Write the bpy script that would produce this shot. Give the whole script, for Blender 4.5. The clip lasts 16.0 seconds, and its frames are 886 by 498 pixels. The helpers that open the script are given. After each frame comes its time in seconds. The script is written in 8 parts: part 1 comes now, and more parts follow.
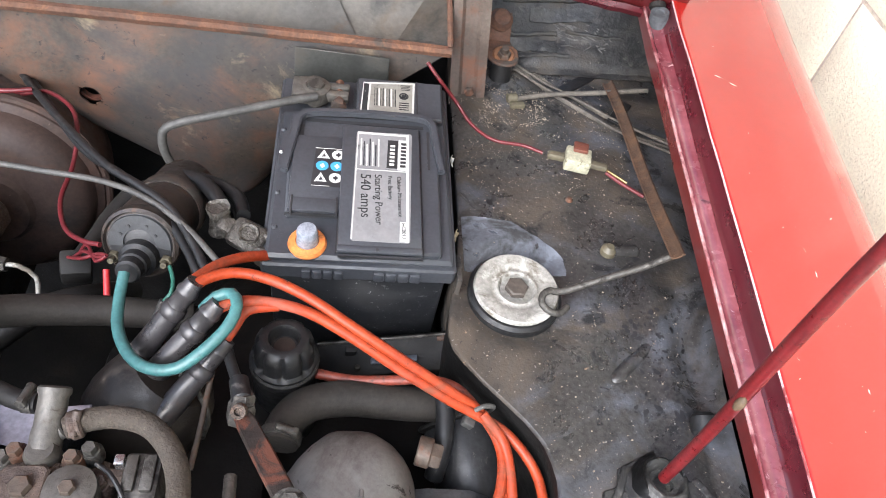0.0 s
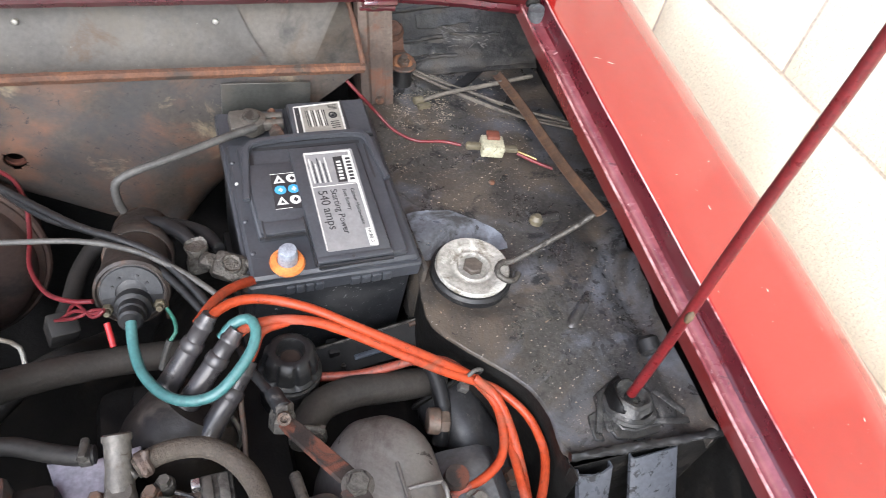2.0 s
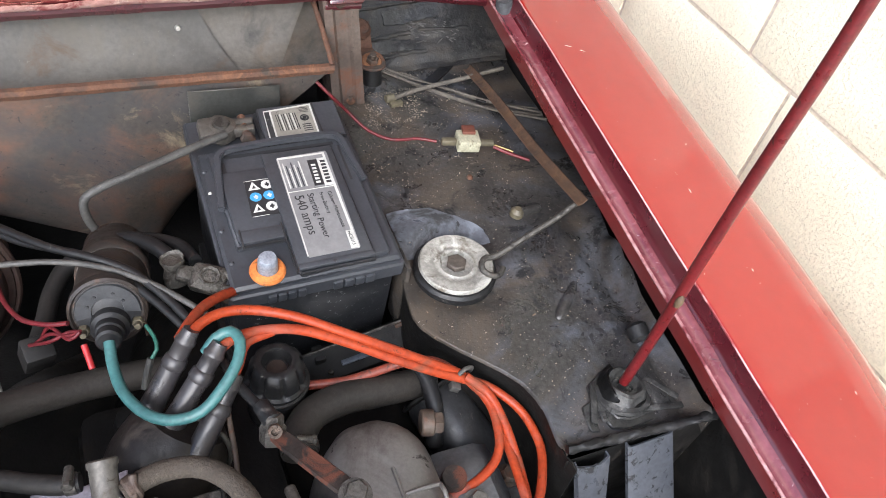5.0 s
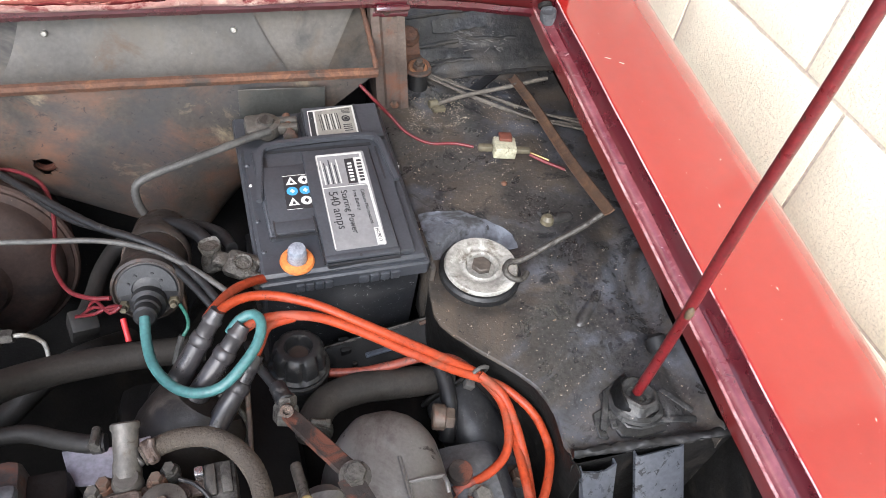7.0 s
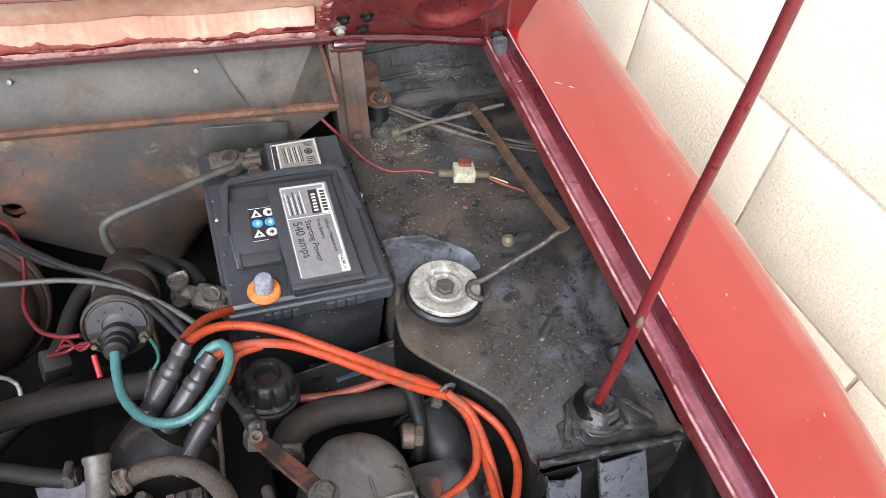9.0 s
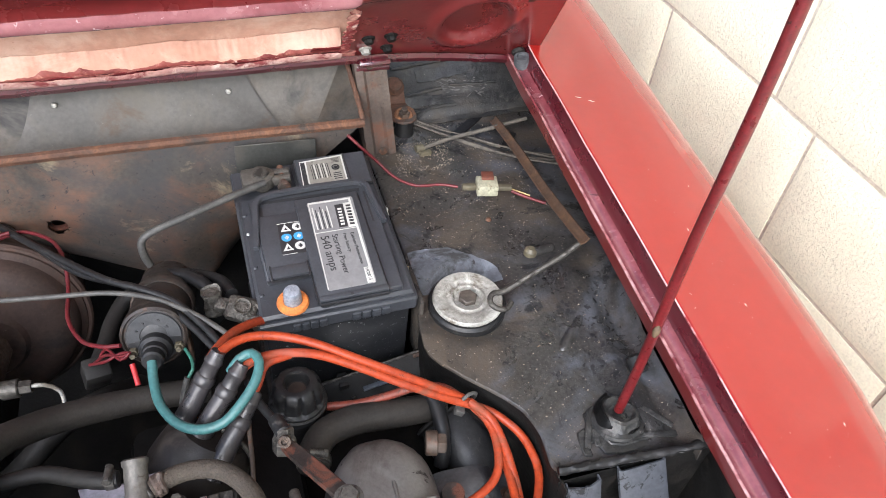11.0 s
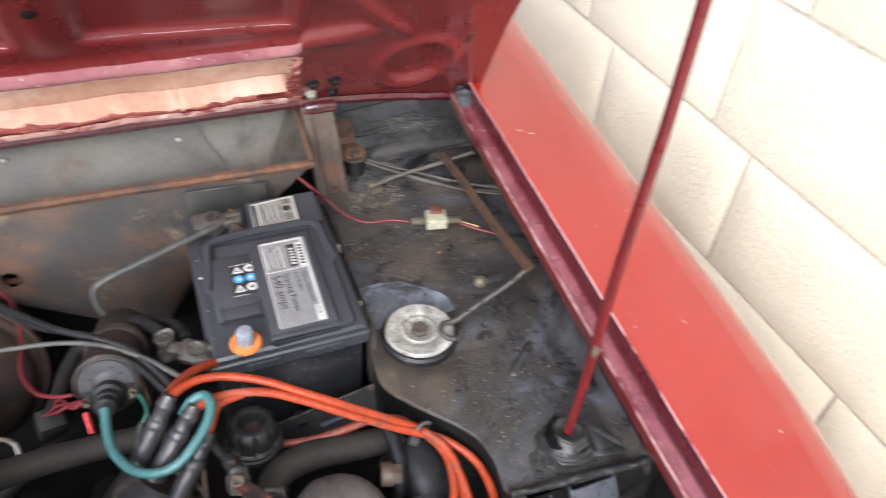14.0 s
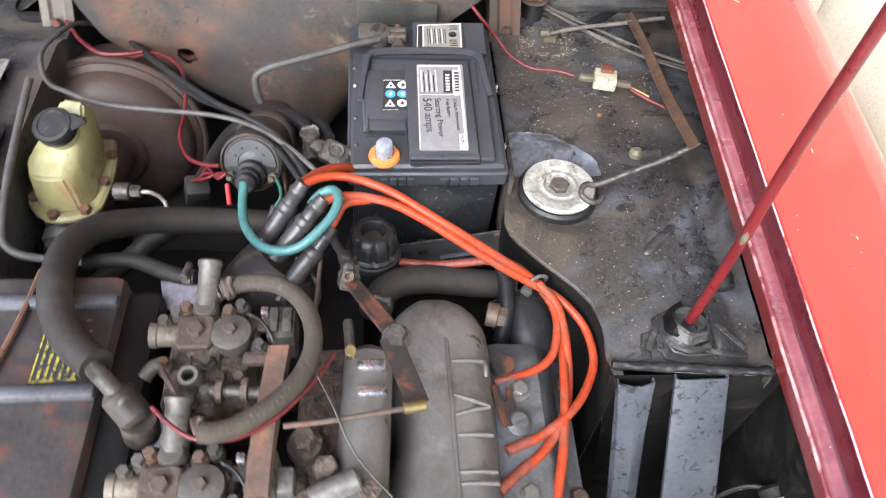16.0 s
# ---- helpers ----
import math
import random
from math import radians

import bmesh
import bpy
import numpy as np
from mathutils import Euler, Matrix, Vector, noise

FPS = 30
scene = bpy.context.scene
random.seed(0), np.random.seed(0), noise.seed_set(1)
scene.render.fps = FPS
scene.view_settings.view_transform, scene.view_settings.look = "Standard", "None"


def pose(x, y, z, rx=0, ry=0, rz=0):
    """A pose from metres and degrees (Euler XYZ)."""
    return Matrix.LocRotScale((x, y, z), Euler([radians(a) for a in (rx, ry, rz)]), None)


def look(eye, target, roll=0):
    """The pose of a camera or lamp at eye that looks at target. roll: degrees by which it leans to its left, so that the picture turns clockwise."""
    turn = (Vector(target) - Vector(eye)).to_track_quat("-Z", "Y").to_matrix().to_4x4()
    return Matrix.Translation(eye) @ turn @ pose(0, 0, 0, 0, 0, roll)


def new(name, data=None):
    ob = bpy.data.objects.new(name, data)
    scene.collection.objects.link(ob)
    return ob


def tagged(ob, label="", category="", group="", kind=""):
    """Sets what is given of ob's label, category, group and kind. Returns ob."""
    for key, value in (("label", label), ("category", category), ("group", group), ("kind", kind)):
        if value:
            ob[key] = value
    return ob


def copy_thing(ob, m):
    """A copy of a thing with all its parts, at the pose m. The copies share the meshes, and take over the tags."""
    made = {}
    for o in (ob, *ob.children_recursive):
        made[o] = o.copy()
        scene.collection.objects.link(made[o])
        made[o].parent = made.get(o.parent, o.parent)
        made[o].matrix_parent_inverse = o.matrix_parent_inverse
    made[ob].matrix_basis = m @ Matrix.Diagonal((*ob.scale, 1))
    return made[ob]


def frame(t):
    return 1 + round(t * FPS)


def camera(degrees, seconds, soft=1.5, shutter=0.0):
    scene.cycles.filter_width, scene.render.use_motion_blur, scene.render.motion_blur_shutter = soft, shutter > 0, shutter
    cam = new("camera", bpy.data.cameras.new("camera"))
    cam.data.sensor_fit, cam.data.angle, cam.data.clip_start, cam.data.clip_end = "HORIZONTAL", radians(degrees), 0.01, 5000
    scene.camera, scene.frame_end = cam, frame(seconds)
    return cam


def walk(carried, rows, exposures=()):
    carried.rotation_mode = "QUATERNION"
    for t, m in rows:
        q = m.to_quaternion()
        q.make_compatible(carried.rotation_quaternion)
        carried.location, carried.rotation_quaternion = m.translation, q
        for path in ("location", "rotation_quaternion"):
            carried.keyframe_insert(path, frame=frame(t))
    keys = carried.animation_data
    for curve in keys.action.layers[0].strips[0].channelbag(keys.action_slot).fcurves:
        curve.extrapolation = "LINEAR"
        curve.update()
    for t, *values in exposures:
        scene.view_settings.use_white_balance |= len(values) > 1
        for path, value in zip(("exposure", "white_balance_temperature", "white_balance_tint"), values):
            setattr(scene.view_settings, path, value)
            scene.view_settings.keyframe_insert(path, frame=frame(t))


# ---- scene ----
from mathutils.bvhtree import BVHTree

cam = camera(63.5, 16.0, soft=0.6, shutter=0.45)
PATH = [
    (0, (0.0677, -0.3953, 1.3539), (0.2117, 0.2410, 0.5960), 12.76),
    (0.5, (0.0729, -0.3974, 1.3579), (0.1991, 0.2582, 0.6134), 13.04),
    (1, (0.1093, -0.3970, 1.3669), (0.2324, 0.2779, 0.6393), 13.50),
    (1.2, (0.0742, -0.4041, 1.3648), (0.2076, 0.2696, 0.6379), 11.80),
    (1.5, (-0.0001, -0.4157, 1.3612), (0.1749, 0.2002, 0.5931), 4.50),
    (1.7, (-0.0311, -0.4252, 1.3830), (0.2253, 0.1711, 0.6223), 10.39),
    (2, (-0.0503, -0.4285, 1.4023), (0.2853, 0.1610, 0.6675), 14.49),
    (2.5, (-0.0591, -0.4163, 1.3981), (0.3328, 0.1398, 0.6651), 19.32),
    (3, (-0.0503, -0.4211, 1.3943), (0.3816, 0.1147, 0.6687), 19.49),
    (3.5, (-0.0484, -0.4235, 1.3915), (0.3675, 0.1142, 0.6582), 16.64),
    (4, (-0.0456, -0.4271, 1.3927), (0.3600, 0.1140, 0.6561), 15.06),
    (4.5, (-0.0548, -0.4244, 1.4003), (0.3206, 0.1438, 0.6680), 12.67),
    (4.7, (-0.0551, -0.4168, 1.3925), (0.3193, 0.1534, 0.6613), 13.12),
    (6.8, (-0.0214, -0.4529, 1.4087), (0.2641, 0.1609, 0.6727), 10.41),
    (7, (-0.0221, -0.4527, 1.4085), (0.2609, 0.1633, 0.6733), 10.66),
    (7.5, (-0.0266, -0.4619, 1.4165), (0.2519, 0.1618, 0.6862), 10.37),
    (8, (-0.0143, -0.4744, 1.4181), (0.2863, 0.1551, 0.7016), 9.80),
    (8.2, (-0.0106, -0.4736, 1.4207), (0.3014, 0.1529, 0.7064), 9.35),
    (10.3, (-0.0113, -0.4878, 1.4377), (0.2888, 0.1618, 0.7392), 7.84),
    (10.5, (-0.0138, -0.4883, 1.4417), (0.2735, 0.1654, 0.7416), 7.96),
    (11, (-0.0068, -0.4945, 1.4440), (0.2659, 0.1655, 0.7439), 6.03),
    (11.5, (-0.0074, -0.4888, 1.4484), (0.2587, 0.1803, 0.7545), 5.71),
    (12, (-0.0050, -0.4846, 1.4474), (0.2500, 0.1942, 0.7587), 5.38),
    (12.5, (-0.0370, -0.4806, 1.4477), (0.1888, 0.1983, 0.7491), 8.23),
    (12.8, (-0.0537, -0.4786, 1.4428), (0.1278, 0.2039, 0.7348), 7.59),
    (13, (-0.0626, -0.4778, 1.4483), (0.1069, 0.2022, 0.7350), 6.93),
    (13.2, (-0.0440, -0.4854, 1.4616), (0.1319, 0.2061, 0.7611), 5.01),
    (13.5, (-0.0254, -0.4944, 1.4614), (0.1872, 0.2108, 0.7850), 3.58),
    (13.7, (-0.0127, -0.5037, 1.4630), (0.2182, 0.1988, 0.7899), 3.44),
    (14, (0.0155, -0.5209, 1.4613), (0.3290, 0.1584, 0.7977), 4.76),
    (14.2, (0.0119, -0.5267, 1.4557), (0.3778, 0.1150, 0.7816), 7.77),
    (14.5, (0.0067, -0.5155, 1.4323), (0.3634, 0.0851, 0.7168), 9.74),
    (14.7, (0.0030, -0.5084, 1.4308), (0.3310, 0.0950, 0.7041), 9.79),
    (15, (-0.0068, -0.4947, 1.4284), (0.2960, 0.1177, 0.6982), 9.66),
    (15.2, (-0.0215, -0.4850, 1.4203), (0.2498, 0.1383, 0.6869), 9.23),
    (15.5, (-0.0519, -0.4974, 1.4159), (0.1443, 0.1348, 0.6665), 7.33),
    (15.7, (-0.0231, -0.5100, 1.4080), (0.1310, 0.1015, 0.6321), 6.88),
    (16, (0.0263, -0.5392, 1.4035), (0.1239, 0.0770, 0.6219), 6.32),
]
EXPOSURES = [(t, stops, 5720, 10) for t, stops in ((0.0, 1.3), (1.0, 1.25), (1.5, 1.25), (2.0, 1.2), (2.5, 0.97), (3.0, 0.84), (4.0, 0.83), (7.0, 1.08), (8.2, 1.0), (11.0, 0.9), (12.5, 1.08), (13.0, 1.25), (13.6, 1.2), (14.0, 0.9), (14.5, 0.4), (15.0, 0.65), (15.5, 1.05), (16.0, 1.45))]
walk(cam, [(t, look(eye, target, roll)) for t, eye, target, roll in PATH], EXPOSURES)

# ---- light: bright hazy daylight beside a pale wall ----
world = bpy.data.worlds.new("sky")
scene.world = world
world.use_nodes = True
wn = world.node_tree.nodes
sky = wn.new("ShaderNodeTexSky")
sky.sky_type = "NISHITA"
sky.sun_disc = False
sky.sun_elevation, sky.sun_rotation = radians(37), radians(214)
sky.dust_density = 4.0
world.node_tree.links.new(sky.outputs[0], wn["Background"].inputs[0])
wn["Background"].inputs[1].default_value = 0.15
sun = new("sun", bpy.data.lights.new("sun", "SUN"))
sun.data.energy, sun.data.angle, sun.data.color = 3.1, radians(60), (1.0, 0.97, 0.93)
sun.matrix_world = look((-1.6, -2.4, 2.2), (0, 0, 0))


# ---- materials ----
def material(name, base, alt=None, rough=0.6, metal=0.0, coarse=14.0, fine=180.0, blotch=None, specks=None, bump=0.15, mid=0.25, coat=0.0, vary=0.25, spec=0.5, pit=0.0, rvar=0.12):
    """A worn surface: two colours mixed by a coarse noise, blotches and specks of other colours, and fine relief."""
    m = bpy.data.materials.new(name)
    m.use_nodes = True
    nodes, links = m.node_tree.nodes, m.node_tree.links
    bsdf = nodes["Principled BSDF"]
    co = nodes.new("ShaderNodeTexCoord").outputs["Object"]

    def noisy(scale, detail=6.0, distort=0.0, rough_=0.6):
        n = nodes.new("ShaderNodeTexNoise")
        n.inputs["Scale"].default_value, n.inputs["Detail"].default_value = scale, detail
        n.inputs["Roughness"].default_value, n.inputs["Distortion"].default_value = rough_, distort
        links.new(co, n.inputs["Vector"])
        return n.outputs["Fac"]

    def ramp(fac, lo, hi, a=(0, 0, 0), b=(1, 1, 1)):
        r = nodes.new("ShaderNodeValToRGB")
        r.color_ramp.elements[0].position, r.color_ramp.elements[1].position = lo, hi
        r.color_ramp.elements[0].color, r.color_ramp.elements[1].color = (*a, 1), (*b, 1)
        links.new(fac, r.inputs[0])
        return r.outputs[0]

    def mixed(fac, a, b, blend="MIX"):
        x = nodes.new("ShaderNodeMix")
        x.data_type, x.blend_type = "RGBA", blend
        for socket, value in ((x.inputs[0], fac), (x.inputs[6], a), (x.inputs[7], b)):
            if isinstance(value, (int, float)):
                socket.default_value = value
            elif isinstance(value, tuple):
                socket.default_value = (*value, 1)
            else:
                links.new(value, socket)
        return x.outputs[2]

    alt = alt or tuple(0.7 * c for c in base)
    c1, c2 = noisy(coarse, 8.0, 0.4), noisy(fine, 4.0)
    colour = ramp(c1, 0.35, 0.68, alt, base)
    grain = ramp(c2, 0.3, 0.7, (1 - vary,) * 3, (1 + vary,) * 3)
    colour = mixed(1.0, colour, grain, "MULTIPLY")
    rough_out = ramp(noisy(coarse * 2.7, 5.0), 0.3, 0.7, (max(rough - rvar, 0.03),) * 3, (min(rough + rvar, 1),) * 3)
    for some in (blotch, specks):
        for tint, scale, lo, hi in (some if isinstance(some, list) else [some] if some else []):
            mask = ramp(noisy(scale, 7.0, 0.6, 0.7), lo - 0.05, hi - 0.05)
            colour = mixed(mask, colour, tint)
            rough_out = mixed(mask, rough_out, (0.8, 0.8, 0.8))
    links.new(colour, bsdf.inputs["Base Color"])
    links.new(rough_out, bsdf.inputs["Roughness"])
    bsdf.inputs["Metallic"].default_value = metal
    bsdf.inputs["Specular IOR Level"].default_value = spec
    bsdf.inputs["Coat Weight"].default_value, bsdf.inputs["Coat Roughness"].default_value = coat, 0.12
    height = nodes.new("ShaderNodeMath")
    height.operation = "MULTIPLY_ADD"
    links.new(noisy(coarse * 4, 6.0), height.inputs[0])
    height.inputs[1].default_value = mid * 4
    links.new(c2, height.inputs[2])
    b = nodes.new("ShaderNodeBump")
    b.inputs["Strength"].default_value, b.inputs["Distance"].default_value = bump, 0.002
    relief = height.outputs[0]
    if pit:
        pitted = nodes.new("ShaderNodeMath")
        pitted.operation = "MULTIPLY_ADD"
        links.new(mask, pitted.inputs[0])
        pitted.inputs[1].default_value = -pit
        links.new(relief, pitted.inputs[2])
        relief = pitted.outputs[0]
    links.new(relief, b.inputs["Height"])
    links.new(b.outputs[0], bsdf.inputs["Normal"])
    return m


M = dict(
    red_paint=material("red_paint", (0.285, 0.0155, 0.0115), (0.256, 0.0125, 0.0094), 0.17, coarse=3, fine=60, bump=0.008, mid=0.05, coat=0.75, vary=0.03, rvar=0.05, spec=0.5, specks=((0.34, 0.09, 0.075), 70, 0.74, 0.80)),
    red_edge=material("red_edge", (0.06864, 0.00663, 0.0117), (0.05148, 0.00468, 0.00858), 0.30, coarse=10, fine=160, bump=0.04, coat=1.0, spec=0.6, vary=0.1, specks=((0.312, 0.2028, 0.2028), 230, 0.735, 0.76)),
    red_floor_sheen=material("red_floor_sheen", (0.215, 0.072, 0.082), (0.120, 0.028, 0.036), 0.22, coarse=24, fine=160, bump=0.10, coat=1.0, vary=0.15, specks=[((0.46, 0.34, 0.34), 150, 0.70, 0.74), ((0.05, 0.008, 0.012), 60, 0.66, 0.72)]),
    worn_lit_edge=material("worn_lit_edge", (0.46, 0.30, 0.29), (0.26, 0.08, 0.085), 0.25, coarse=40, fine=160, bump=0.15, coat=1.0, vary=0.15, blotch=((0.12, 0.014, 0.02), 22, 0.55, 0.64)),
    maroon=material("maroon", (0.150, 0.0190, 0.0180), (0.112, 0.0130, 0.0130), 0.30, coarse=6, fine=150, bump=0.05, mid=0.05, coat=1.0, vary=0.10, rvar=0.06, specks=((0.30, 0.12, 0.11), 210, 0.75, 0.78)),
    primer=material("primer", (0.58, 0.340, 0.250), (0.52, 0.285, 0.205), 0.5, coarse=9, fine=110, bump=0.10, vary=0.10, blotch=[((0.70, 0.50, 0.395), 12, 0.52, 0.72), ((0.5115, 0.2046, 0.1488), 34, 0.68, 0.74)], specks=((0.279, 0.0558, 0.0465), 75, 0.73, 0.76)),
    edge_sheen=material("edge_sheen", (0.64, 0.49, 0.48), (0.46, 0.25, 0.25), 0.18, coarse=9, fine=160, bump=0.06, coat=1.0, vary=0.12, blotch=((0.20, 0.030, 0.032), 16, 0.60, 0.68)),
    primer_red=material("primer_red", (0.30, 0.095, 0.075), (0.20, 0.042, 0.036), 0.45, coarse=26, fine=150, bump=0.2, vary=0.2, blotch=[((0.56, 0.30, 0.22), 34, 0.57, 0.68), ((0.13, 0.018, 0.018), 22, 0.58, 0.68)]),
    worn_pink=material("worn_pink", (0.60, 0.38, 0.33), (0.42, 0.20, 0.18), 0.35, coarse=30, fine=150, bump=0.4, coat=0.5, vary=0.15, blotch=[((0.22, 0.040, 0.042), 26, 0.58, 0.66), ((0.74, 0.58, 0.52), 40, 0.60, 0.70)]),
    ridge_sheen=material("ridge_sheen", (0.36, 0.165, 0.175), (0.22, 0.070, 0.080), 0.22, coarse=12, fine=150, bump=0.08, mid=0.1, coat=1.0, vary=0.08, specks=[((0.60, 0.46, 0.46), 110, 0.68, 0.73), ((0.10, 0.012, 0.014), 90, 0.70, 0.74)]),
    chip_pale=material("chip_pale", (0.66, 0.50, 0.44), (0.55, 0.34, 0.30), 0.5, coarse=60, bump=0.0),
    peeling=material("peeling", (0.62, 0.33, 0.26), (0.30, 0.045, 0.045), 0.42, coarse=42, fine=150, bump=0.5, coat=0.4, blotch=[((0.18, 0.018, 0.020), 30, 0.51, 0.57), ((0.70, 0.54, 0.48), 60, 0.63, 0.69)]),
    rod_red=material("rod_red", (0.120, 0.0095, 0.0110), (0.085, 0.0070, 0.0082), 0.36, coarse=30, fine=300, bump=0.12, coat=0.5, specks=[((0.045, 0.018, 0.012), 190, 0.66, 0.70), ((0.24, 0.17, 0.13), 130, 0.735, 0.76)]),
    bay_black=material("bay_black", (0.0387, 0.0363, 0.0339), (0.0154, 0.0150, 0.0146), 0.34, coarse=8, fine=240, bump=0.30, vary=0.5, rvar=0.22,
        # the blue-grey blotch paints a bluish sheen; the others are dirt and stains
        blotch=[((0.064, 0.0500, 0.0365), 7, 0.53, 0.68), ((0.08448, 0.09216, 0.1101), 9, 0.56, 0.80), ((0.0064, 0.0064, 0.00704), 18, 0.61, 0.69), ((0.00768, 0.00768, 0.00832), 80, 0.675, 0.715)],
        specks=[((0.2816, 0.2688, 0.2432), 300, 0.69, 0.73), ((0.192, 0.1408, 0.09216), 140, 0.71, 0.75)]),
    leg_blue=material("leg_blue", (0.060, 0.064, 0.074), (0.042, 0.045, 0.053), 0.36, coarse=16, fine=200, bump=0.06, specks=((0.008, 0.008, 0.009), 85, 0.62, 0.66)),
    tar=material("tar", (0.01848, 0.01764, 0.01764), (0.00924, 0.00924, 0.00924), 0.42, coarse=16, fine=200, bump=0.25, specks=((0.168, 0.1596, 0.1428), 190, 0.71, 0.76), spec=0.3),
    slot_light=material("slot_light", (0.1304, 0.1467, 0.1793), (0.0815, 0.09237, 0.1141), 0.38, coarse=25, fine=200, bump=0.06, specks=((0.01631, 0.01631, 0.01631), 60, 0.62, 0.7)),
    bulkhead=material("bulkhead", (0.070, 0.055, 0.042), (0.030, 0.026, 0.022), 0.55, coarse=7, fine=170, bump=0.14, vary=0.3,
        blotch=[((0.118, 0.058, 0.034), 9, 0.50, 0.70), ((0.035, 0.035, 0.036), 5, 0.55, 0.72), ((0.19, 0.155, 0.10), 13, 0.64, 0.76)],
        specks=((0.02, 0.02, 0.02), 120, 0.66, 0.72)),
    plenum=material("plenum", (0.1235, 0.1137, 0.0988), (0.0824, 0.0757, 0.0675), 0.6, spec=0.3, coarse=7, fine=170, bump=0.12, vary=0.14,
        blotch=[((0.105, 0.080, 0.056), 7, 0.56, 0.80), ((0.034, 0.034, 0.035), 5, 0.58, 0.70)], specks=((0.26, 0.25, 0.23), 240, 0.735, 0.76)),
    plenum_cover=material("plenum_cover", (0.1079, 0.1015, 0.0920), (0.0714, 0.0683, 0.0634), 0.62, spec=0.3, coarse=8, fine=180, bump=0.10, vary=0.14, blotch=[((0.112, 0.102, 0.086), 9, 0.57, 0.74), ((0.085, 0.056, 0.038), 11, 0.62, 0.76)], specks=((0.26, 0.25, 0.23), 240, 0.735, 0.76)),
    rust=material("rust", (0.13, 0.0589, 0.031), (0.0682, 0.0341, 0.0223), 0.8, coarse=30, fine=260, bump=0.4, blotch=[((0.198, 0.093, 0.0434), 24, 0.6, 0.7), ((0.0434, 0.0341, 0.0279), 18, 0.56, 0.66)]),
    rusty_steel=material("rusty_steel", (0.0918, 0.0714, 0.05576), (0.0578, 0.04216, 0.03196), 0.62, metal=0.3, coarse=20, fine=200, bump=0.25, blotch=((0.1156, 0.04896, 0.02584), 22, 0.55, 0.66)),
    rust_orange=material("rust_orange", (0.225, 0.0975, 0.0375), (0.1275, 0.05625, 0.02625), 0.75, coarse=50, fine=260, bump=0.4),
    strip_rust=material("strip_rust", (0.075, 0.038, 0.018), (0.036, 0.020, 0.011), 0.75, coarse=40, fine=260, bump=0.35, blotch=((0.09, 0.0465, 0.0195), 30, 0.58, 0.7)),
    battery_black=material("battery_black", (0.03897, 0.04192, 0.04841), (0.0307, 0.03307, 0.03897), 0.48, coarse=12, fine=300, bump=0.07, vary=0.15, blotch=((0.04428, 0.04605, 0.04959), 14, 0.64, 0.8), specks=((0.1653, 0.1653, 0.1594), 260, 0.76, 0.79)),
    battery_dark=material("battery_dark", (0.017, 0.018, 0.020), (0.013, 0.014, 0.016), 0.45, coarse=12, fine=300, bump=0.06, spec=0.35, blotch=((0.034, 0.034, 0.035), 16, 0.58, 0.74), specks=[((0.30, 0.30, 0.29), 230, 0.69, 0.72), ((0.10, 0.10, 0.10), 90, 0.68, 0.72)]),
    label_silver=material("label_silver", (0.24, 0.242, 0.245), (0.19, 0.192, 0.196), 0.38, metal=0.25, coarse=20, fine=300, bump=0.02, vary=0.08, specks=((0.10, 0.10, 0.10), 130, 0.71, 0.75)),
    label_white=material("label_white", (0.54, 0.54, 0.513), (0.432, 0.432, 0.405), 0.45, coarse=30, fine=300, bump=0.02, vary=0.08, specks=((0.225, 0.216, 0.198), 120, 0.68, 0.74)),
    sticker_grey=material("sticker_grey", (0.27, 0.265, 0.235), (0.20, 0.195, 0.17), 0.4, metal=0.2, coarse=40, fine=300, bump=0.02, vary=0.1, specks=((0.12, 0.115, 0.10), 120, 0.66, 0.72)),
    patch_grey=material("patch_grey", (0.040, 0.041, 0.037), (0.024, 0.025, 0.023), 0.5, coarse=18, fine=220, bump=0.10, blotch=((0.062, 0.054, 0.044), 12, 0.58, 0.74), specks=((0.16, 0.15, 0.13), 240, 0.72, 0.76)),
    sealed_black=material("sealed_black", (0.0275, 0.0269, 0.0258), (0.0127, 0.0127, 0.0127), 0.46, coarse=12, fine=200, bump=0.45, vary=0.4, rvar=0.16,
        blotch=[((0.042, 0.036, 0.029), 14, 0.56, 0.70), ((0.006, 0.006, 0.006), 22, 0.60, 0.68), ((0.075, 0.070, 0.062), 30, 0.66, 0.72)], specks=[((0.22, 0.20, 0.17), 260, 0.71, 0.75), ((0.12, 0.09, 0.06), 120, 0.72, 0.76)]),
    seat_worn=material("seat_worn", (0.0375, 0.0368, 0.0345), (0.0150, 0.0150, 0.0146), 0.42, coarse=30, fine=220, bump=0.30, vary=0.35, rvar=0.18,
        blotch=[((0.095, 0.093, 0.088), 34, 0.60, 0.72), ((0.010, 0.010, 0.010), 26, 0.57, 0.66)], specks=((0.24, 0.22, 0.19), 200, 0.70, 0.74)),
    bare_worn=material("bare_worn", (0.120, 0.133, 0.160), (0.058, 0.063, 0.074), 0.34, coarse=16, fine=200, bump=0.10, vary=0.2, rvar=0.16, blotch=[((0.185, 0.205, 0.240), 20, 0.58, 0.74), ((0.026, 0.026, 0.027), 14, 0.55, 0.66)], specks=((0.015, 0.015, 0.015), 90, 0.66, 0.72)),
    rubber_grey=material("rubber_grey", (0.070, 0.074, 0.080), (0.045, 0.048, 0.053), 0.7, coarse=40, fine=260, bump=0.15, blotch=((0.16, 0.165, 0.17), 60, 0.62, 0.74)),
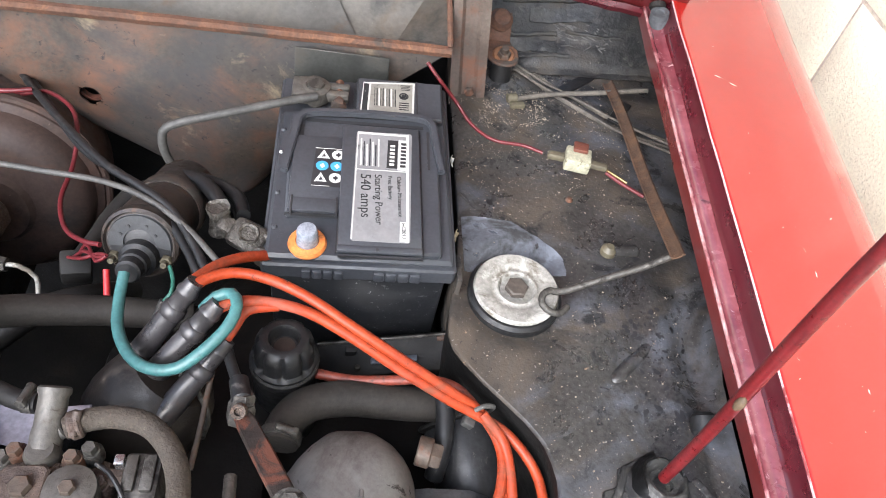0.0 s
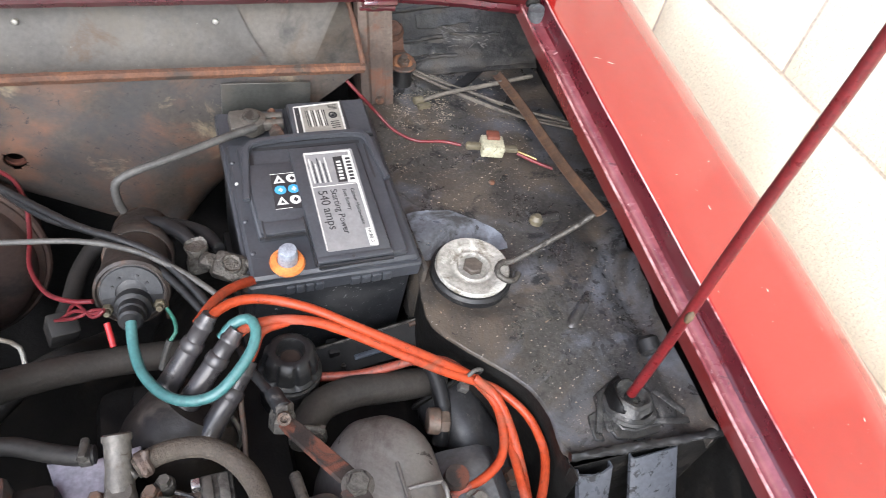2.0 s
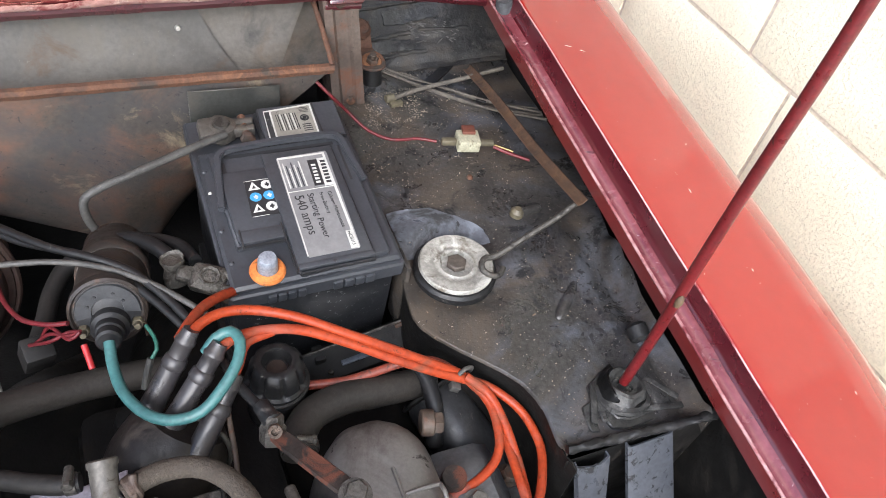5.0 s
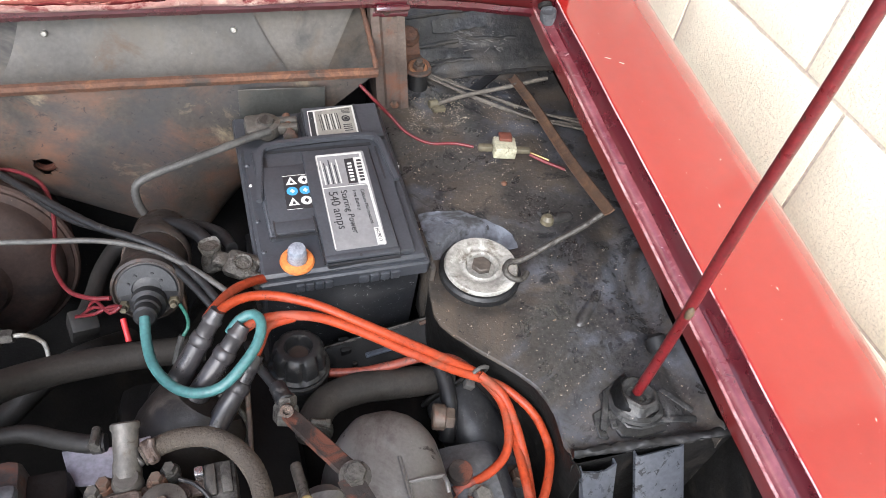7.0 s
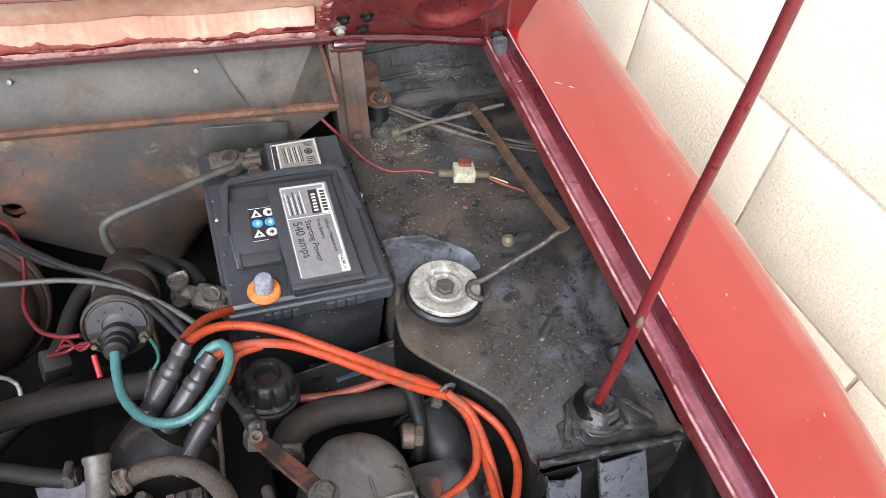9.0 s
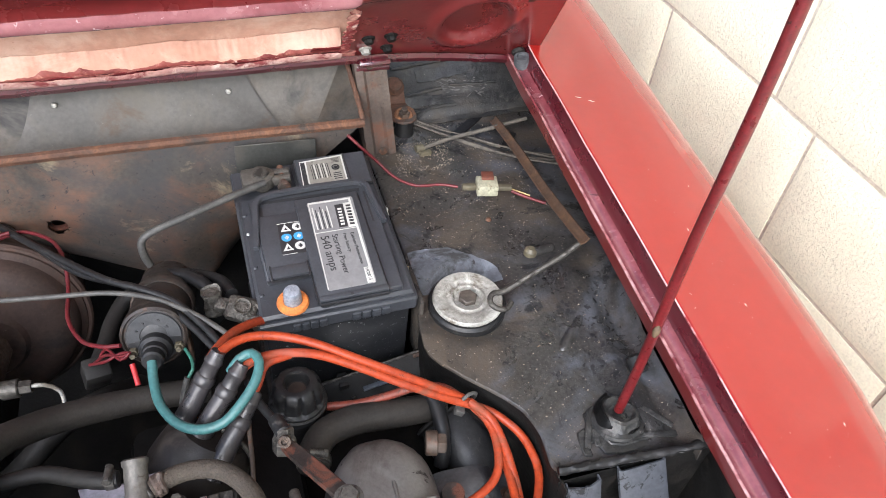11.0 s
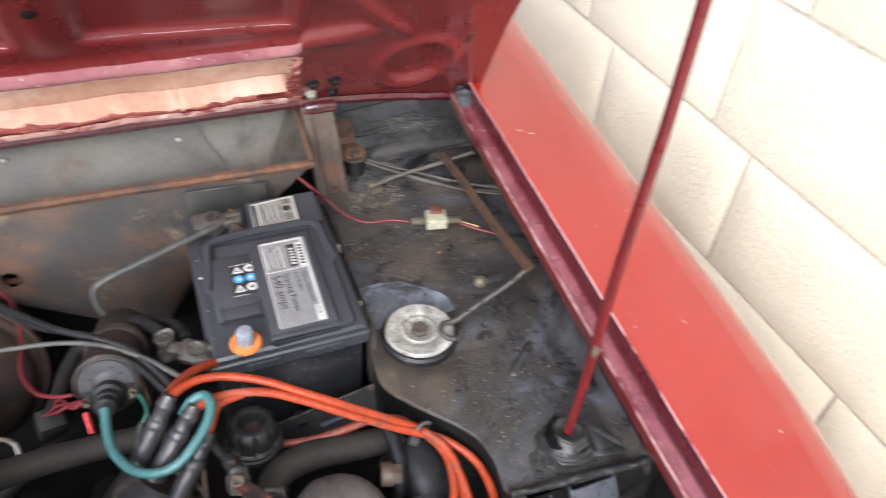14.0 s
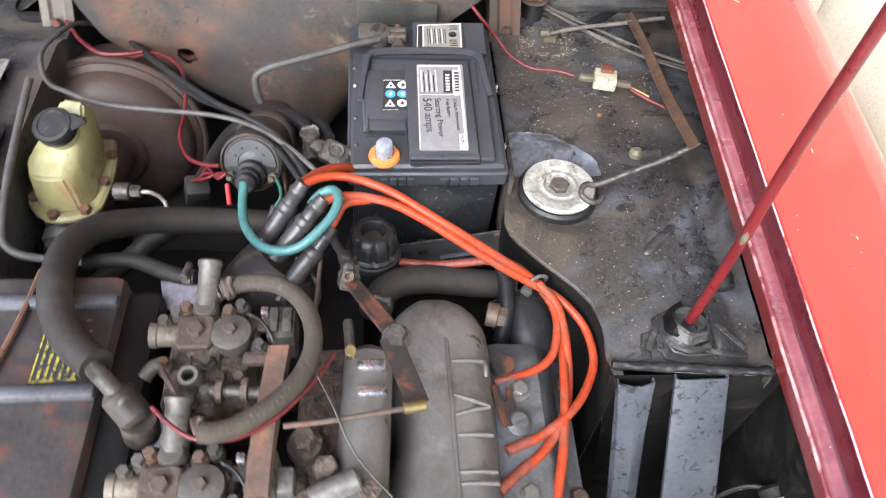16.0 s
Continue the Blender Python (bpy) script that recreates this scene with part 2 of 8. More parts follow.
    post_grey=material("post_grey", (0.150, 0.132, 0.115), (0.085, 0.072, 0.062), 0.5, metal=0.15, coarse=14, fine=240, bump=0.12, vary=0.15, blotch=[((0.22, 0.20, 0.18), 16, 0.60, 0.74), ((0.09, 0.050, 0.034), 20, 0.60, 0.72)]),
    pale_plate=material("pale_plate", (0.34, 0.33, 0.30), (0.22, 0.215, 0.195), 0.5, metal=0.2, coarse=60, fine=260, bump=0.35, blotch=((0.12, 0.105, 0.085), 70, 0.60, 0.68)),
    pale_blue=material("pale_blue", (0.165, 0.175, 0.200), (0.115, 0.122, 0.140), 0.4, coarse=16, fine=220, bump=0.06, blotch=((0.06, 0.06, 0.065), 24, 0.62, 0.72)),
    post_brown=material("post_brown", (0.125, 0.098, 0.080), (0.070, 0.054, 0.045), 0.5, metal=0.1, coarse=12, fine=240, bump=0.14, vary=0.2, blotch=[((0.170, 0.150, 0.130), 14, 0.60, 0.74), ((0.110, 0.052, 0.032), 18, 0.58, 0.70)], specks=((0.03, 0.025, 0.022), 120, 0.68, 0.74)),
    servo_dusty=material("servo_dusty", (0.080, 0.052, 0.042), (0.048, 0.034, 0.029), 0.5, coarse=9, fine=220, bump=0.10, vary=0.2, blotch=[((0.092, 0.050, 0.034), 10, 0.55, 0.70), ((0.028, 0.025, 0.023), 9, 0.57, 0.70)], specks=((0.20, 0.16, 0.13), 200, 0.72, 0.76), spec=0.35),
    stay_rust=material("stay_rust", (0.105, 0.062, 0.042), (0.058, 0.039, 0.030), 0.62, coarse=26, fine=240, bump=0.2, blotch=((0.165, 0.078, 0.044), 18, 0.56, 0.68)),
    cast_alloy=material("cast_alloy", (0.150, 0.143, 0.136), (0.096, 0.090, 0.084), 0.50, metal=0.35, coarse=6, fine=320, bump=0.10, mid=0.12, vary=0.12, rvar=0.10,
        blotch=[((0.060, 0.052, 0.045), 7, 0.56, 0.72), ((0.205, 0.200, 0.194), 9, 0.60, 0.76), ((0.030, 0.026, 0.023), 36, 0.67, 0.72)], specks=((0.26, 0.25, 0.24), 220, 0.73, 0.77)),
    bolt_brown=material("bolt_brown", (0.098, 0.082, 0.068), (0.060, 0.050, 0.042), 0.55, metal=0.3, coarse=60, fine=260, bump=0.2),
    spot_brown=material("spot_brown", (0.115, 0.078, 0.042), (0.06, 0.036, 0.02), 0.7, coarse=120, fine=300, bump=0.3),
    scuff_grey=material("scuff_grey", (0.150, 0.145, 0.135), (0.080, 0.077, 0.072), 0.5, coarse=90, fine=300, bump=0.2),
    scrap=material("scrap", (0.40, 0.36, 0.25), (0.24, 0.19, 0.11), 0.7, coarse=80, fine=300, bump=0.2),
    ink=material("ink", (0.022, 0.022, 0.024), rough=0.5, bump=0.0, vary=0.05),
    sign_blue=material("sign_blue", (0.06, 0.28, 0.55), (0.05, 0.24, 0.48), 0.4, bump=0.0, vary=0.05),
    orange_cap=material("orange_cap", (0.62, 0.20, 0.045), (0.48, 0.15, 0.035), 0.5, coarse=60, fine=300, bump=0.06, specks=((0.2, 0.09, 0.04), 140, 0.64, 0.72)),
    lead=material("lead", (0.40, 0.44, 0.50), (0.30, 0.33, 0.38), 0.5, metal=0.5, coarse=60, fine=350, bump=0.25),
    zinc=material("zinc", (0.375, 0.367, 0.335), (0.235, 0.228, 0.205), 0.55, metal=0.30, coarse=35, fine=260, bump=0.2, blotch=[((0.1445, 0.1275, 0.102), 32, 0.58, 0.68), ((0.51, 0.5015, 0.459), 45, 0.6, 0.72)]),
    dirty_zinc=material("dirty_zinc", (0.100, 0.094, 0.084), (0.060, 0.056, 0.049), 0.5, metal=0.5, coarse=50, fine=260, bump=0.3, blotch=((0.03228, 0.02823, 0.02417), 50, 0.55, 0.66)),
    rubber=material("rubber", (0.01559, 0.0144, 0.01291), (0.01047, 0.009877, 0.009282), 0.62, coarse=18, fine=300, bump=0.15, blotch=((0.02999, 0.02761, 0.02457), 20, 0.6, 0.8), specks=((0.06009, 0.057, 0.05099), 260, 0.74, 0.78), spec=0.3),
    hose_dusty=material("hose_dusty", (0.029, 0.0255, 0.0220), (0.0188, 0.0170, 0.0152), 0.62, coarse=18, fine=300, bump=0.15, blotch=((0.06769, 0.06232, 0.05546), 20, 0.6, 0.8), specks=((0.1357, 0.1287, 0.1151), 260, 0.74, 0.78), spec=0.3),
    hose_cloth=material("hose_cloth", (0.052, 0.041, 0.030), (0.034, 0.027, 0.020), 0.85, coarse=30, fine=500, bump=0.5, specks=((0.08709, 0.07433, 0.05249), 180, 0.66, 0.74)),
    cable_black=material("cable_black", (0.01386, 0.01386, 0.01433), (0.00924, 0.00924, 0.009706), 0.45, coarse=60, fine=300, bump=0.1, specks=((0.06006, 0.05544, 0.05082), 120, 0.64, 0.72), spec=0.35),
    cable_grey=material("cable_grey", (0.062, 0.060, 0.055), (0.036, 0.035, 0.033), 0.6, coarse=50, fine=260, bump=0.2, specks=((0.14, 0.13, 0.11), 130, 0.68, 0.73)),
    lead_orange=material("lead_orange", (0.300, 0.0420, 0.0112), (0.240, 0.0320, 0.0100), 0.42, coarse=30, fine=200, bump=0.06, blotch=[((0.1564, 0.046, 0.02392), 20, 0.58, 0.72), ((0.276, 0.0782, 0.0506), 14, 0.62, 0.74)], specks=((0.046, 0.02024, 0.0138), 120, 0.67, 0.73), spec=0.3),
    lead_old=material("lead_old", (0.20, 0.040, 0.022), (0.14, 0.030, 0.018), 0.5, coarse=30, fine=200, bump=0.08, specks=((0.06, 0.03, 0.022), 90, 0.58, 0.68)),
    lead_teal=material("lead_teal", (0.04635, 0.1332, 0.1314), (0.03627, 0.1053, 0.1053), 0.45, coarse=30, fine=220, bump=0.06, blotch=((0.02826, 0.06048, 0.0585), 30, 0.62, 0.75)),
    wire_red=material("wire_red", (0.108, 0.00904, 0.01288), (0.07752, 0.007752, 0.00976), 0.45, coarse=40, fine=200, bump=0.05, specks=((0.01808, 0.00516, 0.00516), 70, 0.66, 0.74)),
    wire_green=material("wire_green", (0.025, 0.11, 0.08), rough=0.5),
    plug_white=material("plug_white", (0.36, 0.35, 0.25), (0.26, 0.25, 0.18), 0.5, coarse=60, fine=300, bump=0.08, specks=((0.12, 0.10, 0.06), 110, 0.60, 0.70)),
    sand=material("sand", (0.27, 0.235, 0.185), (0.15, 0.125, 0.095), 0.9, coarse=60, fine=300, bump=0.2),
    dusty_cable=material("dusty_cable", (0.105, 0.092, 0.074), (0.060, 0.053, 0.044), 0.8, coarse=60, fine=300, bump=0.3),
    red_tag=material("red_tag", (0.42, 0.020, 0.022), (0.30, 0.014, 0.016), 0.4, coarse=40, bump=0.05),
    plug_brown=material("plug_brown", (0.1380, 0.0450, 0.0270), (0.0960, 0.0300, 0.0180), 0.55),
    crimp=material("crimp", (0.107, 0.0926, 0.0585), (0.0731, 0.0634, 0.0414), 0.5),
    alloy=material("alloy", (0.1623, 0.1555, 0.147), (0.102, 0.09775, 0.0901), 0.50, metal=0.45, coarse=14, fine=280, bump=0.2, vary=0.3, blotch=[((0.06009, 0.05415, 0.04684), 10, 0.57, 0.72), ((0.204, 0.1989, 0.187), 22, 0.64, 0.78)]),
    alloy_blue=material("alloy_blue", (0.1018, 0.1073, 0.1155), (0.066, 0.06875, 0.07425), 0.45, metal=0.3, coarse=12, fine=240, bump=0.1, blotch=((0.0495, 0.04675, 0.044), 14, 0.58, 0.7)),
    carb_brown=material("carb_brown", (0.086, 0.060, 0.046), (0.048, 0.034, 0.027), 0.66, metal=0.1, coarse=36, fine=280, bump=0.5, mid=0.4, vary=0.3, blotch=[((0.115, 0.066, 0.045), 30, 0.60, 0.70), ((0.034, 0.025, 0.020), 30, 0.60, 0.70)]),
    dirty_pale=material("dirty_pale", (0.102, 0.095, 0.085), (0.064, 0.058, 0.050), 0.55, metal=0.3, coarse=30, fine=260, bump=0.2, blotch=[((0.075, 0.060, 0.046), 34, 0.60, 0.70)], specks=((0.05, 0.04, 0.032), 90, 0.66, 0.72)),
    scrap_metal=material("scrap_metal", (0.175, 0.152, 0.115), (0.100, 0.080, 0.058), 0.6, metal=0.2, coarse=40, fine=260, bump=0.2, blotch=((0.06, 0.045, 0.032), 34, 0.58, 0.68)),
    carb_metal=material("carb_metal", (0.098, 0.070, 0.052), (0.052, 0.038, 0.029), 0.68, metal=0.15, coarse=40, fine=300, bump=0.9, mid=0.5, vary=0.4, blotch=[((0.022, 0.017, 0.014), 34, 0.57, 0.66), ((0.080, 0.042, 0.026), 30, 0.61, 0.70), ((0.135, 0.115, 0.090), 55, 0.60, 0.70)]),
    # near-black: the deep shade low in the bay is put into this colour
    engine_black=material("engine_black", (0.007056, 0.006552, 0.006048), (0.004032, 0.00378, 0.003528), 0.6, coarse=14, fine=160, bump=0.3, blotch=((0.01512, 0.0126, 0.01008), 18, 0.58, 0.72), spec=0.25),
    coil_field=material("coil_field", (0.044, 0.045, 0.047), (0.026, 0.027, 0.029), 0.45, metal=0.1, coarse=40, fine=260, bump=0.1, blotch=((0.030, 0.029, 0.028), 60, 0.58, 0.66)),
    clamp_lead=material("clamp_lead", (0.135, 0.128, 0.115), (0.070, 0.064, 0.055), 0.42, metal=0.5, coarse=60, fine=260, bump=0.6, mid=0.5, vary=0.3, blotch=((0.045, 0.036, 0.028), 60, 0.58, 0.68)),
    coil_can=material("coil_can", (0.034, 0.026, 0.021), (0.018, 0.0145, 0.0125), 0.42, coarse=16, fine=240, bump=0.12, blotch=((0.070, 0.042, 0.028), 26, 0.60, 0.70), specks=((0.11, 0.095, 0.08), 150, 0.68, 0.74)),
    coil_grey=material("coil_grey", (0.034, 0.034, 0.035), (0.018, 0.018, 0.019), 0.42, metal=0.1, coarse=40, fine=260, bump=0.1, specks=((0.10, 0.09, 0.08), 120, 0.66, 0.74)),
    dark_rust=material("dark_rust", (0.02763, 0.01989, 0.01657), (0.01436, 0.01215, 0.01105), 0.6, coarse=40, fine=260, bump=0.3, blotch=((0.07735, 0.02763, 0.01657), 34, 0.55, 0.62), spec=0.3),
    lilac=material("lilac", (0.24, 0.23, 0.27), (0.17, 0.16, 0.19), 0.5, coarse=40, fine=200, bump=0.06),
    tower_grey=material("tower_grey", (0.034, 0.031, 0.032), (0.018, 0.0165, 0.0165), 0.34, coarse=24, fine=260, bump=0.1, blotch=((0.055, 0.044, 0.038), 26, 0.60, 0.72)),
    dist_brown=material("dist_brown", (0.0190, 0.0148, 0.0122), (0.0100, 0.0082, 0.0072), 0.5, coarse=24, fine=260, bump=0.15, blotch=((0.05728, 0.04754, 0.03895), 22, 0.6, 0.74), spec=0.35),
    servo_brown=material("servo_brown", (0.05765, 0.03733, 0.02745), (0.03623, 0.0258, 0.02086), 0.5, coarse=9, fine=200, bump=0.12, blotch=[((0.09333, 0.04118, 0.02306), 12, 0.56, 0.7), ((0.02471, 0.02306, 0.02196), 8, 0.58, 0.7)], spec=0.35),
    reservoir=material("reservoir", (0.27, 0.260, 0.130), (0.20, 0.180, 0.075), 0.34, coarse=12, fine=220, bump=0.06, vary=0.1, blotch=[((0.20, 0.130, 0.060), 16, 0.60, 0.74), ((0.050, 0.036, 0.020), 34, 0.68, 0.74)]),
    airbox=material("airbox", (0.046, 0.043, 0.041), (0.028, 0.027, 0.027), 0.5, coarse=12, fine=220, bump=0.15, blotch=[((0.095, 0.037, 0.024), 15, 0.54, 0.66), ((0.055, 0.050, 0.047), 22, 0.60, 0.70)]),
    yellow=material("yellow", (0.30, 0.25, 0.03), (0.20, 0.165, 0.025), 0.5, bump=0.02, specks=((0.03, 0.027, 0.02), 160, 0.53, 0.60)),
    brass=material("brass", (0.27, 0.216, 0.096), (0.18, 0.138, 0.06), 0.35, metal=0.8),
    chrome=material("chrome", (0.6, 0.6, 0.6), (0.42, 0.42, 0.42), 0.25, metal=0.9, coarse=60, specks=((0.2, 0.16, 0.12), 130, 0.62, 0.7)),
    wall_block=material("wall_block", (0.78, 0.752, 0.575), (0.73, 0.700, 0.525), 0.9, coarse=5, fine=220, bump=0.55, mid=0.05, vary=0.10, specks=[((0.42, 0.39, 0.29), 150, 0.69, 0.74), ((0.69, 0.67, 0.52), 250, 0.61, 0.70)], pit=2.2),
    mortar=material("mortar", (0.56, 0.52, 0.42), (0.45, 0.40, 0.31), 0.95, coarse=20, fine=150, bump=0.5),
    concrete=material("concrete", (0.23, 0.222, 0.208), (0.195, 0.188, 0.178), 0.9, coarse=1.2, fine=90, bump=0.3),
)


# ---- mesh tools ----
def obj(name, bm, mat, parent=None, label="", smooth=True):
    me = bpy.data.meshes.new(name)
    bmesh.ops.recalc_face_normals(bm, faces=bm.faces)
    bm.to_mesh(me)
    bm.free()
    me.materials.append(M[mat])
    if smooth:
        me.polygons.foreach_set("use_smooth", [True] * len(me.polygons))
        me.set_sharp_from_angle(angle=radians(38))
    ob = new(name, me)
    ob.parent = parent
    return tagged(ob, label)


def part(name, bm, mat, parent, label="", smooth=True):
    return obj(name, bm, mat, parent, label, smooth)


def thing(name, label, category, at=None, group="", kind=""):
    ob = new(name)
    ob.empty_display_size = 0.02
    if at is not None:
        ob.matrix_world = at
    return tagged(ob, label, category, group, kind)


def frame_to(p0, p1):
    """A matrix at p0 whose z axis points at p1."""
    d = Vector(p1) - Vector(p0)
    return Matrix.Translation(p0) @ d.to_track_quat("Z", "Y").to_matrix().to_4x4(), d.length


def turned(profile, p0, p1, seg=28, bm=None, wobble=0.0):
    """A lathed body: profile of (radius, height along p0->p1 as a fraction)."""
    bm = bm or bmesh.new()
    m, length = frame_to(p0, p1)
    rings = []
    for r, h in profile:
        ring = []
        for k in range(seg):
            a = 2 * math.pi * k / seg
            rr = r * (1 + wobble * math.sin(3 * a + 9 * h))
            ring.append(bm.verts.new(m @ Vector((rr * math.cos(a), rr * math.sin(a), h * length))))
        rings.append(ring)
    for a, b in zip(rings, rings[1:]):
        for k in range(seg):
            bm.faces.new((a[k], a[(k + 1) % seg], b[(k + 1) % seg], b[k]))
    for ring in (rings[0], rings[-1]):
        bm.faces.new(ring)
    return bm


def rod(p0, p1, r, bevel=0.12, seg=20, bm=None, r1=None):
    """A straight round bar with softened ends."""
    r1 = r if r1 is None else r1
    length = max((Vector(p1) - Vector(p0)).length, 1e-6)
    e = min(bevel * r / length, 0.3)
    return turned([(r * (1 - bevel), 0), (r, e), (r1, 1 - e), (r1 * (1 - bevel), 1)], p0, p1, seg, bm)


def hexhead(p0, p1, r, bm=None):
    bm = turned([(r * 0.98, 0), (r, 0.15), (r, 0.8), (r * 0.85, 1)], p0, p1, 6, bm)
    return bm


def smooth_path(points, step=0.006):
    """A Catmull-Rom line through the points, evenly cut."""
    p = [Vector(q) for q in points]
    p = [2 * p[0] - p[1]] + p + [2 * p[-1] - p[-2]]
    out = []
    for a, b, c, d in zip(p, p[1:], p[2:], p[3:]):
        n = max(2, int((c - b).length / step))
        for k in range(n):
            t = k / n
            out.append(0.5 * (2 * b + (c - a) * t + (2 * a - 5 * b + 4 * c - d) * t * t + (3 * b - a - 3 * c + d) * t ** 3))
    return out + [p[-2]]


def tube(points, r, seg=14, bm=None, step=0.006, ripple=0.0, r_end=None, straight=False):
    """A bent tube or wire through the points."""
    bm = bm or bmesh.new()
    path = [Vector(q) for q in points] if straight else smooth_path(points, step)
    side, rings = None, []
    for k, q in enumerate(path):
        d = (path[min(k + 1, len(path) - 1)] - path[max(k - 1, 0)]).normalized()
        if side is None:
            side = d.orthogonal().normalized()
        side = (side - d * side.dot(d)).normalized()
        up = d.cross(side)
        f = k / max(1, len(path) - 1)
        rr = r + ((r_end - r) * f if r_end else 0)
        rr *= 1 + ripple * math.sin(k * 2.1) + 0.03 * noise.noise(q * 60)
        rings.append([bm.verts.new(q + rr * (math.cos(a) * side + math.sin(a) * up)) for a in (2 * math.pi * j / seg for j in range(seg))])
    for a, b in zip(rings, rings[1:]):
        for j in range(seg):
            bm.faces.new((a[j], a[(j + 1) % seg], b[(j + 1) % seg], b[j]))
    bm.faces.new(rings[0][::-1])
    bm.faces.new(rings[-1])
    return bm


def block(lo, hi, bevel=0.002, bm=None, m=None, seg=2):
    """A box with rounded edges, from corner to corner."""
    one = bmesh.new()
    bmesh.ops.create_cube(one, size=1)
    c, s = [(a + b) / 2 for a, b in zip(lo, hi)], [abs(b - a) for a, b in zip(lo, hi)]
    bmesh.ops.transform(one, matrix=Matrix.Translation(c) @ Matrix.Diagonal((*s, 1)), verts=one.verts)
    if bevel:
        bmesh.ops.bevel(one, geom=one.edges[:], offset=min(bevel, min(s) * 0.45), segments=seg, affect="EDGES", profile=0.5)
    return joined(one, bm, m)


def joined(one, bm=None, m=None):
    if m is not None:
        bmesh.ops.transform(one, matrix=m, verts=one.verts)
    if bm is None:
        return one
    me = bpy.data.meshes.new("piece")
    one.to_mesh(me)
    one.free()
    bm.from_mesh(me)
    bpy.data.meshes.remove(me)
    return bm


def plate(outline, z0, z1, bevel=0.0015, bm=None, m=None):
    """A flat plate: an outline in x and y, from height z0 to z1, with softened rims."""
    one = bmesh.new()
    face = one.faces.new([one.verts.new((x, y, z0)) for x, y in outline])
    up = bmesh.ops.extrude_face_region(one, geom=[face])
    bmesh.ops.translate(one, vec=(0, 0, z1 - z0), verts=[v for v in up["geom"] if isinstance(v, bmesh.types.BMVert)])
    bmesh.ops.recalc_face_normals(one, faces=one.faces)
    if bevel:
        rim = [e for e in one.edges if len(e.link_faces) == 2 and e.calc_face_angle(0) > 1.0]
        bmesh.ops.bevel(one, geom=rim, offset=bevel, segments=1, affect="EDGES")
    return joined(one, bm, m)


def circle(r, n=32, cx=0.0, cy=0.0):
    return [(cx + r * math.cos(2 * math.pi * k / n), cy + r * math.sin(2 * math.pi * k / n)) for k in range(n)]


def sheet(grid, thick=0.0, bm=None):
    """A surface over rows of points, made thick to the side away from its normal."""
    bm = bm or bmesh.new()
    rows = [[bm.verts.new(p) for p in row] for row in grid]
    for a, b in zip(rows, rows[1:]):
        for k in range(len(a) - 1):
            bm.faces.new((a[k], a[k + 1], b[k + 1], b[k]))
    if thick:
        bmesh.ops.recalc_face_normals(bm, faces=bm.faces)
        bmesh.ops.solidify(bm, geom=bm.faces[:], thickness=thick)
    return bm


def letters(text, size, m, mat, parent, name="lettering", extrude=0.0001):
    cu = bpy.data.curves.new("text", "FONT")
    cu.body, cu.size, cu.extrude = text, size, extrude
    ob = new("text", cu)
    me = bpy.data.meshes.new_from_object(ob.evaluated_get(bpy.context.evaluated_depsgraph_get()))
    bpy.data.objects.remove(ob)
    me.transform(m)
    me.materials.clear()
    me.materials.append(M[mat])
    out = new(name, me)
    out.parent = parent
    return out


def lerp(table, v):
    xs, ys = zip(*table)
    return float(np.interp(v, xs, ys))


# ---- ground ----
bm = bmesh.new()
bmesh.ops.create_grid(bm, x_segments=60, y_segments=60, size=40)
for v in bm.verts:
    v.co.z = 0.004 * noise.noise(v.co * 0.8)
tagged(obj("ground", bm, "concrete"), "grey concrete yard under and round the car", "ground", kind="structure")


# ---- block wall beside the car ----
WALL_X, COURSE, LONG, JOINT = 0.852, 0.2275, 0.413, 0.0075
wall = thing("wall_east", "cream-painted rough concrete block wall beside the car", "wall", kind="structure")
bm = block((WALL_X + 0.0065, -3.4, 0.0), (WALL_X + 0.2, 4.3, 2.65), 0.004)
part("mortar_bed", bm, "mortar", wall, "recessed sandy mortar joints")


def rough_block(seed):
    """A rock-faced block: the face to the yard is uneven, the rims are broken."""
    bm = bmesh.new()
    ny, nz = 12, 7
    hy, hz = (LONG - JOINT) / 2, (COURSE - JOINT) / 2
    rows = []
    for j in range(nz + 1):
        row = []
        for k in range(ny + 1):
            y, z = -hy + 2 * hy * k / ny, -hz + 2 * hz * j / nz
            rim = min(hy - abs(y), hz - abs(z))
            x = 0.0015 * noise.noise(Vector((y * 26 + seed * 7, z * 26, seed))) + (0.005 if rim < 1e-6 else 0)
            row.append(bm.verts.new((x, y, z)))
        rows.append(row)
    for a, b in zip(rows, rows[1:]):
        for k in range(ny):
            bm.faces.new((a[k], b[k], b[k + 1], a[k + 1]))
    rim = [e for e in bm.edges if e.is_boundary]
    ext = bmesh.ops.extrude_edge_only(bm, edges=rim)
    bmesh.ops.translate(bm, vec=(0.05, 0, 0), verts=[v for v in ext["geom"] if isinstance(v, bmesh.types.BMVert)])
    me = bpy.data.meshes.new("block")
    bm.to_mesh(me)
    bm.free()
    me.materials.append(M["wall_block"])
    me.polygons.foreach_set("use_smooth", [True] * len(me.polygons))
    me.set_sharp_from_angle(angle=radians(50))
    return me


BLOCKS = [rough_block(s) for s in range(6)]
SHIFT = {0: 0.168, 1: 0.267}


def lay_wall():
    for course in range(-4, 8):
        z0 = 0.620 + COURSE * course
        if z0 + COURSE < 0.05 or z0 + COURSE > 2.7:
            continue
        for k in range(-9, 10):
            y0 = SHIFT[course % 2] + LONG * k
            if y0 < -3.4 or y0 + LONG > 4.3:
                continue
            ob = new("block", BLOCKS[(k * 5 + course * 3) % 6])
            ob.location = (WALL_X, y0 + LONG / 2, max(z0, 0) + COURSE / 2)
            ob.parent = wall


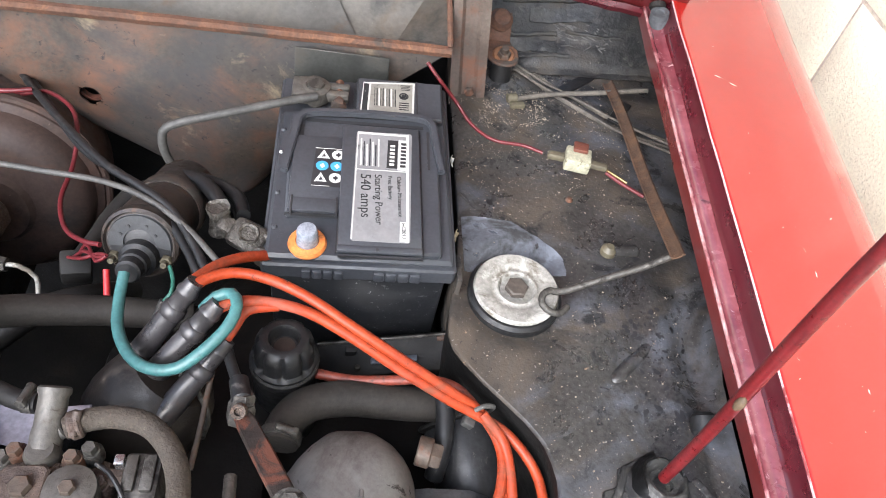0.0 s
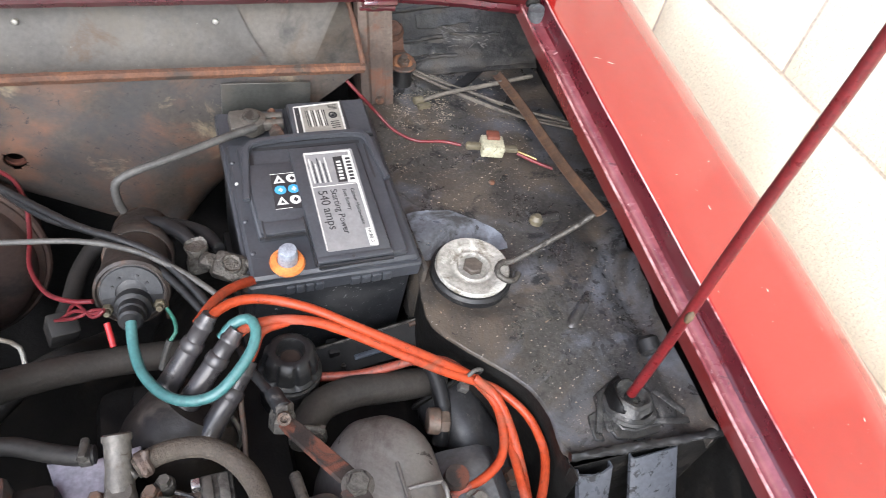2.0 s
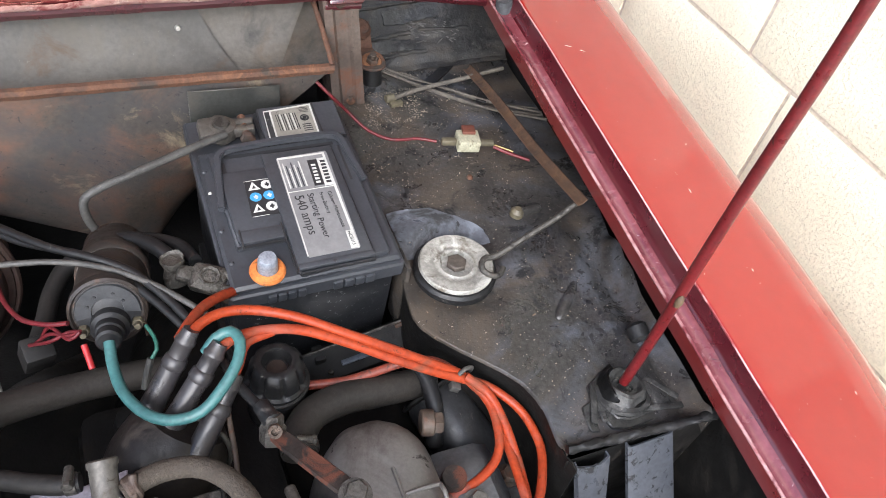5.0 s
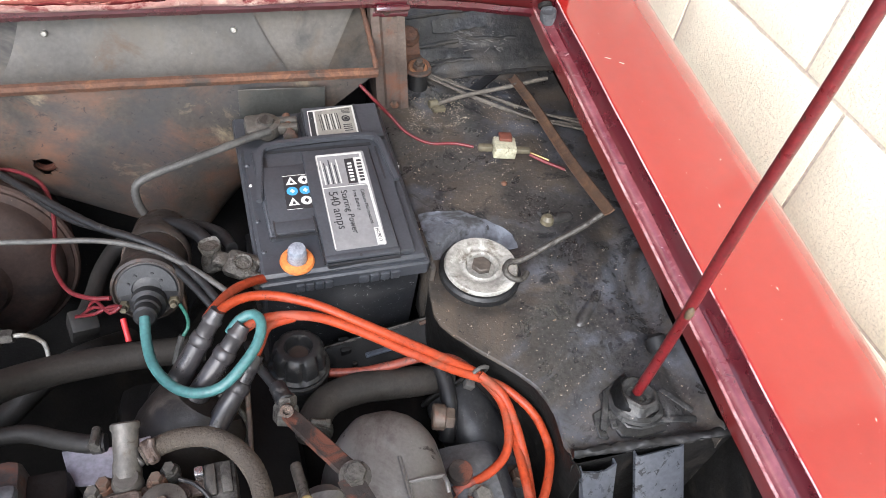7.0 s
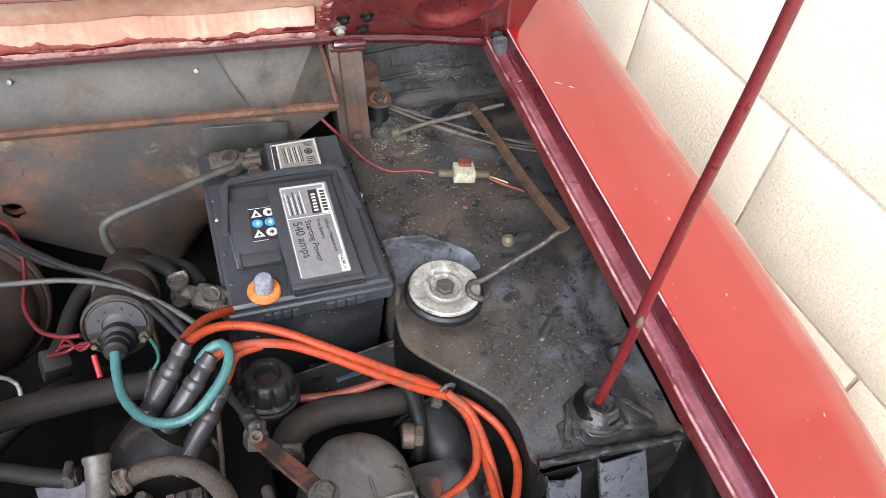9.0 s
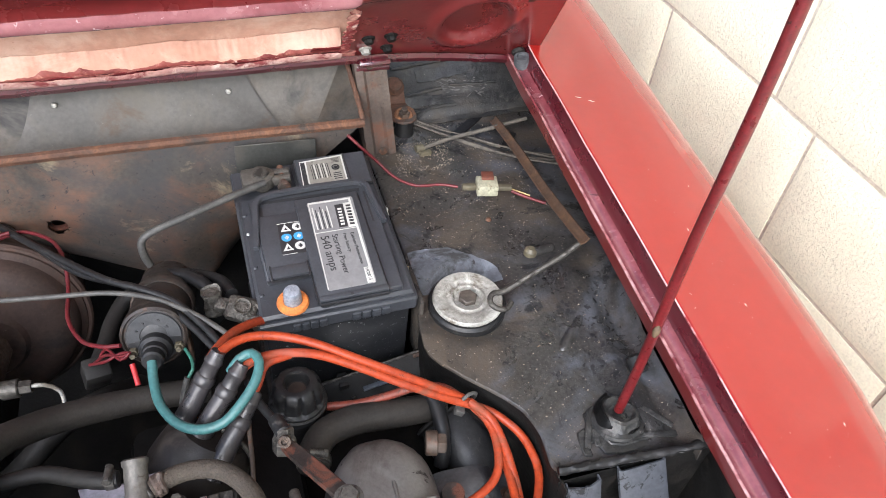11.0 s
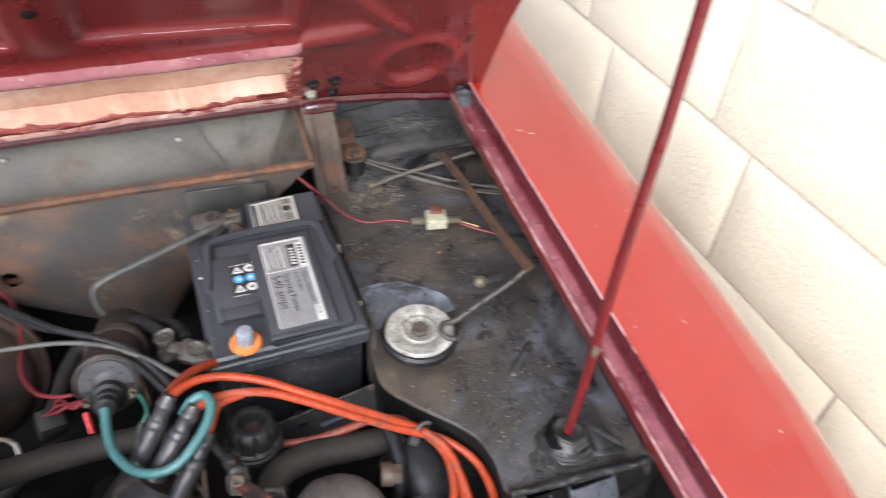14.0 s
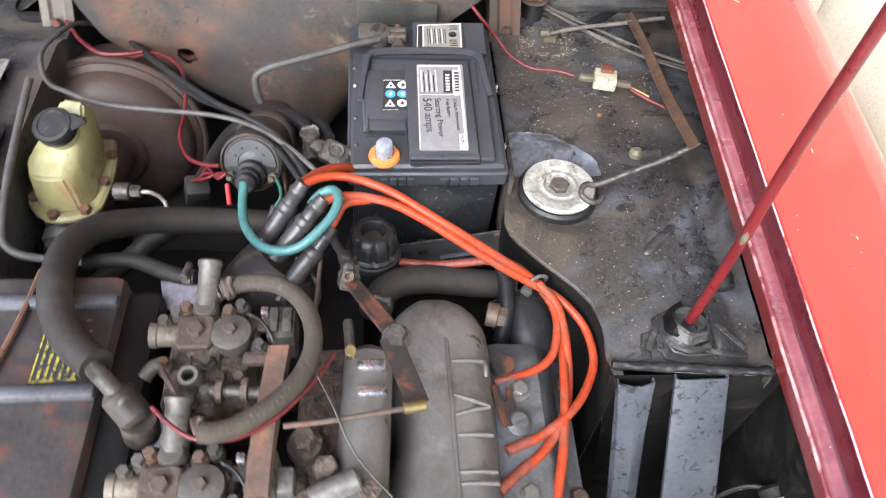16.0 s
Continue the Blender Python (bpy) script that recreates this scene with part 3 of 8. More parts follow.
# ---- car body: wings, bulkhead ----
car = thing("car_body", "old red car body with open engine bay, black painted inside", "car")


def crest(y):
    return Vector((0.405 + 0.018 * y, y, 0.936 + 0.127 * y if y > -0.6 else 0.936 - 0.0762 + 0.05 * (y + 0.6)))


def wing_profile(y):
    """From the gutter's skirt over the crest to the flank, at one station along the car."""
    c = crest(y)
    wide = lerp([(-0.9, 0.03), (-0.6, 0.100), (-0.37, 0.149), (-0.25, 0.1645), (-0.1, 0.167), (0.1, 0.164), (0.25, 0.163), (0.45, 0.164), (0.9, 0.166), (1.7, 0.169)], y)
    dent = 0.0008 * noise.noise(Vector((3, y * 9, 1)))
    top = [(0.0, 0.0), (0.0016, 0.0012), (0.004, 0.0012), (0.02, 0.0), (0.35 * wide, -0.0035), (0.60 * wide, -0.0072), (0.715 * wide, -0.0095), (0.735 * wide, -0.0105), (0.80 * wide, -0.0138), (0.88 * wide, -0.0188), (0.95 * wide, -0.0255),
           (1.01 * wide, -0.036), (1.045 * wide, -0.055), (1.075 * wide, -0.09), (1.12 * wide, -0.17), (1.17 * wide, -0.30), (1.19 * wide, -0.42), (1.15 * wide, -0.55), (1.12 * wide, -0.62)]
    return [(c.x + a, y, c.z + b + dent) for a, b in top]


def gutter_profile(y):
    c = crest(y)
    w = 0.0012 * noise.noise(Vector((y * 14, 2, 5))) + 0.0006 * noise.noise(Vector((y * 60, 8, 5)))
    line = [(0.0, 0.0), (-0.0008, -0.0045), (-0.0014, -0.0095), (-0.0021, -0.0140), (-0.0032, -0.0172), (-0.0050, -0.0196), (-0.0074, -0.0212), (-0.0104, -0.0222), (-0.0138, -0.0228), (-0.0170, -0.0229), (-0.0186, -0.0223), (-0.0197, -0.0232),
            (-0.0192, -0.0330), (-0.0172, -0.0440)]
    return [(c.x + a + w, y, c.z + b) for a, b in line]


ys = [-0.95 + 0.025 * k for k in range(84)]
part("outer_wing", sheet([wing_profile(y) for y in ys], 0.0012), "red_paint", car, "faded bright red wing with small scratches")
# darker red than the wing: the gutter wall's shade is in the colour
part("gutter", sheet([gutter_profile(y)[:6] for y in ys], 0.0012), "red_edge", car, "glossy red rain gutter, darkened for the shade on its wall")
# pinkish base colour imitates the sky reflected in the gutter floor
part("gutter_flange", sheet([gutter_profile(y)[5:12] for y in ys], 0.0012), "red_floor_sheen", car, "floor of the rain gutter, its sky reflection painted pinkish")
# pale colour holds the lip's highlight as well as its chips
part("gutter_lip", tube([Vector(gutter_profile(y)[11]) + Vector((-0.0004, 0, 0.0002)) for y in ys], 0.0017, 8, step=0.012), "worn_lit_edge", car, "chipped rounded lip of the rain gutter, pale for its highlight")
# pale bead: the sky sheen along the crest is in its colour
part("crest_bead", tube([Vector(gutter_profile(y)[0]) + Vector((0.0002, 0, 0.0002)) for y in ys], 0.0010, 10, step=0.012), "edge_sheen", car, "edge of the wing, painted pale for its sheen")
rng = random.Random(8)
bm = bmesh.new()
for k in range(26):
    y, g = -0.5 + 0.95 * rng.random(), 0.06 + 0.62 * rng.random()
    p = wing_profile(y)
    x = p[0][0] + g * (p[7][0] - p[0][0])
    z = float(np.interp(x, [q[0] for q in p[2:9]], [q[2] for q in p[2:9]])) + 0.0003
    turn, long = rng.random() * 3, 0.0004 + 0.0012 * rng.random() ** 3
    u, w = Vector((math.cos(turn), math.sin(turn), 0)), Vector((-math.sin(turn), math.cos(turn), 0))
    bm.faces.new([bm.verts.new(Vector((x, y, z)) + u * long * s + w * 0.00025 * q) for s, q in ((-1, -0.4), (0.2, -1), (1, 0.2), (-0.3, 1))])
for x, y, long, turn in ((0.4350, 0.1810, 0.0052, -0.42), (0.4500, 0.1730, 0.0045, -0.50), (0.4679, -0.0435, 0.0032, -1.66), (0.4985, -0.2840, 0.0022, -1.8), (0.4776, -0.1460, 0.0024, -1.6), (0.5055, 0.0187, 0.0016, 0.5)):
    p = wing_profile(y)
    u, w = Vector((math.cos(turn), math.sin(turn), 0)), Vector((-math.sin(turn), math.cos(turn), 0))
    c = Vector((x, y, float(np.interp(x, [q[0] for q in p[2:9]], [q[2] for q in p[2:9]])) + 0.0006))
    bm.faces.new([bm.verts.new(c + u * long * a + w * 0.0007 * b + Vector((0, 0, 0.127 * (u * long * a + w * 0.0007 * b).y))) for a, b in ((-1, -0.3), (0.2, -1), (1, 0.1), (-0.3, 0.9))])
tagged(part("paint_chips", bm, "chip_pale", car, smooth=False), "tiny pale chips and scratches in the red paint", kind="stuff")
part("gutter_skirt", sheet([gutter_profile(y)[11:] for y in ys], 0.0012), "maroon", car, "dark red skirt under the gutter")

LEFT = [(-0.245, 0.247), (-0.222, 0.246), (-0.181, 0.2495), (-0.165, 0.247), (-0.149, 0.242), (-0.130, 0.229), (-0.113, 0.214), (-0.095, 0.197), (-0.075, 0.181), (-0.060, 0.172), (-0.045, 0.169), (-0.018, 0.172), (0.03, 0.182), (0.10, 0.187), (0.25, 0.190), (0.50, 0.195)]
PANEL = 0.822


SEAT = [(0.279, -0.215), (0.284, -0.190), (0.296, -0.186), (0.299, -0.172), (0.318, -0.163), (0.345, -0.164), (0.362, -0.176), (0.381, -0.181), (0.388, -0.207), (0.384, -0.222), (0.318, -0.224), (0.301, -0.218), (0.296, -0.204), (0.290, -0.206), (0.288, -0.218)]


def panel_z(x, y):
    z = PANEL + 0.0012 * noise.noise(Vector((x * 18, y * 18, 3)))
    z += 0.012 * math.exp(-(((y - 0.40) / 0.05) ** 2)) if y < 0.40 else 0.012 + (y - 0.40) * 0.25
    # shallow dish round the round mount
    d = math.hypot(x - 0.241, y - 0.005)
    z -= 0.007 / (1 + math.exp((d - 0.058) / 0.005))
    # lip towards the front edge
    z += 0.006 * math.exp(-(((y + 0.238) / 0.006) ** 2))
    # swollen along the wing
    z += 0.0045 * math.exp(-(((x - 0.373 - 0.05 * y) / 0.015) ** 2)) * (1 if y < 0 else math.exp(-((y / 0.05) ** 2)))
    # turned up along the wing
    edge = 0.392 + 0.09 * (y + 0.24) if y < 0 else 0.414 + 0.02 * y
    z += 0.02 * max(0, min(1.6, (x - edge + 0.022) / 0.022)) ** 2 * max(0.0, min(1.0, (0.0 - y) / 0.07))
    return z


def panel_right(y):
    return lerp([(-0.243, 0.392), (-0.10, 0.406), (-0.05, 0.416), (0.0, 0.436), (0.06, 0.452), (0.2, 0.464), (0.6, 0.475)], y)


def front_edge(x):
    return -0.2275 - 0.103 * (x - 0.246)


def inner_wing():
    rows = []
    for k in range(176):
        y = -0.243 + 0.0042 * k
        x0, x1 = lerp(LEFT, y), panel_right(y)
        row = [(x0 - 0.0006, y, panel_z(x0, y) - 0.004), (x0, y, panel_z(x0, y) - 0.001)]
        row += [(x0 + (x1 - x0) * (j + 0.5) / 72, y, panel_z(x0 + (x1 - x0) * (j + 0.5) / 72, y)) for j in range(72)]
        row += [(x1 + 0.004, y, panel_z(x1, y) - 0.02), (x1 + 0.006, y, panel_z(x1, y) - 0.04)]
        rows.append([(px, py + (front_edge(px) + 0.243) * max(0.0, 1 - (py + 0.243) / 0.06), pz) for px, py, pz in row])
    return sheet(rows, 0.0015)


part("inner_wing", inner_wing(), "bay_black", car, "black painted inner wing with grit, worn patches and a painted bluish sheen")
rows = []
# side drop coloured near-black, as it falls into shade
for k in range(90):
    y = -0.243 + 0.0082 * k
    x0 = lerp(LEFT, y) + 0.0022
    rows.append([(x0, y, panel_z(x0, y) - 0.004), (x0 + 0.001, y, PANEL - 0.03), (x0 + 0.003 + 0.002 * noise.noise(Vector((y * 20, 0, 0))), y, PANEL - 0.12), (x0 + 0.004, y, PANEL - 0.36)])
part("inner_wing_side", sheet(rows, 0.0015), "engine_black", car, "side of the inner wing, near-black for the shade in the bay")
bm = tube([(0.246, -0.226, 0.829), (0.30, -0.232, 0.833), (0.35, -0.237, 0.834), (0.397, -0.242, 0.838)], 0.0046, 10, step=0.004, ripple=0.12)
for v in bm.verts:
    v.co += 0.0022 * noise.noise_vector(v.co * 90)
part("panel_seam", bm, "tar", car, "lumpy black seam sealer")

bm = turned([(0.0005, 0), (0.0035, 0.02), (0.0058, 0.07), (0.0070, 0.16), (0.0072, 0.5), (0.0066, 0.84), (0.0050, 0.94), (0.0005, 1.0)], (0.312, -0.092, PANEL - 0.0036), (0.363, -0.047, PANEL - 0.0036), 24)
part("pressed_rib", bm, "bay_black", car, "raised pressed rib in the panel")

# front supports under the panel
def strap_leg(x0, x1, y0, z0, x2, x3, y1, z1, flange):
    bm = bmesh.new()
    rows = []
    for k in range(13):
        f = k / 12
        a, b, y, z = x0 + (x2 - x0) * f, x1 + (x3 - x1) * f, y0 + (y1 - y0) * f, z0 + (z1 - z0) * f
        if flange > 0.006:
            mid, pinch = a + (b - a) * 0.55, 0.0035 * math.sin(math.pi * min(1, f * 1.6))
            rows.append([(a, y + 0.006, z), (a + pinch, y, z), (mid - 0.003, y - 0.004, z), (mid, y - 0.009 * f - 0.003, z), (mid + 0.003, y - 0.004, z), (b - pinch, y, z), (b, y + 0.006, z)])
            continue
        rows.append([(a, y + 0.005, z + 0.0), (a, y, z), (a + flange, y - 0.002, z), (b - flange, y - 0.002, z), (b, y, z), (b, y + 0.005, z)])
    return sheet(rows, 0.002)


part("front_support", strap_leg(0.306, 0.358, -0.238, 0.822, 0.318, 0.380, -0.415, 0.53, 0.0035), "leg_blue", car, "grey-blue steel front support with dark spots")
part("front_support", strap_leg(0.251, 0.287, -0.240, 0.818, 0.272, 0.297, -0.37, 0.55, 0.009), "leg_blue", car, "worn blue-grey pressed front support")
# near-black sheet for the shaded space behind the supports
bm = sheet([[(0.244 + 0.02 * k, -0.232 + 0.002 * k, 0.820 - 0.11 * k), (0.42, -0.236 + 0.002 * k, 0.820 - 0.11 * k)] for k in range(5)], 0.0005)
part("front_panel", bm, "engine_black", car, "inner front panel, near-black for the shade behind the supports")
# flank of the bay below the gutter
# coloured near-black for the shade down there
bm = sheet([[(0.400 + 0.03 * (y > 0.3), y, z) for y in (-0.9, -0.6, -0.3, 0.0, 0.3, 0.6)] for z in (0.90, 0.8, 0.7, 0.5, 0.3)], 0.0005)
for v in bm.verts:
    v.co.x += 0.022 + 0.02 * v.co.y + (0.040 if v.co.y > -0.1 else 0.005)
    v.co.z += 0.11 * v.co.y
part("wing_flank", bm, "engine_black", car, "inside of the wing, near-black for the shade below the gutter")


# ---- bulkhead and heater plenum ----
LIPZ = [(-0.345, 0.914), (-0.1, 0.911), (0.178, 0.905)]


def plenum_front():
    """The bellied front of the heater plenum, cut away at both lower corners, with a punched hole."""
    bm = bmesh.new()
    nx, nz = 124, 66
    hole = Vector((-0.212, 0.807))
    grid = {}
    for j in range(nz + 1):
        f = j / nz
        for k in range(nx + 1):
            g = k / nx
            x0 = lerp([(0, -0.338), (0.15, -0.330), (0.30, -0.312), (0.45, -0.282), (0.58, -0.238), (0.74, -0.175), (0.88, -0.112), (1, -0.085)], f)
            x1 = lerp([(0, 0.178), (0.06, 0.16), (0.2, 0.118), (0.4, 0.075), (0.52, 0.030), (0.66, 0.010), (0.82, -0.018), (0.94, -0.040), (1, -0.065)], f)
            x, z = x0 + (x1 - x0) * g, lerp(LIPZ, x0 + (x1 - x0) * g) - 0.004 - 0.272 * f
            y = 0.268 + 0.004 * f + 0.9 * max(0.0, f - 0.86) ** 2 + 0.05 * max(0.0, f - 0.3) * (2 * g - 1) ** 4 - 0.016 * math.sin(math.pi * min(f * 1.15, 1)) * math.sin(math.pi * g) + 0.0015 * noise.noise(Vector((x * 14, z * 14, 0)))
            d = Vector((x, z)) - hole
            grid[j, k] = (x, y, z, d.length)
    verts = {}
    for (j, k), (x, y, z, d) in grid.items():
        if d < 0.0104:
            continue
        if d < 0.0138:
            s = 0.0115 / d
            x, z = hole.x + (x - hole.x) * s, hole.y + (z - hole.y) * s
        verts[j, k] = bm.verts.new((x, y, z))
    for j in range(nz):
        for k in range(nx):
            q = [(j, k), (j, k + 1), (j + 1, k + 1), (j + 1, k)]
            if all(c in verts for c in q):
                bm.faces.new([verts[c] for c in q])
    bmesh.ops.recalc_face_normals(bm, faces=bm.faces)
    bmesh.ops.solidify(bm, geom=bm.faces[:], thickness=0.0015)
    return bm


part("plenum_front", plenum_front(), "bulkhead", car, "rust-stained brown heater plenum front with a punched hole")
rows = []
for k in range(41):
    q = 2 * math.pi * k / 40
    rows.append([(-0.212 + r * math.cos(q), 0.2660 - h, 0.807 + r * math.sin(q)) for r, h in ((0.0096, -0.006), (0.0100, 0.0004), (0.0112, 0.0008), (0.0140, 0.0000), (0.0150, -0.002))])
part("hole_rim", sheet(rows), "dark_rust", car, "pressed rim of the punched hole")
# rolled rusty lip
rows = []
for k in range(60):
    x = -0.345 + 0.523 * k / 59
    z, w = lerp(LIPZ, x), 0.001 * noise.noise(Vector((x * 40, 3, 3)))
    rows.append([(x, 0.263 + w, z - 0.010), (x, 0.2605 + w, z - 0.004), (x, 0.262 + w, z + 0.001), (x, 0.267 + w, z + 0.002), (x, 0.271, z - 0.004)])
part("plenum_lip", sheet(rows, 0.0012), "rust", car, "rusty folded steel lip")
# trough behind the lip
rows = []
for k in range(40):
    x = -0.335 + 0.508 * k / 39
    z = lerp(LIPZ, x)
    n1 = 0.0015 * noise.noise(Vector((x * 12, 5, 5)))
    rows.append([(x, 0.270, z - 0.004), (x, 0.290, z - 0.020), (x, 0.315, z - 0.012 + n1), (x, 0.333, z + 0.010 + n1), (x, 0.345, z + 0.05), (x, 0.350, z + 0.085)])
part("plenum_trough", sheet(rows, 0.0015), "plenum", car, "dusty grey sheet metal plenum trough")
rows = []
for k in range(44):
    f = k / 43
    x0, x1 = -0.238 + 0.045 * f, 0.075 - 0.048 * f
    row = []
    for j in range(81):
        g = j / 80
        x = x0 + (x1 - x0) * g
        arc = 0.0026 / (1 + math.exp((math.hypot((g - 0.52) / 0.44, f / 0.74) - 1) * 30))
        y = 0.2885 + 0.100 * f - 0.042 * f * f
        z = -0.0170 + 0.020 * f + 0.075 * f * f
        row.append((x, y - arc, lerp(LIPZ, x) + z + 0.001 + 0.3 * arc))
    rows.append(row)
arc_line = []
for k in range(33):
    q = math.pi * k / 32
    row = rows[min(43, int(0.74 * math.sin(q) * 43))]
    p = Vector(row[min(80, max(0, int((0.52 + 0.44 * math.cos(q)) * 80)))])
    arc_line.append(p + Vector((0, -0.0004, 0.0004)))
part("pressed_arc", tube(arc_line, 0.0006, 6, step=0.02), "pale_plate", car, "pale scuffed edge of the pressed arc")
part("trough_plate", sheet(rows, 0.0012), "plenum_cover", car, "dark grey cover plate with a faint pressed arc")
for pts, mat in (([(-0.341, 0.266, 0.9135), (-0.274, 0.276, 0.9065), (-0.334, 0.3475, 0.9630)], "bulkhead"), ([(0.176, 0.266, 0.9055), (0.118, 0.278, 0.8985), (0.170, 0.3475, 0.9560)], "plenum")):
    bm = bmesh.new()
    bm.faces.new([bm.verts.new(p) for p in pts])
    bmesh.ops.solidify(bm, geom=bm.faces[:], thickness=0.0015)
    part("plenum_end", bm, mat, car, "rust-stained folded plenum end plate" if mat == "bulkhead" else "folded grey plenum end plate", smooth=False)
    part("plenum_rim", tube([Vector(pts[0]) + Vector((0, -0.002, 0.001)), Vector(pts[0]).lerp(Vector(pts[2]), 0.5) + Vector((0.0008, 0, 0.001)), Vector(pts[2])], 0.0032, 8, step=0.008, ripple=0.1), "rust", car, "rusty rim of the plenum end")
for x, y, z in ((-0.184, 0.3310, 0.933), (0.017, 0.3310, 0.927)):
    part("screw", turned([(0.0005, 0), (0.0034, 0.1), (0.0038, 0.4), (0.0026, 0.9), (0.0005, 1)], (x, y + 0.001, z), (x, y - 0.004, z + 0.0015), 12), "zinc", car, "bright screw head")
# riveted patch
bm = plate([(0.009, -0.790), (0.113, -0.815), (0.1115, -0.8925), (0.011, -0.8965)], -0.2565, -0.2545, 0.0006, None, Matrix(((1, 0, 0, 0), (0, 0, -1, 0), (0, -1, 0, 0), (0, 0, 0, 1))))
part("patch_plate", bm, "patch_grey", car, "dark patch plate")
# firewall behind
bm = sheet([[(x, 0.372 + 0.01 * math.sin(x * 9), z) for x in np.linspace(-0.75, 0.232, 30)] for z in np.linspace(0.25, 0.93, 16)], 0.002)
part("firewall", bm, "tar", car, "black painted firewall")
bm = block((-0.75, 0.374, 0.925), (0.232, 0.46, 0.94), 0.004)
part("scuttle", bm, "tar", car)
# black rear corner: the panel rises in sealed folds
rows = []
for k in range(40):
    f = k / 39
    y = 0.345 + 0.105 * f
    step = lerp([(0, 0.0), (0.08, 0.003), (0.14, 0.012), (0.34, 0.026), (0.37, 0.030), (0.62, 0.054), (0.645, 0.058), (1, 0.095)], f)
    rows.append([(0.222 + 0.245 * j / 40, y + 0.010 * math.sin(j * 0.12) * f, 0.828 + step * (0.8 + 0.2 * j / 40) + 0.0045 * noise.noise(Vector((j * 0.10, f * 4, 3))) + 0.0016 * noise.noise(Vector((j * 0.35, f * 14, 5)))) for j in range(41)])
rows.append([(p[0], p[1] + 0.02, p[2] + 0.004) for p in rows[-1]])
rows.append([(p[0], p[1] + 0.004, p[2] - 0.6) for p in rows[-1]])
bm = sheet(rows, 0.002)
LEDGE = BVHTree.FromBMesh(bm)
part("rear_ledge", bm, "sealed_black", car, "black sealed rear corner with folds")
for x0, y0, x1, y1 in ((0.320, 0.305, 0.378, 0.352), (0.386, 0.262, 0.412, 0.300)):
    m = Matrix.Translation(((x0 + x1) / 2, (y0 + y1) / 2, 0.8265)) @ Matrix.Rotation(math.atan2(y1 - y0, x1 - x0), 4, "Z")
    half = math.hypot(x1 - x0, y1 - y0) / 2
    part("dark_strip", block((-half, -0.0075, -0.003), (half, 0.0075, 0.0006), 0.0012, m=m), "tar", car, "flat black strip")


def ledge_at(x, y, up=0.0):
    return LEDGE.ray_cast((x, y, 1.3), (0, 0, -1))[0] + Vector((0, -0.6 * up, 0.8 * up))


for x0, y0, x1, y1, r in ((0.256, 0.420, 0.405, 0.426, 0.0035), (0.262, 0.387, 0.328, 0.391, 0.0030), (0.255, 0.362, 0.345, 0.366, 0.0024), (0.340, 0.392, 0.415, 0.386, 0.0022)):
    bm = tube([ledge_at(x0 + (x1 - x0) * f, y0 + (y1 - y0) * f + 0.0012 * noise.noise(Vector((f * 9, x0 * 40, 1))), 0.0004) for f in np.linspace(0, 1, 12)], r, 8, step=0.006)
    for v in bm.verts:
        v.co += 0.0009 * noise.noise_vector(v.co * 70)
    part("sealer_bead", bm, "sealed_black", car, "lumpy black sealed seam")
for x0, x1, y0, y1 in ((0.262, 0.326, 0.368, 0.3835), (0.292, 0.372, 0.402, 0.4155)):
    rows = [[ledge_at(x0 + (x1 - x0) * a + 0.0015 * noise.noise(Vector((a * 5, b * 3, x0))), y0 + (y1 - y0) * b + 0.0015 * noise.noise(Vector((a * 7, b * 3, 2))), 0.0024 + 0.0006 * noise.noise(Vector((a * 8, b * 4, 5)))) for a in np.linspace(0, 1, 24)] for b in np.linspace(0, 1, 6)]
    part("folded_strip", sheet(rows, 0.0016), "seat_worn", car, "worn grey folded strip in the sealed corner")


rng = random.Random(21)
bm = bmesh.new()
for k in range(60):
    f = rng.random()
    c = Vector((0.328 + 0.066 * f + rng.gauss(0, 0.004), 0.394 + rng.gauss(0, 0.006) - 0.010 * f, 0))
    c = ledge_at(c.x, c.y, 0.0008)
    long, wide, turn = 0.002 + 0.007 * rng.random() ** 2, 0.0006 + 0.0012 * rng.random(), rng.gauss(-0.2, 0.3)
    u, w = Vector((math.cos(turn), math.sin(turn), 0.5 * math.sin(turn))), Vector((-0.3 * math.sin(turn), 0.7 * math.cos(turn), 0.65))
    bm.faces.new([bm.verts.new(c + u * long * a + w * wide * b) for a, b in ((-1, -0.3), (0.1, -1), (1, 0.1), (0.3, 0.9), (-0.5, 0.8))])
bmesh.ops.solidify(bm, geom=bm.faces[:], thickness=0.0006)
tagged(part("flaked_sealer", bm, "scuff_grey", car, smooth=False), "pale flaked streaks in the black sealer", kind="stuff")


def hinge_post(x0, x1, lean, left=False):
    """A folded channel that carries the bonnet hinge."""
    bm = bmesh.new()
    rows = []
    for k in range(15):
        f = k / 14
        z = 0.818 + 0.152 * f
        dx, y = lean * f, 0.292 + 0.016 * f
        d = 0.0008 * noise.noise(Vector((z * 40, x0, 0)))
        rows.append([(x0 + dx, y + 0.022, z), (x0 + dx, y + d, z), (x0 + dx + 0.010, y - 0.001 + d, z), (x0 + dx + 0.014, y + 0.003 + d, z), (x1 + dx - 0.014, y + 0.003 + d, z), (x1 + dx - 0.010, y - 0.001, z), (x1 + dx, y + d, z), (x1 + dx, y + 0.022, z)])
    rows.insert(0, [(p[0], p[1] - 0.010, 0.8185) for p in rows[0]])
    return sheet(rows, 0.002)


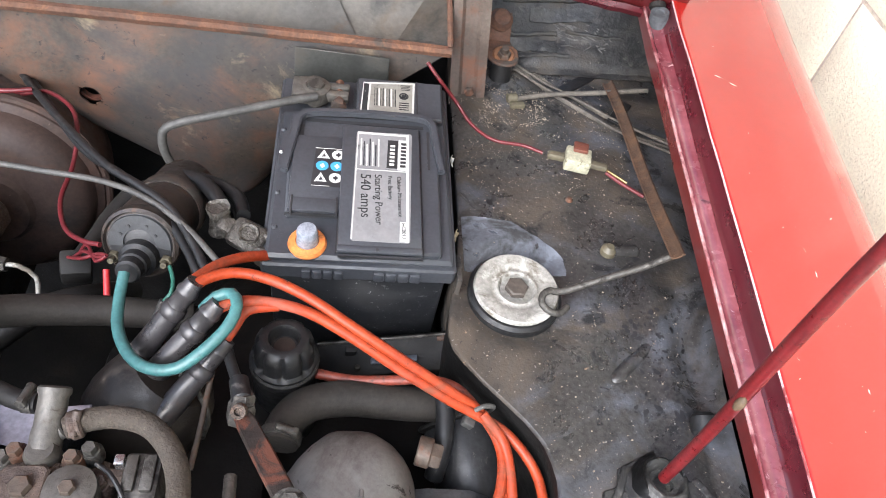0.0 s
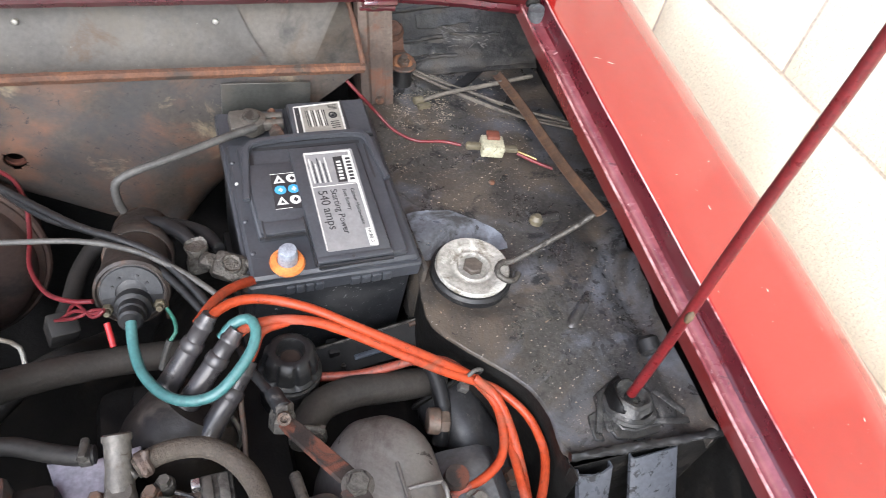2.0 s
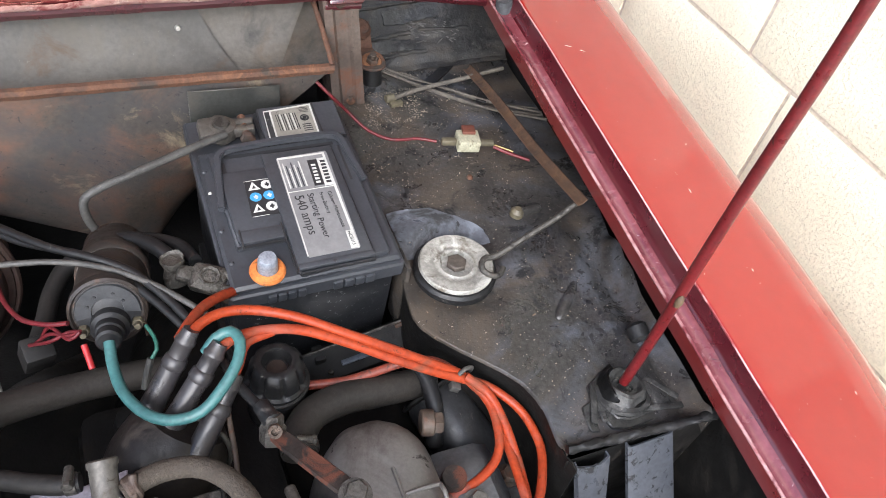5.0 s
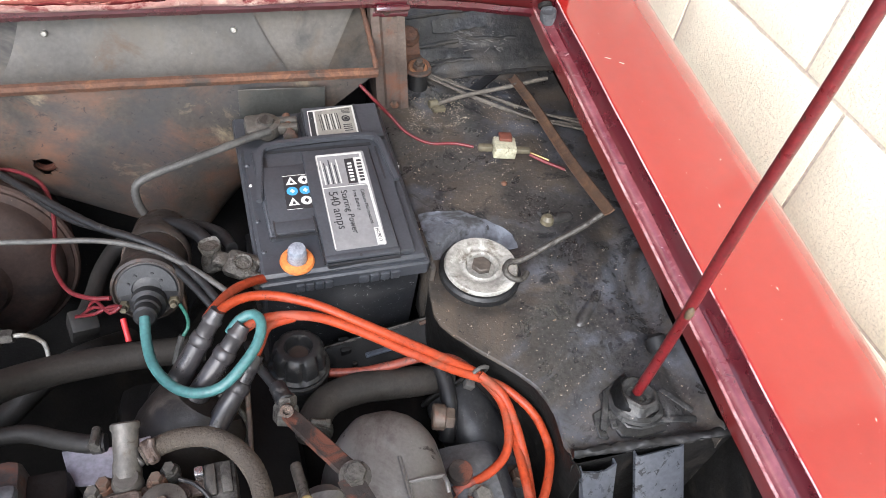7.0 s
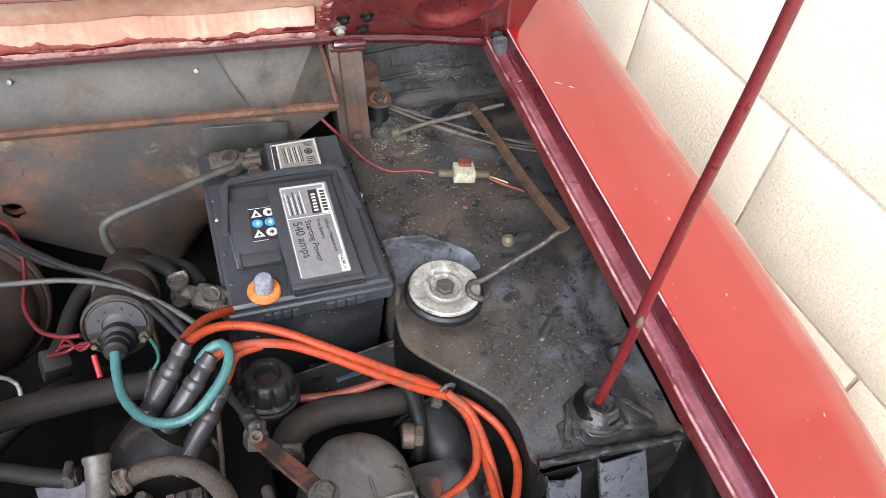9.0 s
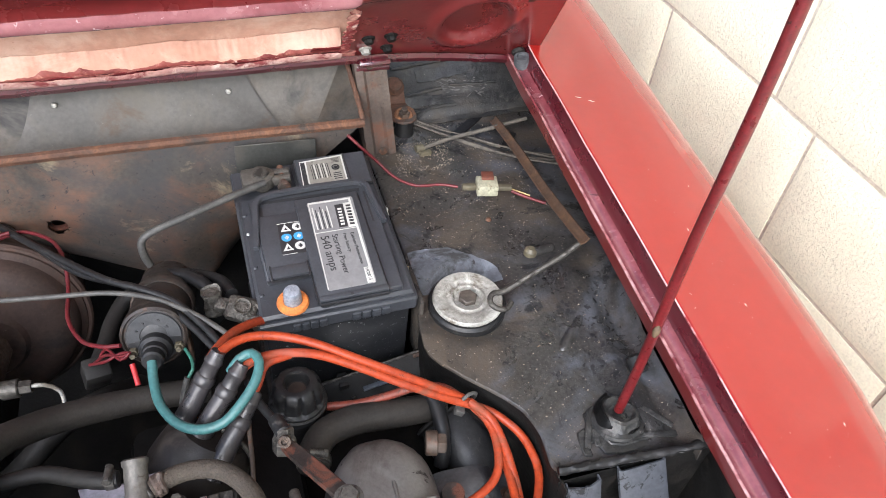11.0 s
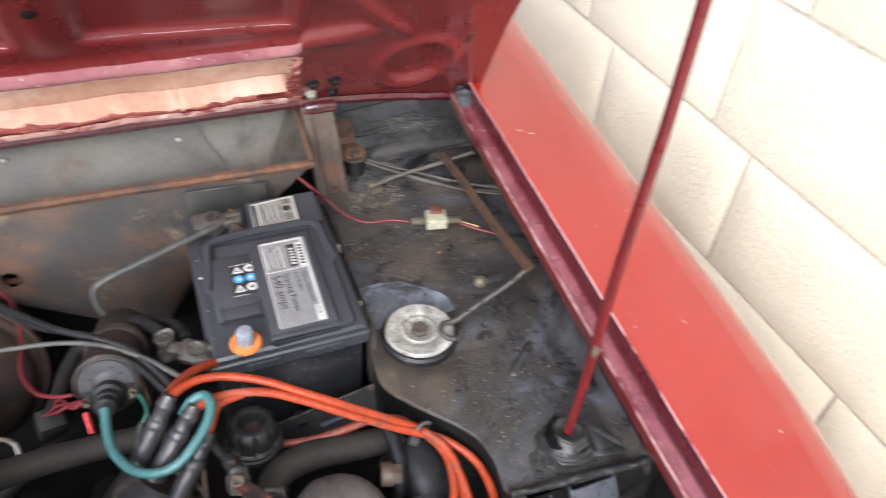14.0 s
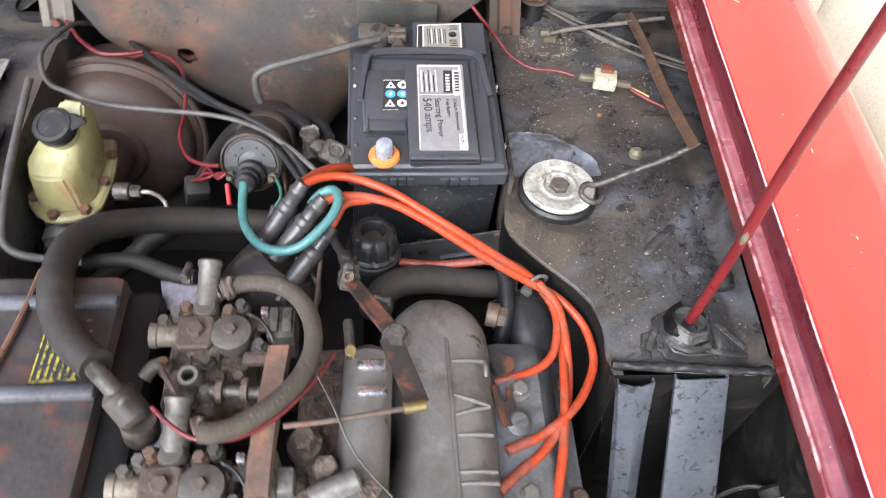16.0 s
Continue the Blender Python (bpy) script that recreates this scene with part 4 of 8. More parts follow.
for x0, x1, lean, coat in ((0.190, 0.232, -0.016, "post_brown"), (-0.3945, -0.3545, 0.024, "post_grey")):
    post = thing("hinge_post", "rusty folded steel bonnet hinge post bolted to the body", "hinge post", group="bonnet hinge posts")
    part("channel", hinge_post(x0, x1, lean), coat, post)
    xm = (x0 + x1) / 2
    part("bolt", hexhead((xm, 0.291, 0.832), (xm, 0.286, 0.832), 0.006), "rust", post, "rusty hexagon bolt")
    part("bolt", hexhead((xm + lean, 0.308, 0.958), (xm + lean, 0.303, 0.957), 0.005), "rusty_steel", post)

# ---- bonnet, propped open ----
SLOPE = radians(52)
bonnet = thing("bonnet", "dark red bonnet propped open, bare pink primer inside", "bonnet", at=Matrix.Translation((0, 0.315, 0.965)))
BU, BV, BN = Vector((1, 0, 0)), Vector((0, -math.cos(SLOPE), math.sin(SLOPE))), Vector((0, -math.sin(SLOPE), -math.cos(SLOPE)))


def on_bonnet(u, v, n=0.0):
    """Local place: u across, v up the bonnet, n out of its underside, which droops towards the side."""
    return BU * u + BV * v + BN * (n + 0.015 * min(1.3, max(0.0, (u - 0.15) / 0.28)) ** 2)


def bonnet_edge(u):
    return lerp([(-0.60, -0.03), (-0.42, -0.004), (-0.3, 0.0), (0.17, 0.0), (0.27, -0.007), (0.36, -0.020), (0.445, -0.030)], u)


def right_edge(v):
    return lerp([(-0.05, 0.446), (0.0, 0.437), (0.174, 0.411), (1.0, 0.33)], v)


rows = []
for k in range(40):
    f = k / 39
    v = -0.0 + 0.98 * f
    rows.append([on_bonnet(-0.62 + (right_edge(v) + 0.62) * j / 40, v + bonnet_edge(-0.62 + (right_edge(v) + 0.62) * j / 40) * (1 - f), -0.045 - 0.02 * math.sin(math.pi * f)) for j in range(41)])
part("skin", sheet(rows, -0.0012), "red_paint", bonnet, "red outer skin")

# inner frame with the opening and the pressed round dish
DISH = (0.311, 0.096)


def bank(x, width=0.0022):
    return 1 / (1 + math.exp(-max(-40.0, min(40.0, x / width))))


def frame_n(u, v):
    n = 0.0010 * noise.noise(Vector((u * 9, v * 9, 2)))
    d = math.hypot((u - DISH[0]) * 1.32, v - DISH[1])
    n += 0.0055 * math.exp(-(((d - 0.062) / 0.011) ** 2)) - 0.0085 * bank(0.049 - d, 0.0013) + 0.003 * max(0.0, 1 - (d / 0.05) ** 2)
    # cross ridge over the opening, fading into a diagonal fold
    mid = 0.172 + max(0.0, u - 0.15) * 0.10
    n += 0.013 * math.exp(-(((v - mid) / 0.0145) ** 2)) * bank(0.235 - u, 0.018) * (1 - 0.45 * bank(u - 0.160, 0.003))
    # sunk fields either side of the middle rib and by the fold
    low = 0.222 - 0.07 * max(0.0, u)
    n -= 0.010 * bank(v - low) * (bank(-0.108 - u) + bank(u + 0.050) * bank(0.150 - u))
    n -= 0.009 * bank(v - 0.186 - 0.1 * (u - 0.16)) * bank(u - 0.162) * bank(0.262 - 0.85 * (v - 0.17) - u, 0.004)
    n += 0.008 * math.exp(-(((u - 0.285 + 0.85 * (v - 0.17)) / 0.013) ** 2)) * bank(v - 0.178, 0.012)
    n += 0.004 * math.exp(-(((u + 0.079) / 0.012) ** 2)) * bank(v - 0.215, 0.01)
    n -= 0.03 * max(0, (0.012 - (v - bonnet_edge(u))) / 0.012) ** 2 * 0.3
    return n


OPEN = (-0.315, 0.160, 0.030, 0.148)
bm = bmesh.new()
us = sorted(set([round(float(v), 4) for v in np.concatenate([np.linspace(-0.62, OPEN[0], 24), np.linspace(OPEN[0], OPEN[1], 110), np.linspace(OPEN[1], 0.446, 96)])]))
vs = [round(float(v), 4) for v in np.concatenate([np.linspace(0, OPEN[2], 7), np.linspace(OPEN[2] + 0.004, OPEN[3], 38), np.linspace(OPEN[3] + 0.003, 0.30, 54), np.linspace(0.31, 0.96, 34)])]
verts = {}


def squeeze(u, v):
    """Keeps the frame inside the bonnet's tapering side."""
    lim = right_edge(v) - 0.006
    return min(u, lim - (0.446 - u) * 0.01) if u > lim - 0.002 else u


def frayed(u, v):
    e = 0.004 * noise.noise(Vector((u * 30, 1, 1))) + 0.003 * noise.noise(Vector((u * 90, 4, 1)))
    return OPEN[2] + e + (0.012 if u > 0.12 and u < 0.16 else 0)


for j, v in enumerate(vs):
    for k, u in enumerate(us):
        low = bonnet_edge(u) * max(0, 1 - v / 0.05)
        vv = v + low
        if abs(v - OPEN[2]) < 1e-3 and OPEN[0] <= u <= OPEN[1]:
            vv = frayed(u, v)
        verts[j, k] = bm.verts.new(on_bonnet(squeeze(u, vv), vv, frame_n(u, vv)))
for j in range(len(vs) - 1):
    for k in range(len(us) - 1):
        uc, vc = (us[k] + us[k + 1]) / 2, (vs[j] + vs[j + 1]) / 2
        if OPEN[0] < uc < OPEN[1] and OPEN[2] < vc < OPEN[3]:
            continue
        bm.faces.new((verts[j, k], verts[j, k + 1], verts[j + 1, k + 1], verts[j + 1, k]))
bmesh.ops.recalc_face_normals(bm, faces=bm.faces)
bmesh.ops.solidify(bm, geom=bm.faces[:], thickness=-0.0014)
part("inner_frame", bm, "maroon", bonnet, "dark red pressed inner frame")
rows = []
for k in range(14):
    v = 0.006 + 0.165 * k / 13
    bow = -0.028 + 0.016 * math.cos(math.pi * k / 13) ** 2
    rows.append([on_bonnet(-0.33 + 0.51 * j / 60, v, bow + 0.0015 * noise.noise(Vector((j * 0.4, k * 0.5, 1)))) for j in range(61)])
part("inner_skin", sheet(rows, 0.001), "primer", bonnet, "bare pink primer with peeling edges")
rows = []
for k in range(9):
    row = []
    for j in range(121):
        u = -0.335 + 0.51 * j / 120
        v = bonnet_edge(u) + 0.008 + (0.021 + 0.010 * noise.noise(Vector((u * 22, 4, 2))) + 0.006 * noise.noise(Vector((u * 75, 7, 2)))) * k / 8
        row.append(on_bonnet(u, v, 0.0014 + frame_n(u, v) + 0.0007 * noise.noise(Vector((j * 0.9, k * 0.9, 6)))))
    rows.append(row)
part("peeling_strip", sheet(rows, 0.0008), "peeling", bonnet, "flaking maroon and pale paint along the lower edge")
for name, v0, high, wave, n0, fall, mat, lab in (("primer_slope", 0.031, 0.022, 0.004, 0.0002, 0.0195, "primer", "primed fold under the opening"),
                                                ("primer_stain", 0.031, 0.0075, 0.0040, 0.0009, 0.0068, "primer_red", "dark red feathered stain along the primer"),
                                                ("primer_ridge", 0.018, 0.016, 0.005, 0.0050, 0.0, "worn_pink", "pale pink worn ridge under the primer")):
    rows = []
    for k in range(7):
        row = []
        for j in range(321):
            u = -0.318 + 0.474 * j / 320
            v = v0 + 0.004 * noise.noise(Vector((u * 16, 9, v0 * 50))) + (high + wave * noise.noise(Vector((u * 13, 4, high * 90))) + 0.6 * wave * noise.noise(Vector((u * 70, 5, high * 90))) + 0.4 * wave * noise.noise(Vector((u * 190, 5, 1)))) * k / 6
            row.append(on_bonnet(u, v, n0 + 0.002 * math.sin(math.pi * k / 6) - fall * k / 6))
        rows.append(row)
    part(name, sheet(rows, 0.0008), mat, bonnet, lab)
# thin pale tubes paint the glossy highlight along the sunk fields' edges
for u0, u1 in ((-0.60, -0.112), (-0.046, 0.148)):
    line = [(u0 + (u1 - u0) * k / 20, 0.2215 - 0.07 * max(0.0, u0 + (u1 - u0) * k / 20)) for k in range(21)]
    part("seam_line", tube([on_bonnet(u, v, frame_n(u, v) + 0.0004) for u, v in line], 0.00045, 8, step=0.01), "worn_lit_edge", bonnet, "seam of the pressed frame, painted pale for its highlight")
# mauve strip: the highlight on the cross ridge is painted in
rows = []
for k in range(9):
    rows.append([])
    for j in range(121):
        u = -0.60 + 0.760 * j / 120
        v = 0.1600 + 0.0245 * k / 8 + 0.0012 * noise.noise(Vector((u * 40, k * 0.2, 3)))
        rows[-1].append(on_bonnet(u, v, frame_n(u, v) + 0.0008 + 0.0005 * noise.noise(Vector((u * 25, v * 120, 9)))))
part("cross_ridge", sheet(rows, 0.0006), "ridge_sheen", bonnet, "mauve strip with the cross ridge's highlight put into its colour")
# pale line painted as the highlight along the ridge's lower edge
line = [(-0.60 + 0.755 * k / 60, 0.1590 + 0.0008 * noise.noise(Vector((k * 0.7, 2, 2)))) for k in range(61)]
part("ridge_edge", tube([on_bonnet(u, v, frame_n(u, v) + 0.0006) for u, v in line], 0.0011, 8, step=0.006), "edge_sheen", bonnet, "edge of the cross ridge, painted pale for its highlight")
# raised black disc paints the dark of a small hole
part("rib_hole_disc", turned([(0.0060, 0), (0.0065, 0.5), (0.003, 1)], on_bonnet(-0.079, 0.288, frame_n(-0.079, 0.288) - 0.001), on_bonnet(-0.079, 0.288, frame_n(-0.079, 0.288) + 0.002), 18), "engine_black", bonnet, "small black disc standing in for a dark hole in the rib")
part("slot", block((-0.004, -0.012, -0.0005), (0.004, 0.012, 0.0012), 0.001, m=Matrix.Translation(on_bonnet(0.366, 0.156, frame_n(0.366, 0.156))) @ Matrix((BU, BV, BN)).transposed().to_4x4()), "dark_rust", bonnet, "rusty edged slot")
for k in range(9):
    e = Vector((0.160 + 0.004 * noise.noise(Vector((k * 0.8, 1, 1))), 0.036 + 0.0125 * k))
    part("paint_flake", plate([(-0.006, -0.007), (0.004, -0.006), (0.007, 0.002), (0.001, 0.007), (-0.005, 0.004)], -0.0005, 0.0008, 0, None, Matrix.Translation(on_bonnet(e.x, e.y, 0.0012 + frame_n(e.x, e.y))) @ Matrix((BU, BV, BN)).transposed().to_4x4() @ Matrix.Rotation(k * 1.3, 4, "Z")), "peeling", bonnet, "pale peeling paint flake")
# rolled bottom edge
rows = []
for k in range(110):
    u = -0.61 + 1.053 * k / 109
    e = bonnet_edge(u)
    w = 0.0012 * noise.noise(Vector((u * 50, 2, 2)))
    rows.append([on_bonnet(u, e + 0.016, 0.002 + w), on_bonnet(u, e + 0.012, 0.007 + w), on_bonnet(u, e + 0.004, 0.008 + w), on_bonnet(u, e - 0.003, 0.003), on_bonnet(u, e - 0.003, -0.010)])
part("rolled_edge", sheet(rows, 0.001), "red_edge", bonnet, "chipped dark red rolled edge")
for u, v in ((0.186, 0.062), (0.213, 0.066), (0.187, 0.030), (0.214, 0.033), (-0.349, 0.053), (-0.375, 0.058), (-0.40, 0.055)):
    bright = (u, v) in ((0.187, 0.030), (-0.349, 0.053))
    n0 = frame_n(u, v)
    bm = turned([(0.0085, 0), (0.0085, 0.5), (0.007, 1)], on_bonnet(u, v, n0 - 0.001), on_bonnet(u, v, n0 + 0.002), 18)
    hexhead(on_bonnet(u, v, n0 + 0.001), on_bonnet(u, v, n0 + 0.007), 0.0058, bm)
    part("hinge_bolt", bm, "zinc" if bright else "engine_black", bonnet, "zinc hinge bolt" if bright else "dark hinge bolt")
for u in (0.200, -0.372):
    bm = block((-0.021, -0.010, -0.004), (0.021, 0.012, 0.004), 0.003, m=Matrix.Translation(on_bonnet(u, 0.004, 0.010)) @ Matrix.Rotation(SLOPE + math.pi / 2, 4, "X"))
    rod(on_bonnet(u - 0.022, -0.006, 0.010), on_bonnet(u + 0.022, -0.006, 0.010), 0.0055, bm=bm)
    part("hinge_knuckle", bm, "red_edge", bonnet, "dark red painted hinge knuckle")
bm = rod(on_bonnet(0.398, 0.012, 0.002), on_bonnet(0.398, 0.012, 0.008), 0.009)
part("buffer_plug", bm, "rubber", bonnet, "black rubber plug")


# ---- battery ----
BAT = pose(0, 0, 0.85, 4.5)
battery = thing("battery", "dark grey car battery with silver label, positive terminal bare", "battery", at=BAT)


case = block((0.006, 0.006, -0.188), (0.169, 0.236, -0.008), 0.006)
part("case", case, "battery_dark", battery, "glossy black lower case")
lid = plate([(0.003, 0), (0.172, 0), (0.175, 0.003), (0.175, 0.239), (0.172, 0.242), (0.060, 0.242), (0.058, 0.240), (0.003, 0.240), (0, 0.237), (0, 0.003)], -0.020, 0.0, 0.002)
plate([(0.006, 0.004), (0.169, 0.004), (0.171, 0.006), (0.171, 0.236), (0.075, 0.236), (0.075, 0.186), (0.004, 0.182), (0.004, 0.006)], -0.001, 0.008, 0.003, lid)
plate([(0.068, 0.002), (0.159, 0.008), (0.161, 0.175), (0.014, 0.170), (0.018, 0.045), (0.065, 0.047)], 0.0075, 0.016, 0.002, lid)
plate([(0.078, 0.176), (0.166, 0.176), (0.168, 0.232), (0.078, 0.232)], 0.0075, 0.016, 0.002, lid)
part("lid", lid, "battery_black", battery, "dark grey ribbed plastic lid")
bm = block((0.066, 0.003, 0.0155), (0.141, 0.156, 0.0215), 0.002)
block((0.066, 0.003, 0.0155), (0.141, 0.0095, 0.0225), 0.001, bm)
part("label_bed", bm, "battery_black", battery)
bm = block((0.020, 0.050, 0.0155), (0.070, 0.140, 0.0185), 0.0015)
block((0.022, 0.047, 0.0150), (0.064, 0.062, 0.0195), 0.001, bm)
part("vent_cover", bm, "battery_black", battery)
for x in (0.0225, 0.063):
    part("slot", block((x, 0.043, 0.0150), (x + 0.0018, 0.064, 0.0200), 0.0004), "ink", battery, "dark moulded slot")
# folding handle lying flat: a square bar with stepped corners
def bar(points, wide, high, bm=None):
    """A flat bar through the points, of even width and height."""
    bm = bm or bmesh.new()
    p = [Vector(q) for q in points]
    rings = []
    for k, q in enumerate(p):
        a, b = (q - p[k - 1]).normalized() if k else None, (p[k + 1] - q).normalized() if k + 1 < len(p) else None
        d = ((a or b) + (b or a)).normalized()
        s = d.cross(Vector((0, 0, 1))).normalized() * wide / 2 / max(0.5, d.dot(a or b))
        h = Vector((0, 0, high / 2))
        rings.append([bm.verts.new(v) for v in (q - s - h, q + s - h, q + s * 0.9 + h, q - s * 0.9 + h)])
    for a, b in zip(rings, rings[1:]):
        for k in range(4):
            bm.faces.new((a[k], a[(k + 1) % 4], b[(k + 1) % 4], b[k]))
    bm.faces.new(rings[0][::-1])
    bm.faces.new(rings[-1])
    return bm


bm = bar([(0.0135, 0.094, 0.0165), (0.0185, 0.132, 0.0185), (0.0225, 0.160, 0.0205), (0.0290, 0.1675, 0.0210), (0.0420, 0.1700, 0.0215), (0.0900, 0.1720, 0.0220), (0.1380, 0.1715, 0.0220), (0.1500, 0.1690, 0.0215), (0.1555, 0.1620, 0.0205), (0.1580, 0.134, 0.0185), (0.1625, 0.104, 0.0165)], 0.0074, 0.0066)
bmesh.ops.bevel(bm, geom=bm.edges[:], offset=0.0011, segments=2, affect="EDGES")
part("handle", bm, "battery_black", battery, "folded dark grey carrying handle")
for k, (x0, y0, x1, y1, z) in enumerate(((0.0245, 0.0940, 0.0285, 0.1560, 0.0163), (0.0300, 0.1610, 0.1460, 0.1650, 0.0163), (0.1490, 0.1080, 0.1515, 0.1580, 0.0163), (0.1415, 0.0060, 0.1428, 0.1560, 0.0163), (0.0646, 0.0050, 0.0660, 0.0480, 0.0163), (0.0670, 0.0016, 0.1420, 0.0030, 0.0163), (0.0180, 0.0452, 0.0640, 0.0466, 0.0160), (0.0775, 0.1742, 0.1660, 0.1758, 0.0140), (0.1395, 0.1780, 0.1412, 0.2310, 0.0163))):
    part("seam", block((x0, y0, z - 0.003), (x1, y1, z + 0.0002), 0), "ink", battery, "dark moulded seam", smooth=False)
part("lid_hole", turned([(0.0018, 0), (0.0018, 1)], (0.101, 0.0052, 0.0216), (0.101, 0.0052, 0.0228), 12), "ink", battery)
for x0, x1 in ((0.036, 0.074), (0.100, 0.144)):
    bm = bmesh.new()
    for k in range(4):
        a = x0 + (x1 - x0) * k / 4
        block((a, -0.0025, -0.017), (a + (x1 - x0) / 4 - 0.0015, 0.004, -0.006), 0.001, bm)
    part("front_tab", bm, "battery_black", battery)
for k, (x, y) in enumerate(((0.008, 0.155), (0.008, 0.125), (0.009, 0.075), (0.010, 0.035))):
    part("stud", turned([(0.0026, 0), (0.0028, 0.5), (0.0016, 1)] if k != 1 else [(0.0018, 0), (0.0019, 0.5), (0.001, 1)], (x, y, 0.007), (x, y, 0.0100), 10), "label_white" if k == 1 else "battery_black", battery)
# positive post with its orange ring
bm = turned([(0.0165, 0), (0.0172, 0.35), (0.0155, 0.8), (0.0105, 1.0), (0.0100, 0.7)], (0.040, 0.0185, 0.0065), (0.040, 0.0185, 0.0135), 36)
part("terminal_ring", bm, "orange_cap", battery, "orange plastic ring round the positive post")
bm = turned([(0.0098, 0), (0.0094, 0.5), (0.0090, 0.85), (0.0078, 0.97), (0.004, 1.0)], (0.040, 0.0185, 0.008), (0.040, 0.0185, 0.030), 28, wobble=0.02)
part("positive_post", bm, "lead", battery, "pale blue-grey lead post")
part("negative_post", turned([(0.0092, 0), (0.0082, 0.9), (0.006, 1)], (0.036, 0.206, -0.002), (0.036, 0.206, 0.024), 24), "dirty_zinc", battery, "lead post")
bm = block((0.0095, 0.028, 0.0079), (0.0195, 0.0295, 0.0083), 0)
block((0.0137, 0.0235, 0.0079), (0.0152, 0.034, 0.0083), 0, bm)
part("plus_mark", bm, "battery_black", battery, smooth=False)

# silver label with its print, which reads along the battery
LZ = 0.0217
label = part("label", plate([(0.077, 0.0165), (0.079, 0.0145), (0.128, 0.0145), (0.130, 0.0165), (0.1335, 0.146), (0.132, 0.148), (0.081, 0.147), (0.0795, 0.145)], LZ - 0.0006, LZ, 0), "label_silver", battery, "silver printed battery label", smooth=False)
LT = Matrix.Rotation(radians(-90 + 1.6), 4, "Z")


def print_at(x, y, z=LZ + 0.0002):
    return Matrix.Translation((x, y, z)) @ LT


for text, size, x, y in (("540 amps", 0.0135, 0.0845, 0.0925), ("Starting Power", 0.0098, 0.0975, 0.0925), ("Free Battery", 0.0056, 0.1100, 0.0915), ("Calcium Maintenance", 0.0056, 0.1185, 0.0915)):
    letters(text, size, print_at(x, y), "ink", label, "print_line")
bm = plate([(0.1265, 0.0150), (0.1290, 0.0150), (0.1305, 0.146), (0.0805, 0.1465), (0.0805, 0.1440), (0.1280, 0.1440)], LZ, LZ + 0.0003, 0)
plate([(0.0775, 0.0165), (0.0785, 0.0165), (0.0815, 0.146), (0.0805, 0.146)], LZ, LZ + 0.0003, 0, bm)
part("white_border", bm, "label_white", label, smooth=False)
# the maker's mark as plain shapes
bm = plate([(0.1085, 0.1015), (0.1185, 0.1015), (0.1200, 0.1375), (0.1100, 0.1375)], LZ, LZ + 0.0004, 0)
part("mark_patch", bm, "ink", label, "black block with white bars", smooth=False)
bm = plate([(0.1190, 0.0995), (0.1275, 0.0995), (0.1290, 0.1385), (0.1205, 0.1385)], LZ, LZ + 0.0004, 0)
part("mark_patch", bm, "label_white", label, "white block with black bars", smooth=False)
for k in range(7):
    y = 0.1030 + 0.0048 * k
    part("mark_bar", block((0.1215 + 0.0002 * k, y, LZ + 0.0003), (0.1268 + 0.0002 * k, y + 0.0030, LZ + 0.0006), 0), "ink", label, smooth=False)
    if k < 6:
        part("mark_bar", block((0.1112 + 0.0002 * k, y + 0.0015, LZ + 0.0003), (0.1158 + 0.0002 * k, y + 0.0042, LZ + 0.0006), 0), "label_white", label, smooth=False)
for k in range(7):
    x = 0.0835 + 0.0028 * k
    part("fine_print", block((x, 0.103, LZ), (x + 0.0013, 0.138 - 0.004 * (k % 3), LZ + 0.0003), 0), "battery_black" if k % 2 else "label_white", label, smooth=False)
part("divider", block((0.0795, 0.0975, LZ), (0.1280, 0.0983, LZ + 0.0003), 0), "label_white", label, smooth=False)
code = part("code_sticker", plate([(0.1205, 0.0155), (0.1275, 0.0155), (0.1281, 0.0375), (0.1211, 0.0375)], LZ + 0.0003, LZ + 0.0007, 0), "label_white", battery, "small white code sticker", smooth=False)
letters("HCB013", 0.0050, print_at(0.1225, 0.0360, LZ + 0.0010), "ink", code, "print_line")

# warning pictograms
warn = part("warning_label", plate([(0.039, 0.077), (0.067, 0.076), (0.0695, 0.124), (0.0415, 0.125)], 0.0184, 0.0190, 0), "ink", battery, "black warning label with six pictograms", smooth=False)
for x0, y0, x1, y1 in ((0.0676, 0.0764, 0.0682, 0.1235), (0.0410, 0.1233, 0.0688, 0.1239), (0.0395, 0.0766, 0.0560, 0.0771)):
    part("border", block((x0, y0, 0.0190), (x1, y1, 0.0192), 0), "label_white", warn, smooth=False)
for row in range(3):
    for col in range(2):
        cx, cy = 0.0475 + 0.0135 * col + 0.0008 * row, 0.087 + 0.0145 * row
        if row == 1 or col == 1:
            bm = plate(circle(0.0058, 24, cx, cy), 0.0190, 0.0193, 0)
            part("pictogram", bm, "sign_blue" if row == 1 else "label_white", warn, smooth=False)
            bm = block((cx - 0.002, cy - 0.0014, 0.0193), (cx + 0.0024, cy + 0.0010, 0.0195), 0)
            block((cx - 0.0005, cy - 0.003, 0.0193), (cx + 0.0012, cy + 0.0026, 0.0195), 0, bm)
            part("pictogram_mark", bm, "label_white" if row == 1 else "ink", warn, smooth=False)
        else:
            bm = plate([(cx - 0.0058, cy - 0.0050), (cx + 0.0058, cy - 0.0050), (cx, cy + 0.0058)], 0.0190, 0.0193, 0)
            part("pictogram", bm, "label_white", warn, smooth=False)
            part("pictogram_mark", plate([(cx - 0.0018, cy - 0.0035), (cx + 0.0022, cy - 0.0032), (cx + 0.0002, cy + 0.0012)], 0.0193, 0.0195, 0), "ink", warn, smooth=False)

